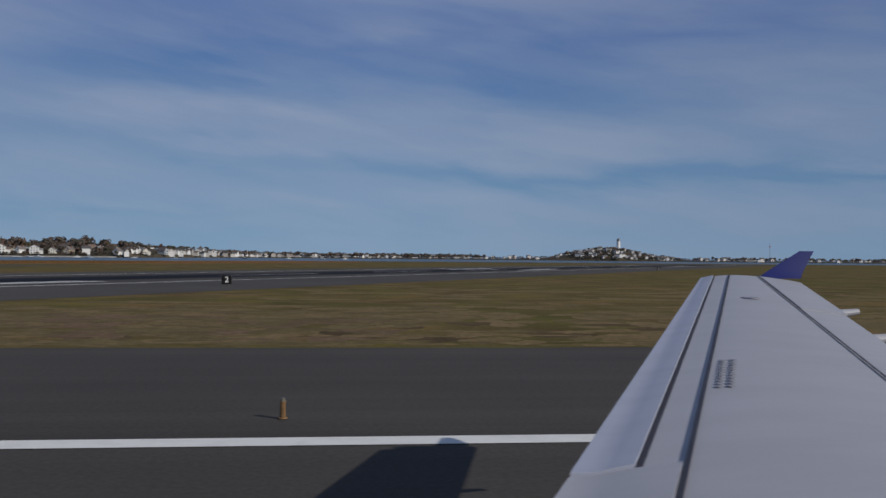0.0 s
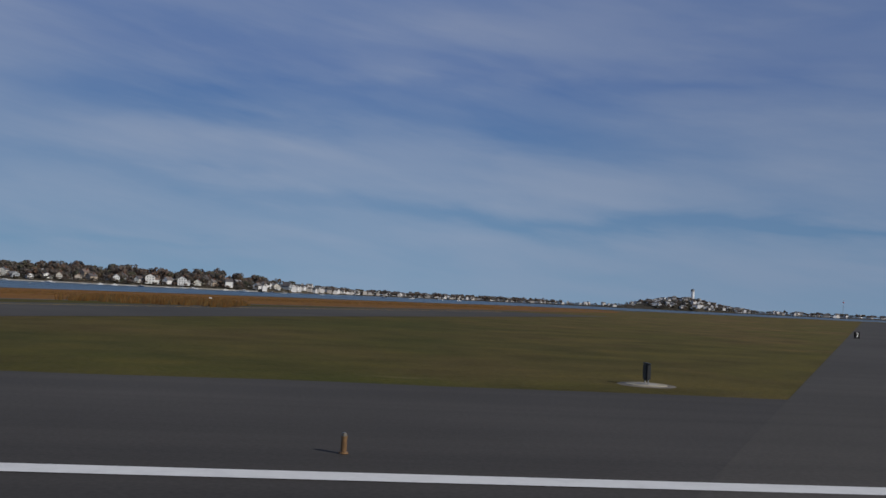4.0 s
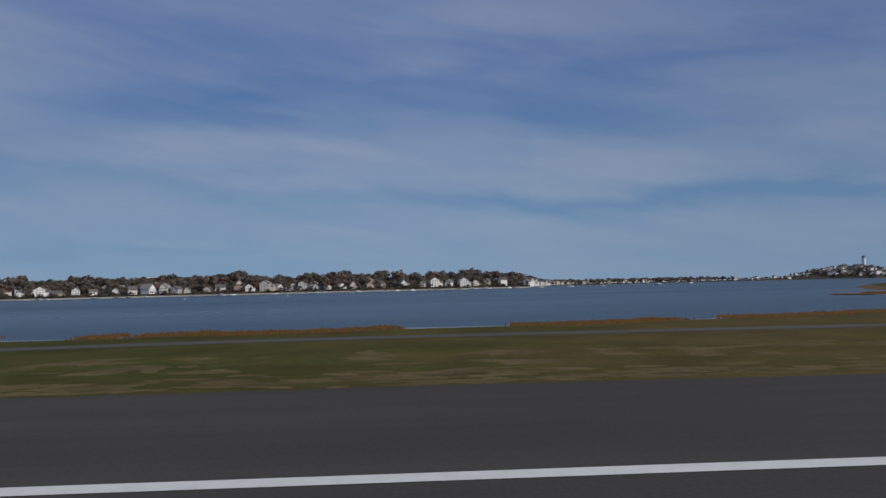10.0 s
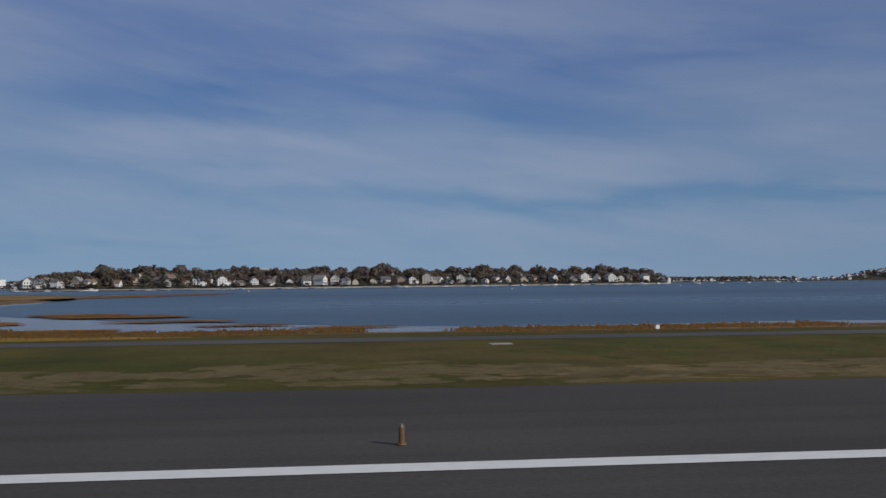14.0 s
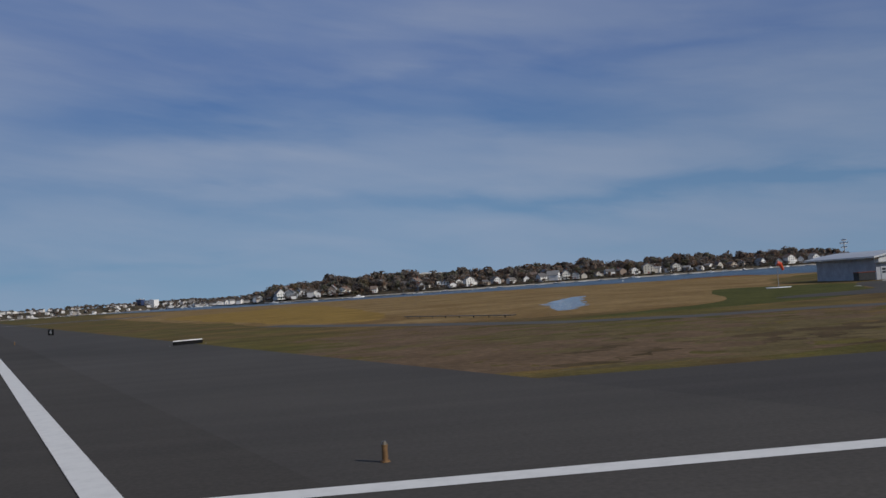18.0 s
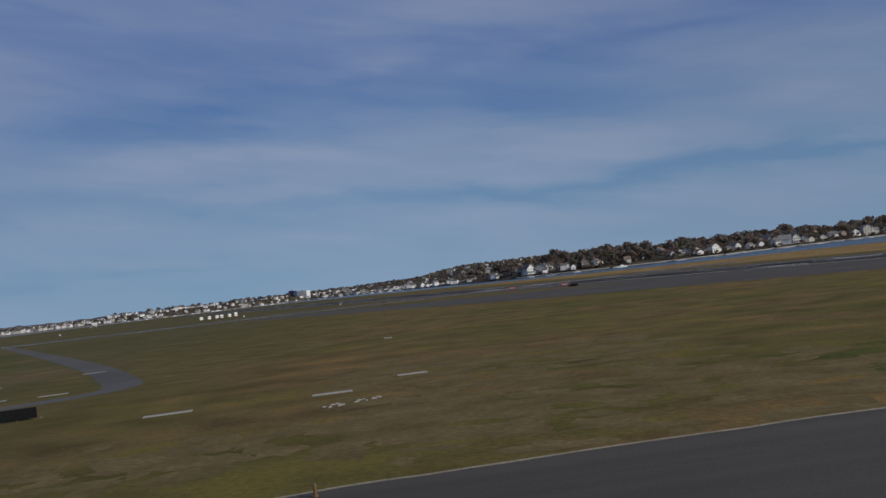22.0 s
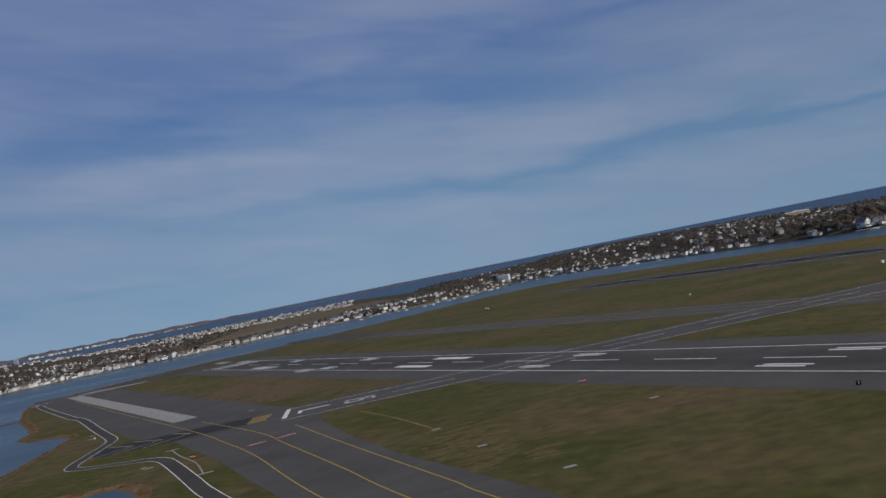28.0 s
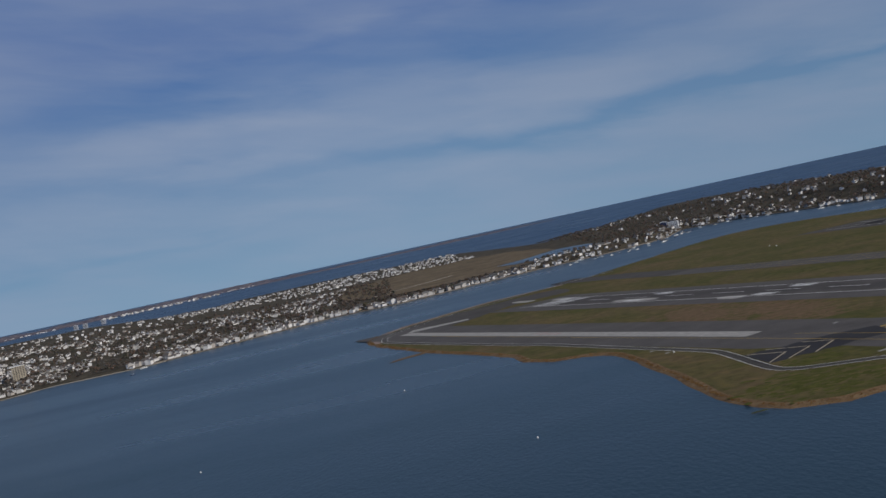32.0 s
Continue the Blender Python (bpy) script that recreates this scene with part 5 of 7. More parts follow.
def far_woods(spots, label, n=50, leaf=0.75):
    """Round-headed trees in a wood, each crown made of lobes full of leaf sprays."""
    g = np.random.default_rng(len(spots))
    p = np.array([(x, y, float(rise(x, y)), s) for x, y, s in spots])
    p[:, 3] *= g.uniform(0.7, 1.25, len(p))
    k = np.repeat(np.arange(len(p)), n)
    s = p[k, 3:4]
    lobe = g.normal(size=(len(p), 6, 3))
    lobe *= (2.2, 2.2, 1.6) / np.linalg.norm(lobe, axis=2)[:, :, None]
    lobe[:, :, 2] = np.abs(lobe[:, :, 2]) + 4.2
    d = g.normal(size=(len(k), 3))
    d /= np.linalg.norm(d, axis=1)[:, None]
    q = p[k, :3] + s * (lobe[k, g.integers(0, 6, len(k))] + d * (2.2, 2.2, 1.9) * (1 - 0.4 * g.random((len(k), 1)) ** 2))
    out = d + g.normal(size=d.shape) * 0.2
    out /= np.linalg.norm(out, axis=1)[:, None]
    a = np.cross(out, g.normal(size=d.shape))
    a /= np.linalg.norm(a, axis=1)[:, None]
    w = s * leaf * g.uniform(0.7, 1.3, (len(k), 1))
    b = np.cross(out, a) * w
    a = a * w
    verts = np.stack([q + a - b, q + a + b, q - a + b, q - a - b], 1).reshape(-1, 3)
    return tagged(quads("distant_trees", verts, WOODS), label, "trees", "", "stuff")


def scatter(n, x0, x1, d0, d1, s0, s1, keep=None):
    out = []
    while len(out) < n:
        x = rnd.uniform(x0, x1)
        f, b = float(front(x)), float(along(BACK, x))
        d = d0 + (d1 - d0) * rnd.random() ** 1.4
        if f + d < b - 25 and (keep is None or keep(x, f + d)):
            out.append((x, f + d, rnd.uniform(s0, s1)))
    return out


def clump(x, y):
    """Houses stand in clusters, with wooded gaps between."""
    return noise.noise(Vector((x / 150, y / 150, 8))) + 0.5 * noise.noise(Vector((x / 45, y / 45, 3))) > 0.02


far_town(scatter(100, -350, -200, 8, 130, 0.7, 1.05), "distant_houses", "white houses at the end of the shore road")
far_town(scatter(90, 950, 2300, 8, 150, 0.7, 1.0), "distant_houses", "low pale houses along the distant shore")
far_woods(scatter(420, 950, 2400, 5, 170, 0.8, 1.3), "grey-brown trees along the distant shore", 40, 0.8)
far_town(scatter(150, -240, 330, 14, 170, 0.7, 1.05) + scatter(150, 560, 810, 20, 260, 0.7, 1.0) + scatter(40, 330, 960, 14, 160, 0.6, 0.9), "distant_houses", "white houses crowded on the distant point and hill")
far_town(scatter(200, -1290, -420, 150, 900, 0.55, 0.9, clump) + scatter(130, -1600, -1180, 12, 160, 0.5, 0.85) + scatter(230, -1600, -1000, 250, 1500, 0.5, 0.8, clump), "distant_houses", "pale houses scattered through the wooded hill")
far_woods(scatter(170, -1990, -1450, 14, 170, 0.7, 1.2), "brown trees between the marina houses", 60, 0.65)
far_town(scatter(170, -1990, -1480, 8, 140, 0.42, 0.72), "distant_houses", "white boathouses and homes round the marina")
far_town(scatter(2300, -3500, -2400, 24, 1000, 0.42, 0.78, clump) + scatter(600, -4600, -2900, 200, 1800, 0.5, 0.85), "distant_houses", "dense white houses climbing the far hillside")
far_town(scatter(300, -2720, -1980, 6, 62, 0.58, 0.9), "distant_houses", "white and cream houses packed along the shore")
far_town(scatter(700, -3050, -1960, 1250, 2300, 0.45, 0.75, lambda x, y: y > 2850), "distant_houses", "white houses along the outer beach strip")
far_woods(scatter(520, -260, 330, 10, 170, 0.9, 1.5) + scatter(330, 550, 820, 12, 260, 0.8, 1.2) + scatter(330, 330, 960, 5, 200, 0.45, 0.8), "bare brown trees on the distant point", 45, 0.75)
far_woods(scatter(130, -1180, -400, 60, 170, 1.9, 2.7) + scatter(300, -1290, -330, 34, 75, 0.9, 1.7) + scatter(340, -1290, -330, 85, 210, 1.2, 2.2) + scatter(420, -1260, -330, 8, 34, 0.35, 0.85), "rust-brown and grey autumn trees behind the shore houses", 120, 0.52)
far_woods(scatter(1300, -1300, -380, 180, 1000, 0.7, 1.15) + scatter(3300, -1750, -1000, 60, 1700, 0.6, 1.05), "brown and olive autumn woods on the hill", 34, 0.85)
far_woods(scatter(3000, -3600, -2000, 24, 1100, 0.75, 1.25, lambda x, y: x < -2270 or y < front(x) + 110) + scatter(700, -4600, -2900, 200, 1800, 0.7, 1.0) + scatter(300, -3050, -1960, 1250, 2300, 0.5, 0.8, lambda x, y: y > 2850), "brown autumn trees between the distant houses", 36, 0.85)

# ---- things on the airfield ----
TIN = material("galvanised_metal", plain((0.30, 0.30, 0.30), 0.12), 0.55, 0.5)
AMBER = material("amber_fixture_paint", plain((0.175, 0.098, 0.042), 0.2, 0.2), 0.6)
LENS = material("lamp_lens", lambda nt, b: col(nt, b, (0.10, 0.085, 0.06)), 0.3, 0, 0.6)
SIGN_BLACK = material("black_sign_face", plain((0.009, 0.009, 0.010), 0.2, 0.4), 0.8, 0, 0.15)
SIGN_YELLOW = material("yellow_sign_face", plain((0.62, 0.40, 0.02), 0.08, 0.4), 0.45)
SIGN_RED = material("red_sign_face", plain((0.55, 0.04, 0.025), 0.1, 0.4), 0.45)
RUST = material("rusty_orange_steel", two_tone((0.20, 0.05, 0.025), (0.30, 0.085, 0.04), 1.0, 0.2), 0.8)
SIGN_WHITE = material("white_sign_face", plain((0.78, 0.78, 0.77), 0.05, 0.6), 0.5)
DARK_METAL = material("dark_painted_metal", plain((0.035, 0.037, 0.04), 0.2, 0.3), 0.5, 0.3)
ORANGE = material("aviation_orange", plain((0.62, 0.075, 0.03), 0.1, 0.5), 0.6)
METAL_WALL = material("pale_metal_cladding", plain((0.35, 0.37, 0.41), 0.14, 1.5), 0.5, 0.1)
METAL_ROOF = material("standing_seam_roof", plain((0.56, 0.57, 0.58), 0.06, 2.0), 0.4, 0.3)
BAY_DOOR = material("grey_bay_door", plain((0.34, 0.36, 0.40), 0.06, 1.0), 0.5)
RED_BRICK = material("red_brown_brick", two_tone((0.17, 0.06, 0.045), (0.24, 0.095, 0.07), 0.7, 0.12, 0.5), 0.9)
LIME = material("lime_yellow_paint", plain((0.52, 0.60, 0.03), 0.06, 0.5), 0.25, 0, 0.5)
TYRE = material("tyre_rubber", plain((0.018, 0.018, 0.019), 0.2, 0.2), 0.85)
BUNKER = material("tan_concrete", two_tone((0.30, 0.26, 0.19), (0.40, 0.35, 0.26), 1.5, 0.2), 0.9)
REED = material("reed_blades", by_island([(0.13, 0.062, 0.020), (0.17, 0.088, 0.028), (0.115, 0.060, 0.028), (0.20, 0.12, 0.042), (0.10, 0.070, 0.034)], 0.0), 0.95, 0, 0.1)


def edge_light():
    ob = thing("runway_light", "slim amber runway edge light on a round base plate", "runway light", "lights along the runway edge")
    part("base_plate", tube(0.14, 0.13, 0.0, 0.04, 14), AMBER, ob)
    part("stem", tube(0.085, 0.08, 0.05, 0.46, 12), AMBER, ob)
    part("collar", tube(0.095, 0.095, 0.44, 0.48, 12), AMBER, ob)
    part("lens", tube(0.09, 0.05, 0.48, 0.57, 12), LENS, ob, "clear glass lens")
    return ob


light0 = edge_light()
first = True
for k in range(-9, 25):
    x = -382.1 - 60.96 * k
    if x < -1850:
        break
    blocked = -205 < x < -88 or -1188 < x < -1086 or -1690 < x < -1590
    if k == -3:
        x = -199.0
    elif k == -6:
        x = -2.0
    elif blocked:
        continue
    for y in (24.0, -27.2):
        if first:
            light0.matrix_basis, first = at(x, y, 0.03), False
        else:
            copy_thing(light0, at(x, y, 0.03))
for x, y in ((-139, 68), (-56, 93), (-1434, 39.3), (-1110.5, 24), (-1158 - 36, 120), (-1112 - 60, 150), (-82.4, 43.3)):
    copy_thing(light0, at(x, y, 0.03))


def board(name, label, category, w, h, face, text="", ink=None, legs=2, lift=0.12, bars=0, group=""):
    """A sign cabinet facing -y on short legs."""
    ob = thing(name, label, category, group)
    part("cabinet", box(-w / 2, w / 2, -0.12, 0.12, lift, lift + h, 0.025), SIGN_BLACK if face is SIGN_BLACK else DARK_METAL, ob)
    part("face", box(-w / 2 + 0.05, w / 2 - 0.05, -0.145, -0.122, lift + 0.05, lift + h - 0.05), face, ob)
    for i in range(legs):
        x = (i - (legs - 1) / 2) * w * 0.6
        part("leg", tube(0.045, 0.045, 0.0, lift, 8, x), TIN, ob)
    if text:
        t = lettering(text, h * 0.95, ink, "numeral", ob)
        t.matrix_basis = Matrix.LocRotScale((0, -0.155 * S, (lift + h * 0.5) * S), Euler((radians(90), 0, 0)), None)
    for i in range(bars):
        b = part("lettering_bar", box(-w * 0.07, w * 0.07, -0.158, -0.147, lift + h * 0.25, lift + h * 0.75), ink, ob)
        b.location.x = (i - (bars - 1) / 2) * w * 0.22 * S
    return ob


# distance-remaining boards of the runways
for n_, x, y, rz in (("2", -19.5, 131, 18), ("2", -96, 167, 18), ("2", 120, 330, 18), ("4", -1262, 166, -22), ("4", -1183, 196, -22), ("3", -1724, 286, -20), ("3", -1799, 250, -20)):
    board("distance_sign", "black distance board with a white numeral %s" % n_, "airfield sign", 1.45, 1.35, SIGN_BLACK, n_, SIGN_WHITE, group="distance boards").matrix_basis = at(x, y, 0.02, rz)
for x, y, w, h, rz in ((-54.5, 59, 2.4, 0.75, 12), (-1351, 351, 4.0, 0.95, -20)):
    board("airfield_sign", "long low black sign seen from its dark back", "airfield sign", w, h, SIGN_BLACK, legs=3).matrix_basis = at(x, y, 0.02, rz)
for x, y in ((-1227, 95),):
    board("airfield_sign", "small yellow taxiway sign with black marks", "airfield sign", 1.0, 0.75, SIGN_YELLOW, "", SIGN_BLACK, bars=3).matrix_basis = at(x, y, 0.02, -12)
for x, y in ((-1363, 440), (-1347, 387), (-1678, 368), (-1855, 366), (-2028, 390)):
    board("airfield_sign", "red runway sign with white lettering bars", "airfield sign", 3.2, 1.0, SIGN_RED, "", SIGN_WHITE, bars=4, legs=3).matrix_basis = at(x, y, 0.02, -20)
board("airfield_sign", "long dark sign turned away beside the service road", "airfield sign", 3.6, 1.05, SIGN_BLACK, legs=3).matrix_basis = at(-1466.6, 86.8, 0.02, 12)
board("airfield_sign", "grey board on two legs by the perimeter road", "airfield sign", 2.0, 0.6, TIN, lift=0.2).matrix_basis = at(-1040, 65.5, 0.02, 0)
low_sign = board("airfield_sign", "low black sign with a white strip along its top", "airfield sign", 3.4, 0.42, SIGN_BLACK, legs=3, lift=0.1)
part("top_strip", box(-1.68, 1.68, -0.16, 0.14, 0.52, 0.64, 0.02), SIGN_WHITE, low_sign, "white strip along the top")
low_sign.matrix_basis = at(-1133, 103, 0.02, 20)


def papi(label):
    """A landing-aid lamp box on a concrete pad."""
    ob = thing("lamp_box", label, "lamp box", "lamp boxes on pads")
    part("mud_ring", tube(1.75, 1.55, -0.02, 0.012, 26), MUD, ob, "bare trodden earth round the pad")
    part("pad", tube(1.22, 1.18, 0.0, 0.045, 26), BUNKER, ob)
    part("footing", tube(0.62, 0.58, 0.045, 0.075, 20), CONCRETE, ob)
    part("housing", box(-0.15, 0.15, -0.30, 0.30, 0.26, 1.22, 0.07), DARK_METAL, ob)
    part("hood", box(-0.13, 0.13, -0.34, 0.34, 1.20, 1.27, 0.02), DARK_METAL, ob)
    for y in (-0.25, 0.25):
        part("leg", tube(0.04, 0.04, 0.05, 0.28, 8, 0, y), TIN, ob)
    return ob


p0 = papi("dark upright lamp box on a pale concrete pad")
p0.matrix_basis = at(-475, 46, 0.01)
for x, y in ((-182, 48), (-1078, 42), (-1386, 46)):
    copy_thing(p0, at(x, y, 0.01, random.uniform(-5, 5)))


def white_cabinet(label, w=1.5, h=1.3):
    ob = thing("equipment_cabinet", label, "cabinet", "white cabinets in the grass")
    part("body", box(-w / 2, w / 2, -0.45, 0.45, 0.25, 0.25 + h, 0.04), SIGN_WHITE, ob)
    part("roof", box(-w / 2 - 0.06, w / 2 + 0.06, -0.52, 0.52, 0.25 + h, 0.33 + h, 0.02), TIN, ob)
    part("door", box(-w * 0.38, w * 0.38, -0.475, -0.452, 0.35, 0.15 + h), SIGN_WHITE, ob)
    part("plinth", box(-w / 2 + 0.1, w / 2 - 0.1, -0.4, 0.4, 0.0, 0.25), CONCRETE, ob)
    return ob


c0 = white_cabinet("small white equipment cabinet among the reeds")
c0.matrix_basis = at(-479, 96, 0.0, 8, 0.45)
for x, y, s in ((-783, 77, 0.6), (-998.6, 111, 0.7), (-245, 275, 1.3), (-1678, 673, 1.6), (-1785, 1064, 1.8), (-1520, 557, 1.2), (-1459, 576, 1.2), (-1785, 1083, 1.5), (-2116, 544, 1.3)):
    copy_thing(c0, at(x, y, 0.0, 10, s))


def slab(label, x, y, w, d, rz):
    ob = tagged(part("concrete_slab", box(-w / 2, w / 2, -d / 2, d / 2, 0.0, 0.05, 0.015), CONCRETE), label, "slab", "slabs in the grass")
    ob.matrix_basis = at(x, y, 0.0, rz)


for x, y, w, rz in ((-724.5, 52, 3.2, 2), (-1344.6, 77.6, 3.0, 4), (-1428, 86.1, 3.0, 4), (-1435.5, 77.8, 3.6, 4), (-1449.9, 77.5, 4.2, 8), (-1470, 84.5, 4.4, 8), (-1602, 136, 3.4, 5), (-1633, 200, 3.2, 5),
                    (-1666, 273, 3.2, 6), (-1683, 307, 3.2, 6), (-1924, 331, 3.4, 8), (-1913, 284, 3.4, 8), (-1896, 233, 3.8, 8), (-1847, 300, 3.4, 8), (-1855, 369, 3.4, 8), (-2015, 346, 6.5, 12), (-2045, 427, 6.5, 15), (-2138, 620, 5.0, 60), (-2191, 745, 6.0, 60), (-2119, 548, 4.5, 40), (-2124, 565, 3.5, 30), (-2263, 897, 4.0, 60), (-2047, 388, 4.0, 20), (-2050, 392, 2.5, 60), (-2018, 520, 4.0, 15), (-800, 62, 1.6, 4), (-1663, 162, 7.0, 3), (-1481, 113.6, 3.6, 8), (-1492.7, 139.5, 3.6, 8), (-1480.2, 150.3, 3.6, 8), (-1473.2, 113.6, 3.6, 8), (-1579.2, 84.3, 3.6, 8)):
    slab("pale concrete slab set flush in the mown grass", x, y, w, 1.25 if x > -1800 else 1.9, rz)

# dark debris line and low footbridges by the shore
for x, y, w, rz in ((-721, 75.5, 22, 2), (-1099, 128, 30, -63), (-640, 80, 9, 3)):
    ob = thing("boardwalk", "low dark timber boardwalk at the marsh edge", "boardwalk")
    for i in range(int(w / 1.0)):
        part("plank", box(-w / 2 + i * 1.0, -w / 2 + i * 1.0 + 0.97, -0.45, 0.45, 0.26, 0.34), DARK_METAL, ob) if i == 0 else None
    first_plank = ob.children[0]
    for i in range(1, int(w / 1.0)):
        share(first_plank, "plank", ob, Matrix.Translation((i * S, 0, 0)))
    for i in range(int(w / 4) + 1):
        part("post", tube(0.07, 0.07, -0.5, 0.26, 8, -w / 2 + 0.5 + i * 4 * 0.98), DARK_METAL, ob)
    ob.matrix_basis = at(x, y, 0.0, rz)

# windsock
ob = thing("windsock", "limp red windsock on a thin metal pole", "windsock")
part("pole", tube(0.075, 0.05, 0.0, 4.7, 10), TIN, ob)
part("base", tube(2.4, 2.3, 0.0, 0.10, 24), SIGN_WHITE, ob, "white painted round pad")
b = bmesh.new()
rod((0.0, 0, 4.9), (0.6, -0.2, 4.6), 0.52, 0.40, 12, b), rod((0.5, -0.2, 4.75), (1.2, 0.1, 3.5), 0.40, 0.24, 12, b)
part("sock", b, ORANGE, ob, "limp orange fabric sock")
part("hoop", rod((0.02, 0, 4.9), (-0.02, 0, 4.92), 0.54, 0.54, 14), TIN, ob)
ob.matrix_basis = at(-1031.3, 163, 0.0)
ob = thing("marker_pole", "thin red marker pole standing in the grass", "pole")
part("pole", tube(0.10, 0.08, 0.1, 3.75, 10), ORANGE, ob), part("base", box(-0.35, 0.35, -0.35, 0.35, 0, 0.1, 0.02), CONCRETE, ob), part("cap", tube(0.12, 0.05, 3.75, 3.9, 10), SIGN_WHITE, ob)
ob.matrix_basis = at(-1013.2, 91.5, 0.0)
ob = thing("equipment_cabinet", "small dark cabinet beside the red marker pole", "cabinet")
part("body", box(-0.45, 0.45, -0.4, 0.4, 0.1, 1.35, 0.04), DARK_METAL, ob), part("plinth", box(-0.6, 0.6, -0.5, 0.5, 0, 0.1), CONCRETE, ob)
ob.matrix_basis = at(-1014.3, 91.6, 0.0, 0, 0.8)


def fire_station():
    ob = thing("fire_station", "pale metal airport fire station with garage bays and brick tower", "building")
    W = part("garage_wall", box(-1016, -990, 166, 192, 0, 4.5), METAL_WALL, ob)
    part("fascia", box(-1016.4, -989.6, 164.4, 166.2, 3.6, 5.0, 0.05), METAL_ROOF, ob, "pale metal fascia over the garage doors")
    b = bmesh.new()
    prof = [(-1019, 4.9), (-1013, 5.5), (-1004, 6.1), (-990, 6.1), (-976, 5.6), (-966, 4.9)]
    for y0, y1 in ((163.5, 195),):
        top = [[b.verts.new((x, y, z)) for x, z in prof] for y in (y0, y1)]
        low = [[b.verts.new((x, y, z - 0.35)) for x, z in prof] for y in (y0, y1)]
        for i in range(len(prof) - 1):
            b.faces.new((top[0][i], top[0][i + 1], top[1][i + 1], top[1][i]))
            b.faces.new((low[0][i], low[1][i], low[1][i + 1], low[0][i + 1]))
            b.faces.new((low[0][i], low[0][i + 1], top[0][i + 1], top[0][i]))
            b.faces.new((top[1][i], top[1][i + 1], low[1][i + 1], low[1][i]))
        for i in (0, -1):
            b.faces.new((top[0][i], top[1][i], low[1][i], low[0][i]))
    part("roof", b, METAL_ROOF, ob, "shallow curved pale metal roof")
    part("gable_wall", box(-1014, -986, 166.5, 190, 4.5, 5.1), METAL_WALL, ob)
    part("louvre", box(-1011, -1004.5, 166.2, 166.45, 5.02, 5.6), DARK_METAL, ob)
    for x in (-1010.5, -1001):
        d = part("bay_door", box(-3.6, 3.6, -0.12, 0.05, 0, 3.5), BAY_DOOR, ob, "grey sectional garage door")
        d.location = (x * S, 166 * S, 0)
        for r in range(2):
            for i in range(4):
                part("pane", box(-3.1 + i * 1.6, -1.7 + i * 1.6, -0.16, -0.122, 1.3 + r * 0.62, 1.75 + r * 0.62), PANE, d)
    part("brick_tower", box(-992.5, -984.5, 164.5, 172, 2.5, 5.2, 0.05), RED_BRICK, ob, "red-brown brick block")
    part("canopy", box(-993, -976, 160, 168, 2.5, 2.85, 0.04), METAL_ROOF, ob)
    for x in (-992, -985, -977.5):
        part("canopy_post", tube(0.12, 0.12, 0, 2.5, 10, x, 160.6), TIN, ob)
    part("entrance_wall", box(-991, -977, 166.3, 176, 0, 2.55), BAY_DOOR, ob)
    part("wing_wall", box(-977, -942, 164, 178, 0, 3.5), METAL_WALL, ob, "long pale metal office wing")
    part("upper_wall", box(-974, -946, 167, 177, 3.5, 4.6), METAL_WALL, ob)
    part("wing_roof", box(-976, -944.5, 166.2, 178, 4.6, 4.8, 0.03), METAL_ROOF, ob)
    part("parapet", box(-977.2, -941.8, 163.8, 164.3, 3.4, 3.62), METAL_ROOF, ob)
    # sun on this end is put into its colour: white over the cladding
    part("end_wall", box(-942, -941.6, 164.2, 177.8, 0, 3.4), SIGN_WHITE, ob, "end wall coloured white for the sun on it")
    pane = None
    for i in range(14):
        x = -974.5 + i * 2.28
        if pane is None:
            pane = part("window", box(-0.85, 0.85, -0.06, 0.04, 0, 0.55), PANE, ob)
            pane.location = (x * S, 163.97 * S, 1.75 * S)
        else:
            share(pane, "window", ob, Matrix.Translation((x * S, 163.97 * S, 1.75 * S)))
        if 1 < i < 13:
            share(pane, "window", ob, Matrix.Translation((x * S, 166.97 * S, 3.75 * S)))
    part("nameplate", box(-970, -963, 163.85, 163.97, 2.55, 3.05), DARK_METAL, ob, "dark name strip")
    for i in range(9):
        part("lettering_bar", box(-969.6 + i * 0.72, -969.1 + i * 0.72, 163.81, 163.848, 2.68, 2.92), SIGN_WHITE, ob)
    dish = tube(0.4, 1.0, 4.8, 5.4, 14, -946.5, 170)
    part("roof_dome", dish, SIGN_WHITE, ob)
    return ob


M = Matrix.Translation((-987 * S, 176 * S, 0)) @ Matrix.Rotation(radians(7), 4, "Z") @ Matrix.Diagonal((0.567, 0.75, 1.0, 1.0)) @ Matrix.Translation((979 * S, -172 * S, 0))
fire_station().matrix_basis = M
ob = thing("radio_mast", "grey-blue steel mast with crossed antenna arms behind the garage", "mast")
part("shaft", tube(0.16, 0.10, 0, 9.6, 10), BAY_DOOR, ob)
for z, r in ((7.4, 0.9), (8.4, 1.3), (9.1, 0.8)):
    part("arm", box(-r, r, -0.08, 0.08, z, z + 0.16, 0.02), BAY_DOOR, ob), part("cross_arm", box(-0.08, 0.08, -r, r, z + 0.2, z + 0.36, 0.02), BAY_DOOR, ob)
part("footing", box(-0.5, 0.5, -0.5, 0.5, 0, 0.2, 0.03), CONCRETE, ob)
ob.matrix_basis = at(-998.2, 196, 0.0, 20)
ob = thing("storage_bin", "dark brown bin beside the garage wall", "bin")
part("body", box(-1.8, 1.8, -1, 1, 0.1, 1.7, 0.05), DARK_METAL, ob), part("lid", box(-1.9, 1.9, -1.1, 1.1, 1.7, 1.85, 0.03), RED_BRICK, ob)
ob.matrix_basis = at(-1010.5, 168, 0)
ob = thing("shipping_container", "rust-red container beside the office wing", "container")
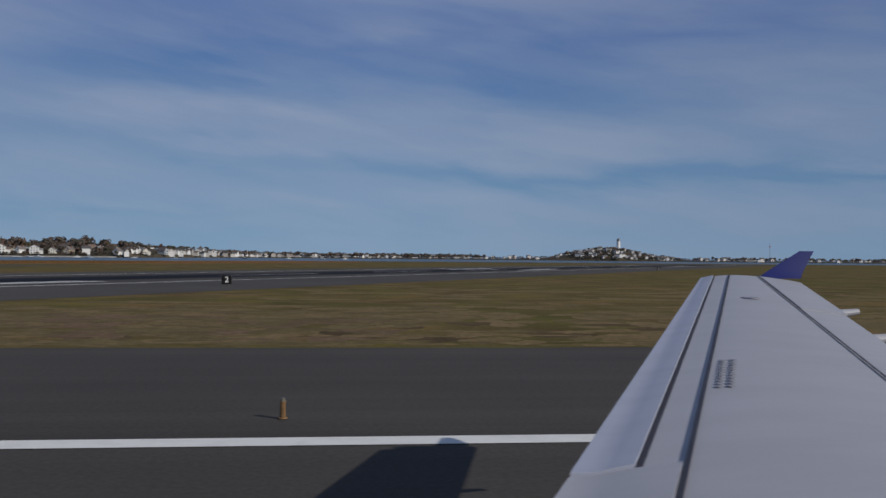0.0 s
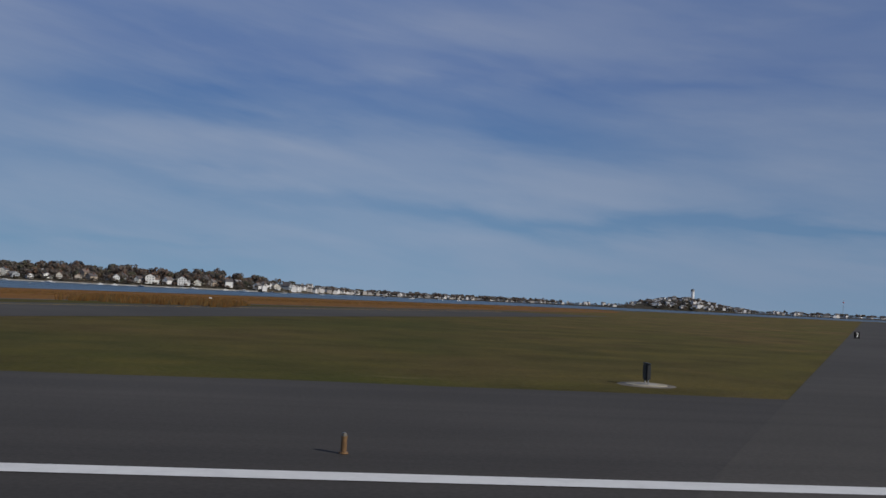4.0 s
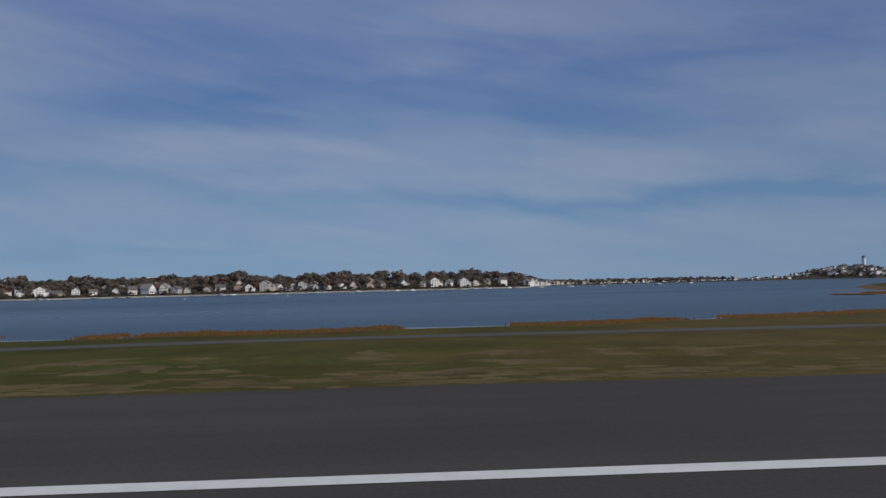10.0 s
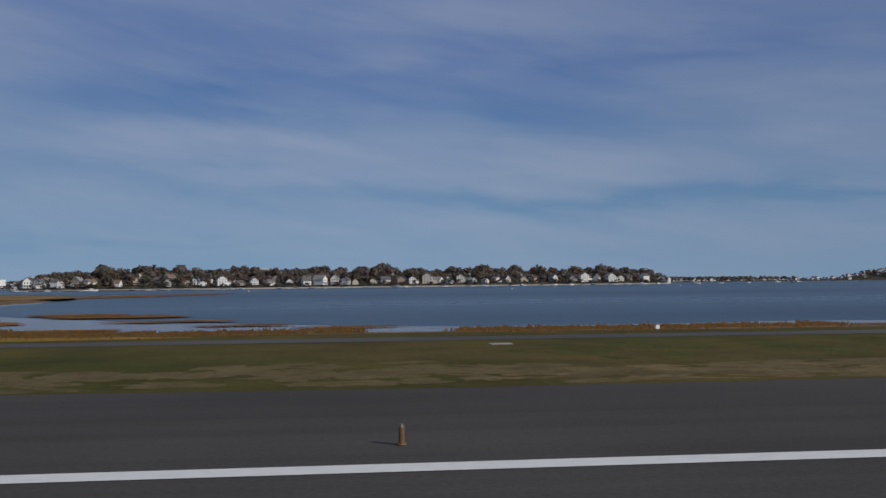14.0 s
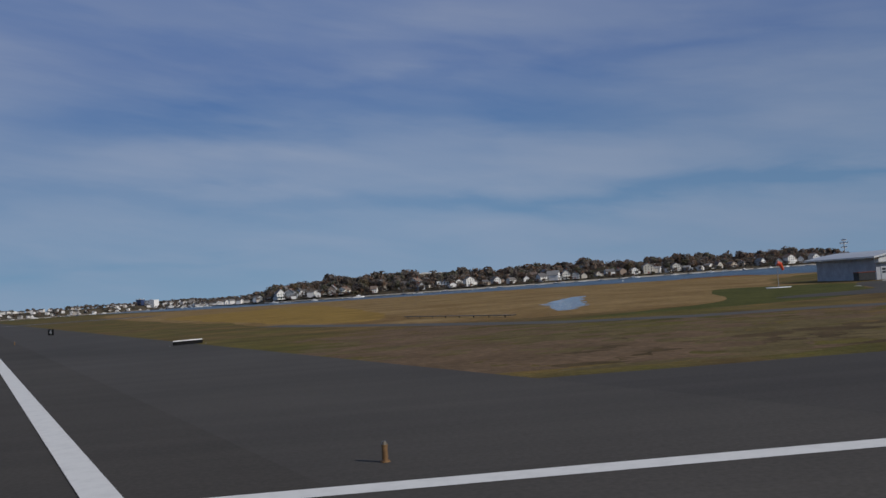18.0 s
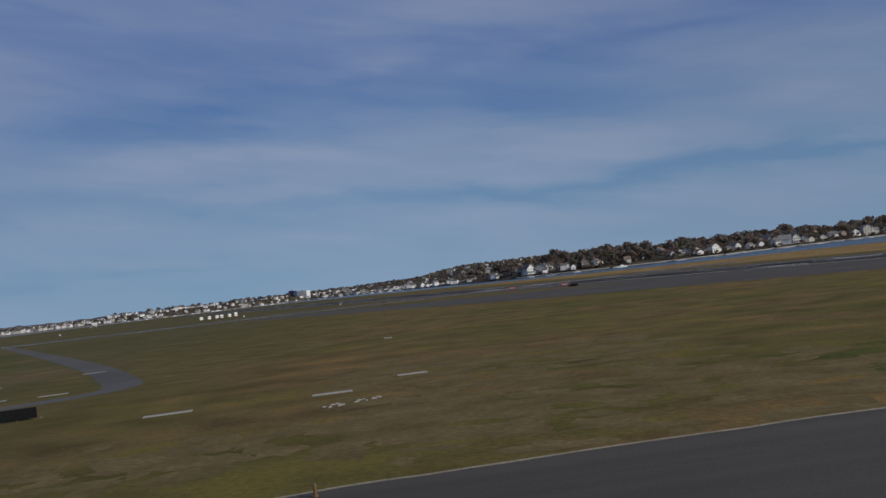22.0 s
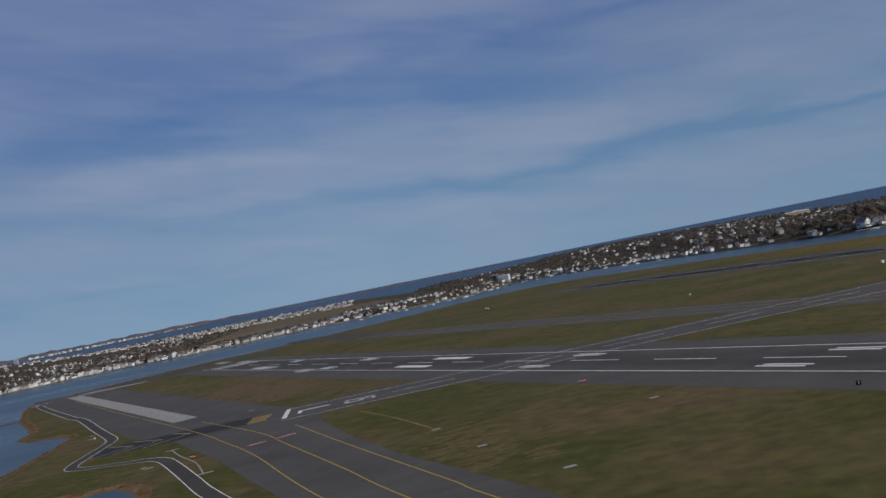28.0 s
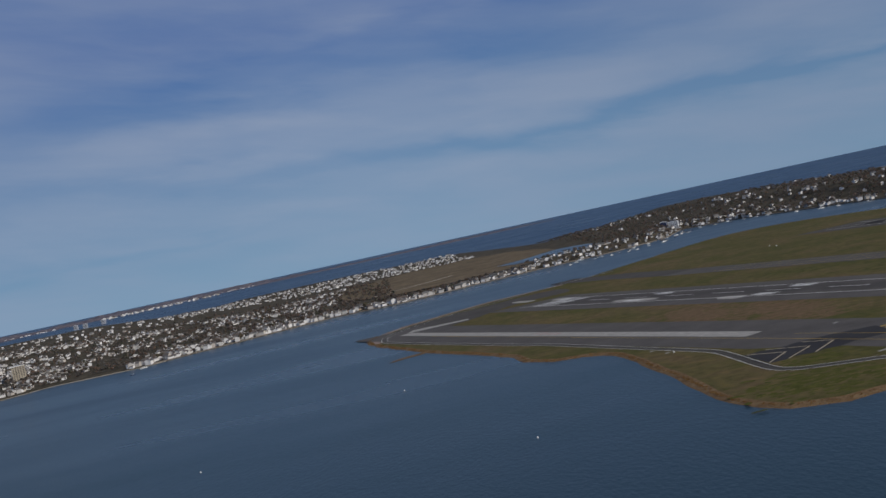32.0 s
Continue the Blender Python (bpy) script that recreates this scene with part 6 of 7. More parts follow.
part("body", box(-1.3, 1.3, -1.1, 1.1, 0.12, 1.9, 0.03), RUST, ob)
for i in range(8):
    part("rib", box(-1.2 + i * 0.33, -1.08 + i * 0.33, -1.15, -1.1, 0.2, 1.8), RUST, ob)
part("skid", box(-1.25, 1.25, -1, 1, 0, 0.12), DARK_METAL, ob)
ob.matrix_basis = at(-982, 152, 0, 0, 0.8)


def vehicle(name, label, paint, long=5.0, high=1.9):
    ob = thing(name, label, "vehicle")
    body = bmesh.new()
    prof = [(-long / 2, 0.45), (-long / 2, 1.0), (-long * 0.30, 1.08), (-long * 0.18, high), (long * 0.22, high), (long * 0.30, 1.1), (long / 2, 1.05), (long / 2, 0.45)]
    a = [body.verts.new((x, -0.92, z)) for x, z in prof]
    c = [body.verts.new((x, 0.92, z)) for x, z in prof]
    body.faces.new(a), body.faces.new(c[::-1])
    for i in range(len(prof)):
        body.faces.new((a[i], c[i], c[(i + 1) % 8], a[(i + 1) % 8]))
    bmesh.ops.recalc_face_normals(body, faces=body.faces[:])
    bmesh.ops.bevel(body, geom=body.edges[:], offset=0.06, segments=2, affect="EDGES")
    part("body", body, paint, ob)
    for x0, x1 in ((-long * 0.14, -0.05), (0.05, long * 0.2)):
        for y in (-0.95, 0.93):
            part("side_window", box(x0, x1, y, y + 0.02, 1.2, high - 0.15), PANE, ob)
    part("windscreen", rod((-long * 0.285, 0, 1.16), (-long * 0.195, 0, high - 0.1), 0.7, 0.66, 4), PANE, ob)
    for x in (-long * 0.31, long * 0.31):
        for y in (-0.86, 0.86):
            w = part("wheel", rod((x, y - 0.12, 0.38), (x, y + 0.12, 0.38), 0.38, 0.38, 16), TYRE, ob)
            part("rim", rod((x, y - 0.13, 0.38), (x, y + 0.13, 0.38), 0.21, 0.21, 12), TIN, w)
    for y in (-0.7, 0.7):
        part("headlight", box(-long / 2 - 0.02, -long / 2 + 0.03, y - 0.14, y + 0.14, 0.78, 0.92), LENS, ob)
    part("light_bar", box(-0.35, 0.1, -0.6, 0.6, high, high + 0.14, 0.03), SIGN_WHITE, ob)
    return ob


vehicle("fire_truck", "lime-yellow fire vehicle parked before the garage", LIME, 5.4, 2.1).matrix_basis = at(-1000.3, 162.6, 0.03, 62, 0.72)
vehicle("pickup", "dark pickup parked beside the tan bunker", DARK_METAL, 5.2, 1.85).matrix_basis = at(-993.3, 107, 0.03, 176, 0.8)
ob = thing("bunker", "tan concrete shelter with a dark doorway", "shelter")
part("wall", box(-0.15, 3.4, 0.0, 0.3, 0, 2.5, 0.03), BUNKER, ob), part("side_wall", box(3.1, 3.4, -2.6, 0.0, 0, 2.5, 0.03), BUNKER, ob)
# the shaded side has its shade put in as grey, the rest is tan
part("front_wall", box(0.2, 3.4, -2.9, -2.6, 0, 2.5, 0.03), BUNKER, ob), part("shade_wall", box(-0.15, 0.15, -2.6, 0, 0, 2.5, 0.03), BAY_DOOR, ob)
part("hatch", box(2.4, 3.0, -2.95, -2.9, 0.9, 1.6), DARK_METAL, ob), part("roof", box(-0.3, 3.6, -3.05, 0.45, 2.5, 2.66, 0.03), BUNKER, ob)
ob.matrix_basis = at(-992.2, 101.5, 0.0, 14)
for x, y, w, h, mat, label in ((-999.6, 104.0, 0.9, 1.75, DARK_METAL, "dark upright cabinet with a tan top unit"), (-995.6, 104.6, 2.0, 1.7, DARK_METAL, "dark green metal cabinet beside the bunker"), (-995.4, 103.2, 0.9, 0.75, BAY_DOOR, "low grey metal box beside the bunker")):
    ob = thing("utility_cabinet", label, "cabinet")
    part("body", box(-w / 2, w / 2, -0.5, 0.5, 0.08, h, 0.04), mat, ob), part("plinth", box(-w / 2 - 0.1, w / 2 + 0.1, -0.6, 0.6, 0, 0.08), CONCRETE, ob)
    part("door", box(-w / 2 + 0.08, w / 2 - 0.08, -0.54, -0.5, 0.2, h - 0.12, 0.01), mat, ob), part("top", box(-w / 2 - 0.05, w / 2 + 0.05, -0.55, 0.55, h, h + (0.55 if w == 0.9 and h > 1 else 0.06), 0.03), BUNKER if w == 0.9 else mat, ob)
    ob.matrix_basis = at(x, y, 0.0, 8)
ob = thing("lamp_box", "small red and white fixture on a tan pad", "lamp box")
part("pad", box(-1.7, 1.7, -0.7, 0.7, 0, 0.1, 0.02), material("earthy_pad", two_tone((0.13, 0.105, 0.08), (0.20, 0.165, 0.125), 1.0, 0.2, 0.4), 0.95), ob), part("housing", box(-0.3, 0.3, -0.25, 0.25, 0.1, 0.85, 0.04), DARK_METAL, ob), part("lamp", tube(0.2, 0.14, 0.85, 1.25, 12), RUST, ob), part("transformer", box(-1.4, -0.6, -0.3, 0.3, 0.1, 0.45, 0.04), SIGN_BLACK, ob)
ob.matrix_basis = at(-1036.6, 39.6, 0.04, 0, 0.72)

# antenna row, far across the field
for i, (x, y) in enumerate(((-1556, 600), (-1551, 602), (-1546, 603.5), (-1543, 605), (-1538, 607), (-1534, 609))):
    ob = thing("antenna_shelter", "white antenna unit standing in a row", "antenna", "localiser antenna row")
    part("body", box(-1.0, 1.0, -0.8, 0.8, 0.5, 2.6 + 0.5 * (i == 5), 0.06), SIGN_WHITE, ob)
    for dx in (-0.7, 0.7):
        part("leg", tube(0.09, 0.09, 0, 0.5, 8, dx), ORANGE, ob)
    part("band", box(-1.02, 1.02, -0.82, 0.82, 1.3, 1.6), ORANGE if i % 2 else TIN, ob)
    ob.matrix_basis = at(x, y, 0.0, 25)
ob = thing("mast", "thin straw-coloured lattice mast in the grass", "mast")
for a in range(3):
    x, y = 0.22 * math.cos(a * 2.1), 0.22 * math.sin(a * 2.1)
    part("leg", rod((x, y, 0), (x * 0.5, y * 0.5, 8.5), 0.045, 0.035, 6), AMBER, ob)
for i in range(9):
    part("brace", rod((0.22, 0, i * 0.9 + 0.3), (-0.11, 0.19, i * 0.9 + 1.0), 0.02, 0.02, 4), AMBER, ob)
part("base", box(-0.7, 0.7, -0.7, 0.7, 0, 0.15, 0.03), CONCRETE, ob)
ob.matrix_basis = at(-1430, 149, 0.0)

# reeds on the bank and tufts in the marsh
def reeds(n, pick, tall, name, label):
    verts, faces = [], []
    rn = random.Random(n)
    for _ in range(n):
        x, y, z = pick(rn)
        for _ in range(6):
            a, lean = rn.uniform(0, math.tau), rn.uniform(0.05, 0.4)
            h, w = tall * rn.uniform(0.5, 1.2), rn.uniform(0.05, 0.12)
            bx, by = x + rn.gauss(0, 0.35), y + rn.gauss(0, 0.35)
            tx, ty = bx + h * lean * math.cos(a), by + h * lean * math.sin(a)
            i = len(verts)
            verts += [(bx - w, by, z), (bx + w, by, z), (tx + w * 0.6, ty, z + h), (tx - w * 0.6, ty, z + h)]
            faces.append((i, i + 1, i + 2, i + 3))
    return tagged(raw(name, verts, faces, REED), label, "reeds", "", "stuff")


NEAR = [(x, y) for x, y in COASTLINE if -930 < x < -446 and 0 < y < 260]
MARSH_EDGE = [(x, y) for x, y in COASTLINE if -2345 < x < -2000 and 0 < y < 1120]


def shore_spot(line, spread):
    def pick(rn):
        i = rn.randrange(len(line) - 1)
        t = rn.random()
        x, y = line[i][0] * (1 - t) + line[i + 1][0] * t, line[i][1] * (1 - t) + line[i + 1][1] * t
        k = noise.noise(Vector((x / 17, y / 17, 6)))
        if k + 0.4 * noise.noise(Vector((x / 5, y / 5, 2))) < -0.12:
            return pick(rn)
        return x + rn.gauss(0, 0.8), y + rn.gauss(-1.0 if k > 0 else 2.5, spread), -0.25
    return pick


def marsh_spot(rn):
    while True:
        x, y = rn.uniform(-440, -120), rn.uniform(95, 560)
        if abs(y - np.interp(x, [-440, -390, -300, -120], [105, 160, 260, 500])) < 45:
            return x, y, 0.0


reeds(13000, shore_spot(NEAR, 2.4), 0.34, "reeds", "rust and straw reeds fringing the harbour bank")
reeds(1500, shore_spot(MARSH_EDGE, 2.5), 0.6, "reeds", "brown reeds along the point's shoreline")
reeds(5000, marsh_spot, 0.16, "reeds", "orange cord grass tufts in the marsh")
reeds(500, lambda rn: (rn.uniform(-262, -226), rn.uniform(186, 232), 0.0), 1.2, "reeds", "tall dark brown reed thicket by the road")

# concrete apron before the fire station
sheet("apron", curve_through([(-1015, 150), (-1008, 166), (-998, 167), (-984, 166), (-965, 172), (-962, 160), (-985, 152), (-1000, 148)], 6, True), 0.028, CONCRETE, "pale concrete apron before the garage")

# ---- boats, piers and landmarks of the far shore ----
HULL = material("white_gelcoat", plain((0.76, 0.76, 0.75), 0.05, 1.0), 0.3, 0, 0.5)
BLUE_HULL = material("navy_hull", plain((0.03, 0.05, 0.12), 0.1, 1.0), 0.3, 0, 0.5)
TIMBER = material("weathered_timber", two_tone((0.13, 0.11, 0.09), (0.24, 0.21, 0.18), 1.2, 0.15), 0.9)


def boat(k, label, long, sail):
    ob = thing("sailing_boat" if sail else "motor_boat", label, "boat", "moored boats")
    b = bmesh.new()
    rings = []
    for t in np.linspace(0, 1, 7):
        w = long * 0.15 * (1 - t ** 3) + 0.04
        x = (t - 0.5) * long
        rings.append([b.verts.new((x, y, z)) for y, z in ((-w, 0.9 + 0.35 * t), (-w * 0.7, -0.1), (0, -0.35), (w * 0.7, -0.1), (w, 0.9 + 0.35 * t))])
    for r, q in zip(rings, rings[1:]):
        for i in range(4):
            b.faces.new((r[i], r[i + 1], q[i + 1], q[i]))
        b.faces.new((r[4], r[0], q[0], q[4]))
    b.faces.new(rings[0])
    part("hull", b, BLUE_HULL if k == 2 else HULL, ob)
    part("cabin", box(-long * 0.15, long * 0.16, -long * 0.09, long * 0.09, 0.95, 1.7 if sail else 2.3, 0.12), HULL, ob)
    part("cabin_window", box(-long * 0.12, long * 0.165, -long * 0.093, long * 0.093, 1.25, 1.5), PANE, ob)
    if sail:
        part("mast", rod((long * 0.06, 0, 0.9), (long * 0.06, 0, long * 1.25), 0.09, 0.05, 8), TIN, ob)
        part("boom", rod((long * 0.06, 0, 2.1), (-long * 0.36, 0, 2.0), 0.14, 0.10, 8), HULL, ob)
    else:
        part("rail", rod((long * 0.1, 0, 1.6), (long * 0.45, 0, 1.75), 0.04, 0.04, 6), TIN, ob)
        part("windscreen", box(long * 0.16, long * 0.19, -long * 0.08, long * 0.08, 1.5, 2.15), PANE, ob)
    return ob


BOATS = [boat(0, "white motor boat moored off the far shore", 8.5, False), boat(1, "white sailing boat at its mooring with sails down", 9.5, True), boat(2, "navy-hulled sailing boat near the piers", 8.5, True),
         boat(3, "larger white cabin cruiser beside a pier", 12.0, False)]
rb = random.Random(21)
spots = [(-523, 1178), (-640, 1120), (-600, 1150), (-770, 1110), (-880, 1085), (-420, 1180), (-350, 1160), (-300, 1190), (-250, 1210), (-160, 1250), (-110, 1400), (-60, 1460), (-20, 1500), (-1030, 1010), (-960, 1035)]
spots += [(x, float(front(x)) - rb.uniform(12, 45)) for x in np.linspace(-330, -1240, 18)] + [(x, float(front(x)) - rb.uniform(8, 90)) for x in np.linspace(-1400, -1960, 34)] + [(-2677, 1292), (-2684, 1379), (-1375, 1560)]
for i, (x, y) in enumerate(spots):
    k = i if i < 4 else rb.choice([0, 0, 1, 2, 3])
    m = at(x, y, SEA + 0.1, rb.uniform(-30, 30) + (180 if rb.random() < 0.5 else 0), rb.uniform(0.8, 1.15))
    if i < 4:
        BOATS[k].matrix_basis = m
    else:
        copy_thing(BOATS[k], m)

ob = thing("buoy", "small white mooring buoy on the water", "buoy", "mooring buoys")
part("float", tube(0.55, 0.45, -0.4, 0.55, 14), HULL, ob), part("cap", tube(0.45, 0.15, 0.55, 0.8, 14), HULL, ob)
by = [(-811, 1100), (-1036, 1000), (-640, 760), (-700, 640), (-500, 820), (-905, 700), (-2292, 638), (-2233, 419), (-2245, 300), (-2300, 200), (-2420, 520), (-1150, 980)]
for i, (x, y) in enumerate(by):
    if i == 0:
        ob.matrix_basis = at(x, y, SEA)
    else:
        copy_thing(ob, at(x, y, SEA, 0, 1.0))


def pier(x, y, long, rz, label):
    ob = thing("pier", label, "pier", "piers of the far shore")
    part("deck", box(-1.2, 1.2, -long, 3, 2.0, 2.2), TIMBER, ob)
    for i in range(int(long / 5) + 1):
        for sx in (-1.0, 1.0):
            part("pile", tube(0.16, 0.16, -1.2, 2.6, 7, sx, -i * 5), TIMBER, ob)
    part("float", box(-6, 6, -long - 3, -long, 0.15, 0.6, 0.05), HULL, ob, "pale floating dock")
    ob.matrix_basis = at(x, y, SEA, rz)


for x, l in ((-372, 26), (-455, 22), (-498, 30), (-560, 18), (-606, 26), (-668, 24), (-705, 30), (-776, 20), (-842, 24), (-900, 30), (-985, 20), (-1060, 26), (-1140, 22), (-1215, 24), (-1560, 60), (-1640, 70), (-1720, 60), (-1800, 50), (-1880, 45)):
    pier(x, float(front(x)) - 2, l, rb.uniform(-8, 8), "weathered timber pier with a pale floating dock")


def shore_wall(x0, x1, mat, label):
    line = [(x, float(front(x)) + 5 * noise.noise(Vector((x / 60, 3, 1))) - 1.5) for x in np.arange(x0, x1, -13.0)]
    v, f = [], []
    for i, (x, y) in enumerate(line):
        v += [(x, y, -2.2), (x, y, 0.35 + 0.3 * noise.noise(Vector((x / 9, 1, 1)))), (x, y + 2.6, 0.9)]
        if i:
            a = (i - 1) * 3
            f += [(a, a + 3, a + 4, a + 1), (a + 1, a + 4, a + 5, a + 2)]
    return tagged(raw("sea_wall", v, f, mat), label, "sea wall", "", "structure")


shore_wall(-345, -1260, CONCRETE, "pale stone sea wall along the far shore")
shore_wall(-1300, -2690, TIMBER, "dark timber and stone shoreline edge")
bm = ribbon([(x, float(front(x)) - 4) for x in np.arange(-2660, -4300, -30.0)], 26, SEA + 0.35)
tagged(part("beach", bm, SAND), "narrow pale sand beach beneath the houses", "beach", "", "structure")

# water tower on the distant hill
ob = thing("water_tower", "white cylindrical water tower with a dark cap on the hill", "tower")
z0 = float(rise(690, 2200))
part("shaft", tube(3.9, 3.6, 0, 20, 24), HULL, ob), part("gallery", tube(4.2, 4.2, 20, 20.6, 24), TIN, ob), part("cap", tube(3.7, 3.7, 20.6, 23.5, 24), TIN, ob), part("roof", tube(3.7, 0.5, 23.5, 25.2, 24), DARK_METAL, ob)
ob.matrix_basis = at(690, 2200, z0 - 1, 0, 1.3)
# lattice masts behind the point
for x, y, h in ((1085, 2150, 48),):
    ob = thing("mast", "thin lattice mast with small round antennas", "mast")
    for a in range(3):
        part("leg", rod((1.2 * math.cos(a * 2.1), 1.2 * math.sin(a * 2.1), 0), (0.5 * math.cos(a * 2.1), 0.5 * math.sin(a * 2.1), h), 0.16, 0.12, 5), TIN, ob)
    for i in range(int(h / 4)):
        part("brace", rod((1.0, 0, i * 4), (-0.5, 0.9, i * 4 + 3), 0.07, 0.07, 4), TIN, ob)
    part("antenna", tube(2.2, 2.2, h * 0.8, h * 0.83, 12), SIGN_RED, ob)
    ob.matrix_basis = at(x, y, max(float(rise(x, y)), 0))

def block(name, label, x, y, w, d, floors, rz, wall, group=""):
    """A plain block with a window for each bay and floor."""
    ob = thing(name, label, "building", group)
    h = floors * 3.0 + 0.8
    part("wall", box(-w / 2, w / 2, -d / 2, d / 2, 0, h), wall, ob)
    part("parapet", box(-w / 2 - 0.2, w / 2 + 0.2, -d / 2 - 0.2, d / 2 + 0.2, h, h + 0.6, 0.05), TRIM, ob)
    win, n = None, max(2, int(w / 4))
    for fl in range(floors):
        for i in range(n):
            p = Matrix.Translation((((i + 0.5) / n - 0.5) * w * 0.94 * S, (-d / 2 - 0.02) * S, (1.0 + fl * 3) * S))
            if win is None:
                win = part("window", box(-1.0, 1.0, -0.06, 0.04, 0, 1.6), PANE, ob)
                win.matrix_basis = p
            else:
                share(win, "window", ob, p)
    part("roof_plant", box(-w * 0.15, w * 0.1, -d * 0.15, d * 0.15, h, h + 2.2, 0.1), METAL_WALL, ob)
    ob.matrix_basis = at(x, y, float(rise(x, y)) - 0.2, rz)


block("apartment_block", "white waterfront apartment block with dark glass bays", -1606, 1925, 26, 16, 5, -25, HULL)
block("apartment_block", "dark blue-grey glazed block beside the white one", -1629, 1921, 14, 12, 4, -25, BLUE_HULL)
block("apartment_block", "long pale two-storey block on the hill", -1010, 1700, 60, 16, 3, 10, SAND)
block("apartment_block", "tall cream apartment tower above the beach houses", -2980, 1640, 22, 18, 9, 20, SAND)
for x, y in ((-4050, 5200), (-4140, 5300), (-3960, 5250)):
    block("apartment_block", "distant pale apartment tower on the horizon", x, y, 22, 20, 9, 0, BAY_DOOR, "far towers")
for x, y, w in ((-1160, 1150, 30), (-1020, 1120, 24)):
    block("shore_block", "low white flat-roofed house above the sea wall", x, y, w, 12, 2, 4, HULL)

# marsh and lagoon behind the low strip
sheet("ground_brown_marsh", curve_through([(-1880, 1850), (-2080, 1770), (-2240, 1740), (-2330, 1830), (-2400, 2050), (-2400, 2500), (-2150, 2800), (-1900, 2700), (-1820, 2200)], 60, True, 14, 8), 4.2, BROWN_MARSH, "flat brown tidal marsh behind the shore houses")
tagged(part("sand_track", ribbon(curve_through([(-2322, 1822), (-2290, 1862), (-2265, 1895), (-2207, 1932), (-2120, 2020)], 20), 13, 4.32), SAND), "pale sandy track along the marsh", "track", "", "structure")
sheet("water_lagoon", curve_through([(-1770, 1960), (-1880, 1900), (-1990, 1890), (-2020, 1960), (-1930, 2040), (-1830, 2160), (-1770, 2080)], 40, True, 12, 3), 4.6, WATER, "still lagoon behind the marina")


# far coasts and islands along the horizon
# distance haze is put into the land's colour as blue-grey
FAR_LAND = material("hazy_wooded_coast", two_tone((0.085, 0.083, 0.110), (0.165, 0.145, 0.155), 70.0, 14.0, 0.5), 0.95, 0, 0.05)


def ridge(x0, x1, y0, y1, high, seed, label):
    n = 260
    v, f = [], []
    for i in range(n + 1):
        t = i / n
        x, y = x0 + (x1 - x0) * t, y0 + (y1 - y0) * t
        e = min(1.0, 6 * t, 6 * (1 - t))
        h = high * e * (0.55 + 0.6 * abs(noise.noise(Vector((t * 9, seed, 0)))) + 0.22 * noise.noise(Vector((t * 40, seed, 1))) + 0.2 * noise.noise(Vector((t * 130, seed, 2))))
        v += [(x, y - 120, -3), (x, y - 60, -0.5 + h * 0.35), (x, y + 60, h), (x, y + 400, -3)]
        if i:
            a = (i - 1) * 4
            f += [(a + k, a + k + 4, a + k + 5, a + k + 1) for k in range(3)]
    return tagged(raw("backdrop_coast", v, f, FAR_LAND), label, "coast", "", "structure")


ridge(-7600, -2500, 6800, 8000, 42, 1.3, "blue-grey wooded coast on the horizon")
ridge(-3400, -400, 7600, 8600, 20, 4.1, "low blue-grey spit on the horizon")
ridge(-9000, -5200, 5600, 7000, 58, 7.7, "dark far hills beyond the bay")
for x0, x1, y0, y1, n_, seed in ((-7400, -3300, 6820, 7800, 190, 3), (-8800, -5300, 5650, 6950, 150, 5)):
    rf, v, f = random.Random(seed), [], []
    for i in range(n_):
        t = rf.random()
        x, y = x0 + (x1 - x0) * t, y0 + (y1 - y0) * t - rf.uniform(60, 125)
        if noise.noise(Vector((x / 420, seed, 0))) < -0.1:
            continue
        w, h, k = rf.uniform(3, 8), rf.uniform(3, 6.5), len(v)
        v += [(x + a * w, y + b * 8, z) for z in (-3, h) for a, b in ((-1, -1), (1, -1), (1, 1), (-1, 1))] + [(x - w, y, h * 1.35), (x + w, y, h * 1.35)]
        f += [tuple(k + q for q in face) for face in ((0, 1, 5, 4), (1, 2, 6, 9, 5), (2, 3, 7, 6), (3, 0, 4, 8, 7), (4, 5, 9, 8), (6, 7, 8, 9))]
    tagged(raw("distant_buildings", v, f, FAR_WALL), "tiny pale buildings along the distant coast", "houses", "", "stuff")
ridge(1400, 5200, 2700, 3300, 16, 9.2, "low wooded island beyond the point")
far_town([(-4400 + 12 * i + rnd.uniform(-40, 40), 6650 + 3.2 * i * 0.9 + rnd.uniform(-10, 30), rnd.uniform(0.9, 1.9)) for i in range(70)], "distant_houses", "tiny pale buildings on the far coast")

# ---- the airliner's wing, as it stands over the runway at the start of the take-off run ----
def sleek(c, var):
    """Even paint with faint streaks of grime along the airflow."""
    def build(nt, b):
        n = fleck(nt, vec(nt, 0.5, 2.0, 1.0), 0.9, 5.0)
        col(nt, b, ramp(nt, n, [(0.35, tuple(k * (1 - var) for k in c)), (0.6, c)]))
    return build


WING_PAINT = material("pale_grey_wing_paint", sleek((0.36, 0.36, 0.39), 0.07), 0.45, 0, 0.4)
SLAT_PAINT = material("bare_slat_metal", sleek((0.36, 0.38, 0.46), 0.08), 0.45, 0.0)
SEAM = material("dark_seam", plain((0.035, 0.035, 0.05), 0.2, 0.3), 0.6)
TIP_BLUE = material("deep_blue_tip_paint", sleek((0.013, 0.020, 0.125), 0.1), 0.65, 0, 0.2)
STENCIL = material("grey_stencil", plain((0.26, 0.26, 0.30), 0.1, 0.2), 0.6)


def lead(y):
    return 1.09 + 0.475 * (y - 4.1)


def trail(y):
    return 8.65 - 0.366 * (16.0 - y) if y > 7 else 5.36 - 0.04 * (7 - y)


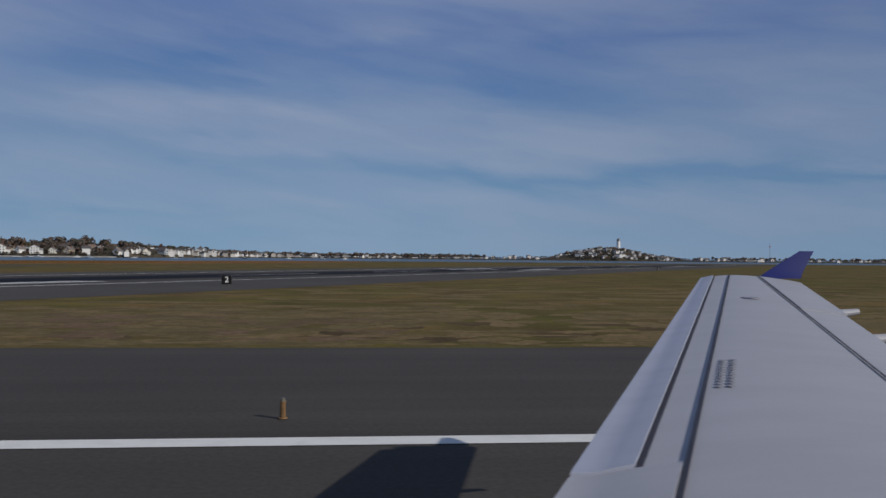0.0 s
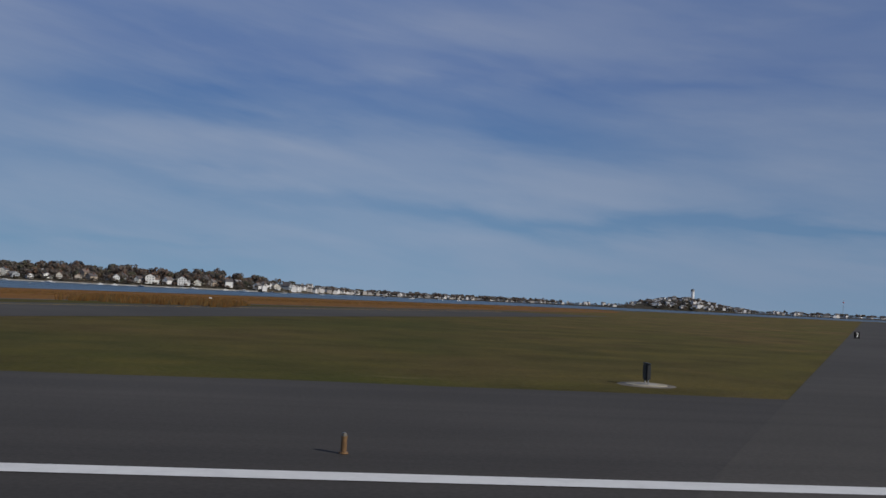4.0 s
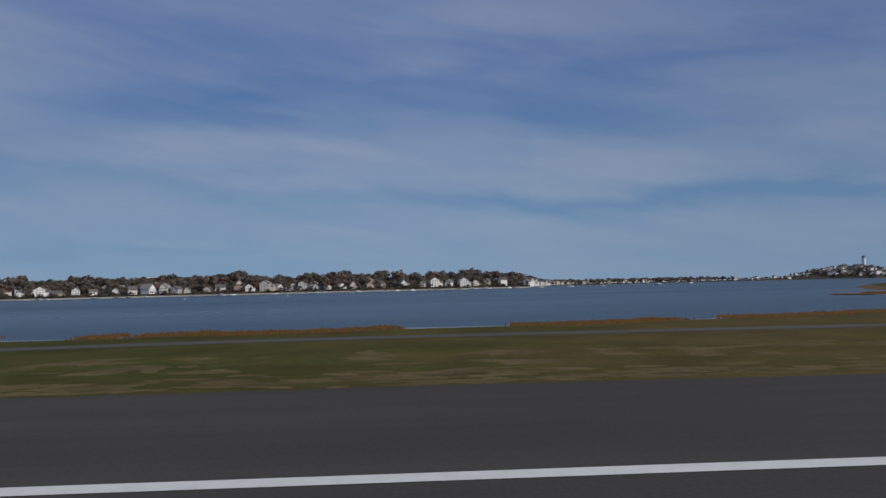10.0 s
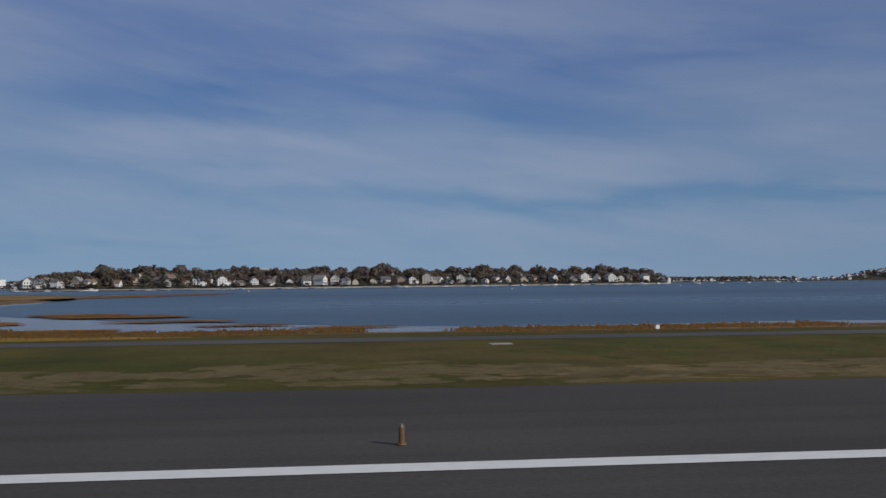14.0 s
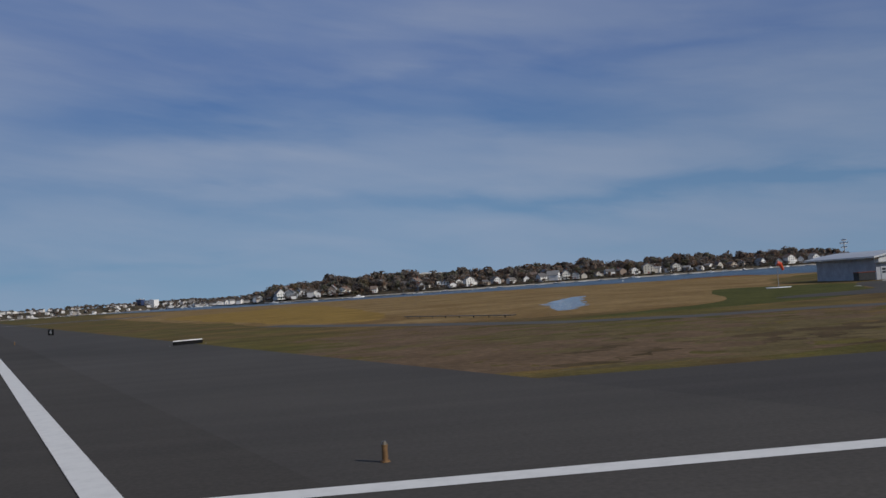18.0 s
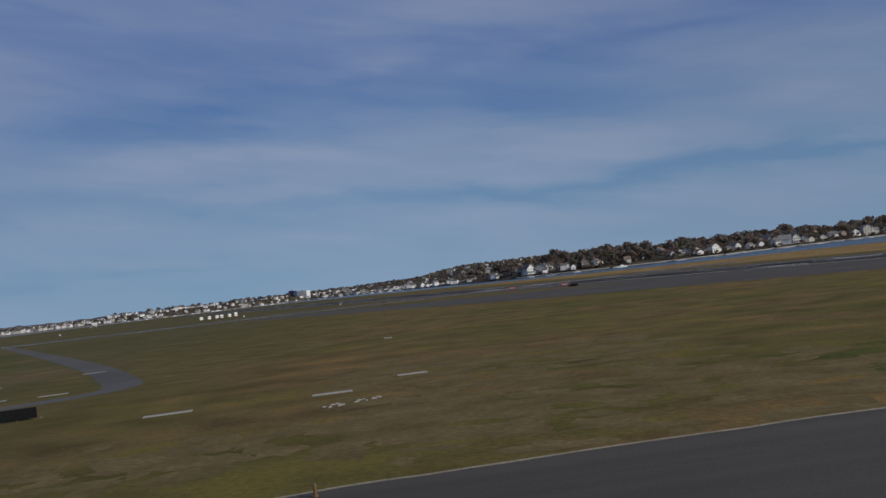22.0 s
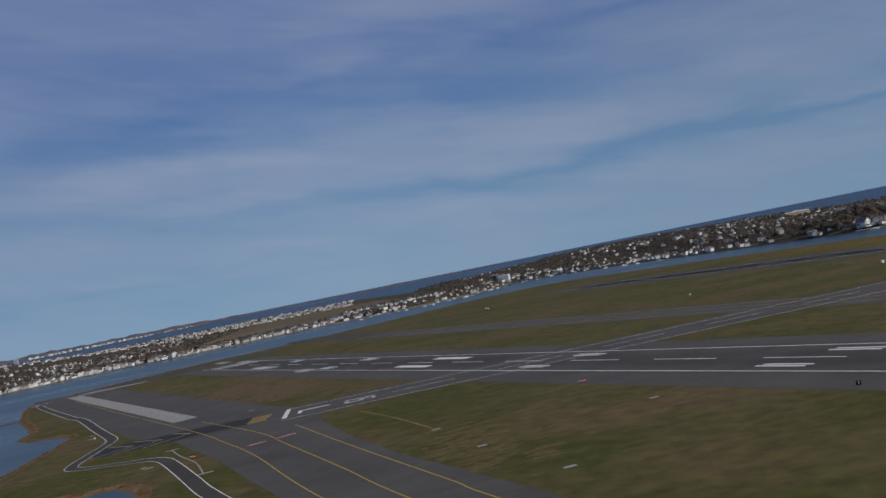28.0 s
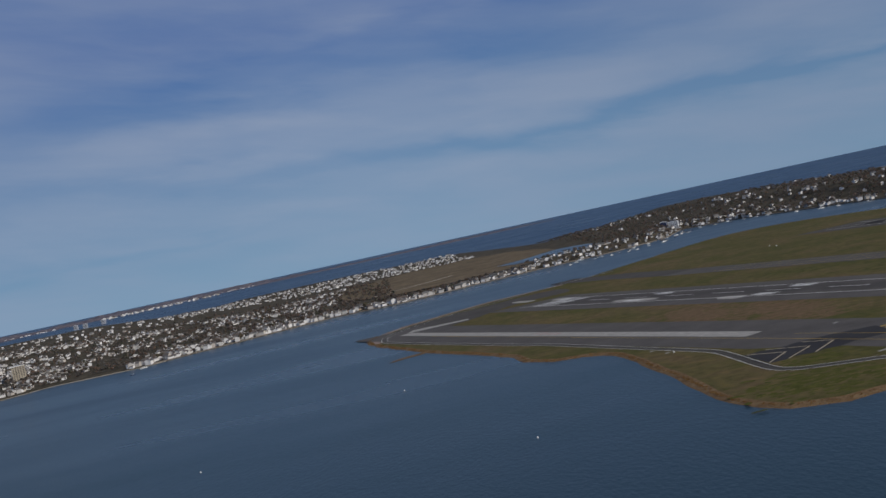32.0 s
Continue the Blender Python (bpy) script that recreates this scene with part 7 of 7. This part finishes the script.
def skin(y, x):
    """Height of the wing's upper surface."""
    c = min(max((x - lead(y)) / (trail(y) - lead(y)), 0.0), 1.0)
    chord = trail(y) - lead(y)
    camber = chord * (0.052 * c ** 0.8 * (1 - c) * 1.6 - 0.045 * c * c) - 0.04 * (1 - c) ** 8
    return 2.97 + 0.081 * y + camber - 0.02


def wing_sheet(y0, y1, a, b, thick, ny=26, nx=9, lift=0.0):
    """A panel of the wing between two lines along the span, given as functions of y."""
    bm = bmesh.new()
    top, low = [], []
    for i in range(ny + 1):
        y = y0 + (y1 - y0) * i / ny
        xa, xb = a(y), b(y)
        top.append([bm.verts.new((xa + (xb - xa) * j / nx, y, skin(y, xa + (xb - xa) * j / nx) + lift)) for j in range(nx + 1)])
        low.append([bm.verts.new((xa + (xb - xa) * j / nx, y, skin(y, xa + (xb - xa) * j / nx) + lift - thick * (0.25 + 3 * (j / nx) * (1 - j / nx)))) for j in range(nx + 1)])
    for i in range(ny):
        for j in range(nx):
            bm.faces.new((top[i][j], top[i][j + 1], top[i + 1][j + 1], top[i + 1][j]))
            bm.faces.new((low[i][j], low[i + 1][j], low[i + 1][j + 1], low[i][j + 1]))
        for j in (0, nx):
            bm.faces.new((top[i][j], top[i + 1][j], low[i + 1][j], low[i][j]))
    for i in (0, ny):
        for j in range(nx):
            bm.faces.new((top[i][j], low[i][j], low[i][j + 1], top[i][j + 1]))
    bmesh.ops.recalc_face_normals(bm, faces=bm.faces[:])
    for f in bm.faces:
        f.smooth = abs(f.normal.z) > 0.4
    return bm


def hinge(y):
    return lead(y) + 1.10 + (16 - y) * 0.126


wing = thing("airliner_wing", "pale grey swept airliner wing with a deep blue upturned tip", "wing")
part("main_panel", wing_sheet(1.7, 16.0, lambda y: lead(y) + 0.24, trail, 0.42, lift=-0.012), WING_PAINT, wing)
part("slat", wing_sheet(4.75, 15.7, lambda y: lead(y) - 0.03 - 0.012 * (16 - y), lambda y: lead(y) + 0.215, 0.10, nx=5, lift=0.035), SLAT_PAINT, wing, "bare metal leading-edge slat")
part("root_fairing", wing_sheet(1.7, 4.72, lambda y: lead(y) - 0.165 - 0.03 * (4.72 - y), lambda y: lead(y) + 0.505, 0.25, nx=5, lift=0.02), WING_PAINT, wing)
part("slat_gap", wing_sheet(4.75, 15.7, lambda y: lead(y) + 0.205, lambda y: lead(y) + 0.262 - 0.001 * y, 0.02, nx=2, lift=-0.006), SEAM, wing, "dark gap behind the slat")
part("spar_seam", wing_sheet(1.7, 15.9, lambda y: lead(y) + 0.515, lambda y: lead(y) + 0.552, 0.01, nx=2, lift=0.006), SEAM, wing, "dark sealed seam along the span")
part("hinge_seam", wing_sheet(5.0, 15.9, hinge, lambda y: hinge(y) + 0.03, 0.01, nx=2, lift=0.006), SEAM, wing, "thin dark hinge line")
part("aileron", wing_sheet(11.6, 15.7, lambda y: hinge(y) + 0.05, lambda y: trail(y) + 0.03, 0.06, nx=4, lift=0.006), WING_PAINT, wing)
for y in (8.2, 10.4, 12.6):
    x = trail(y)
    b = rod((x - 1.3, y, skin(y, x) - 0.30), (x + 0.45, y + 0.02, skin(y, x) - 0.10), 0.16, 0.05, 12)
    part("flap_fairing", b, WING_PAINT, wing)
# upturned tip: a swept blade that thins towards its top
b = bmesh.new()
rows = []
for t in np.linspace(0, 1, 7):
    xa, xb = 7.85 + 1.02 * t, 8.75 + 0.42 * t
    y, z = 16.0 + 0.28 * t ** 0.7, skin(16.0, 8.2) - 0.02 + 0.55 * t
    rows.append([b.verts.new((xa, y, z)), b.verts.new(((xa + xb) / 2, y - 0.05 * (1 - t), z)), b.verts.new((xb, y, z)), b.verts.new(((xa + xb) / 2, y + 0.05, z))])
for r, q in zip(rows, rows[1:]):
    for i in range(4):
        b.faces.new((r[i], r[(i + 1) % 4], q[(i + 1) % 4], q[i]))
b.faces.new(rows[0][::-1]), b.faces.new(rows[-1])
part("wing_tip", b, TIP_BLUE, wing, "deep blue upturned tip")
for i in range(2):
    for k in range(11):
        y = 6.6 + k * 0.105
        x = lead(y) + 0.64 + i * 0.10
        part("stencil_bar", box(x, x + 0.055, y, y + 0.06, skin(y, x) + 0.001, skin(y, x) + 0.004), STENCIL, wing)
part("fuel_cap", tube(0.14, 0.14, skin(12.4, lead(12.4) + 0.95) - 0.02, skin(12.4, lead(12.4) + 0.95) + 0.004, 14, lead(12.4) + 0.95, 12.4), STENCIL, wing)
for o in wing.children:
    o.data.set_sharp_from_angle(angle=0.5)
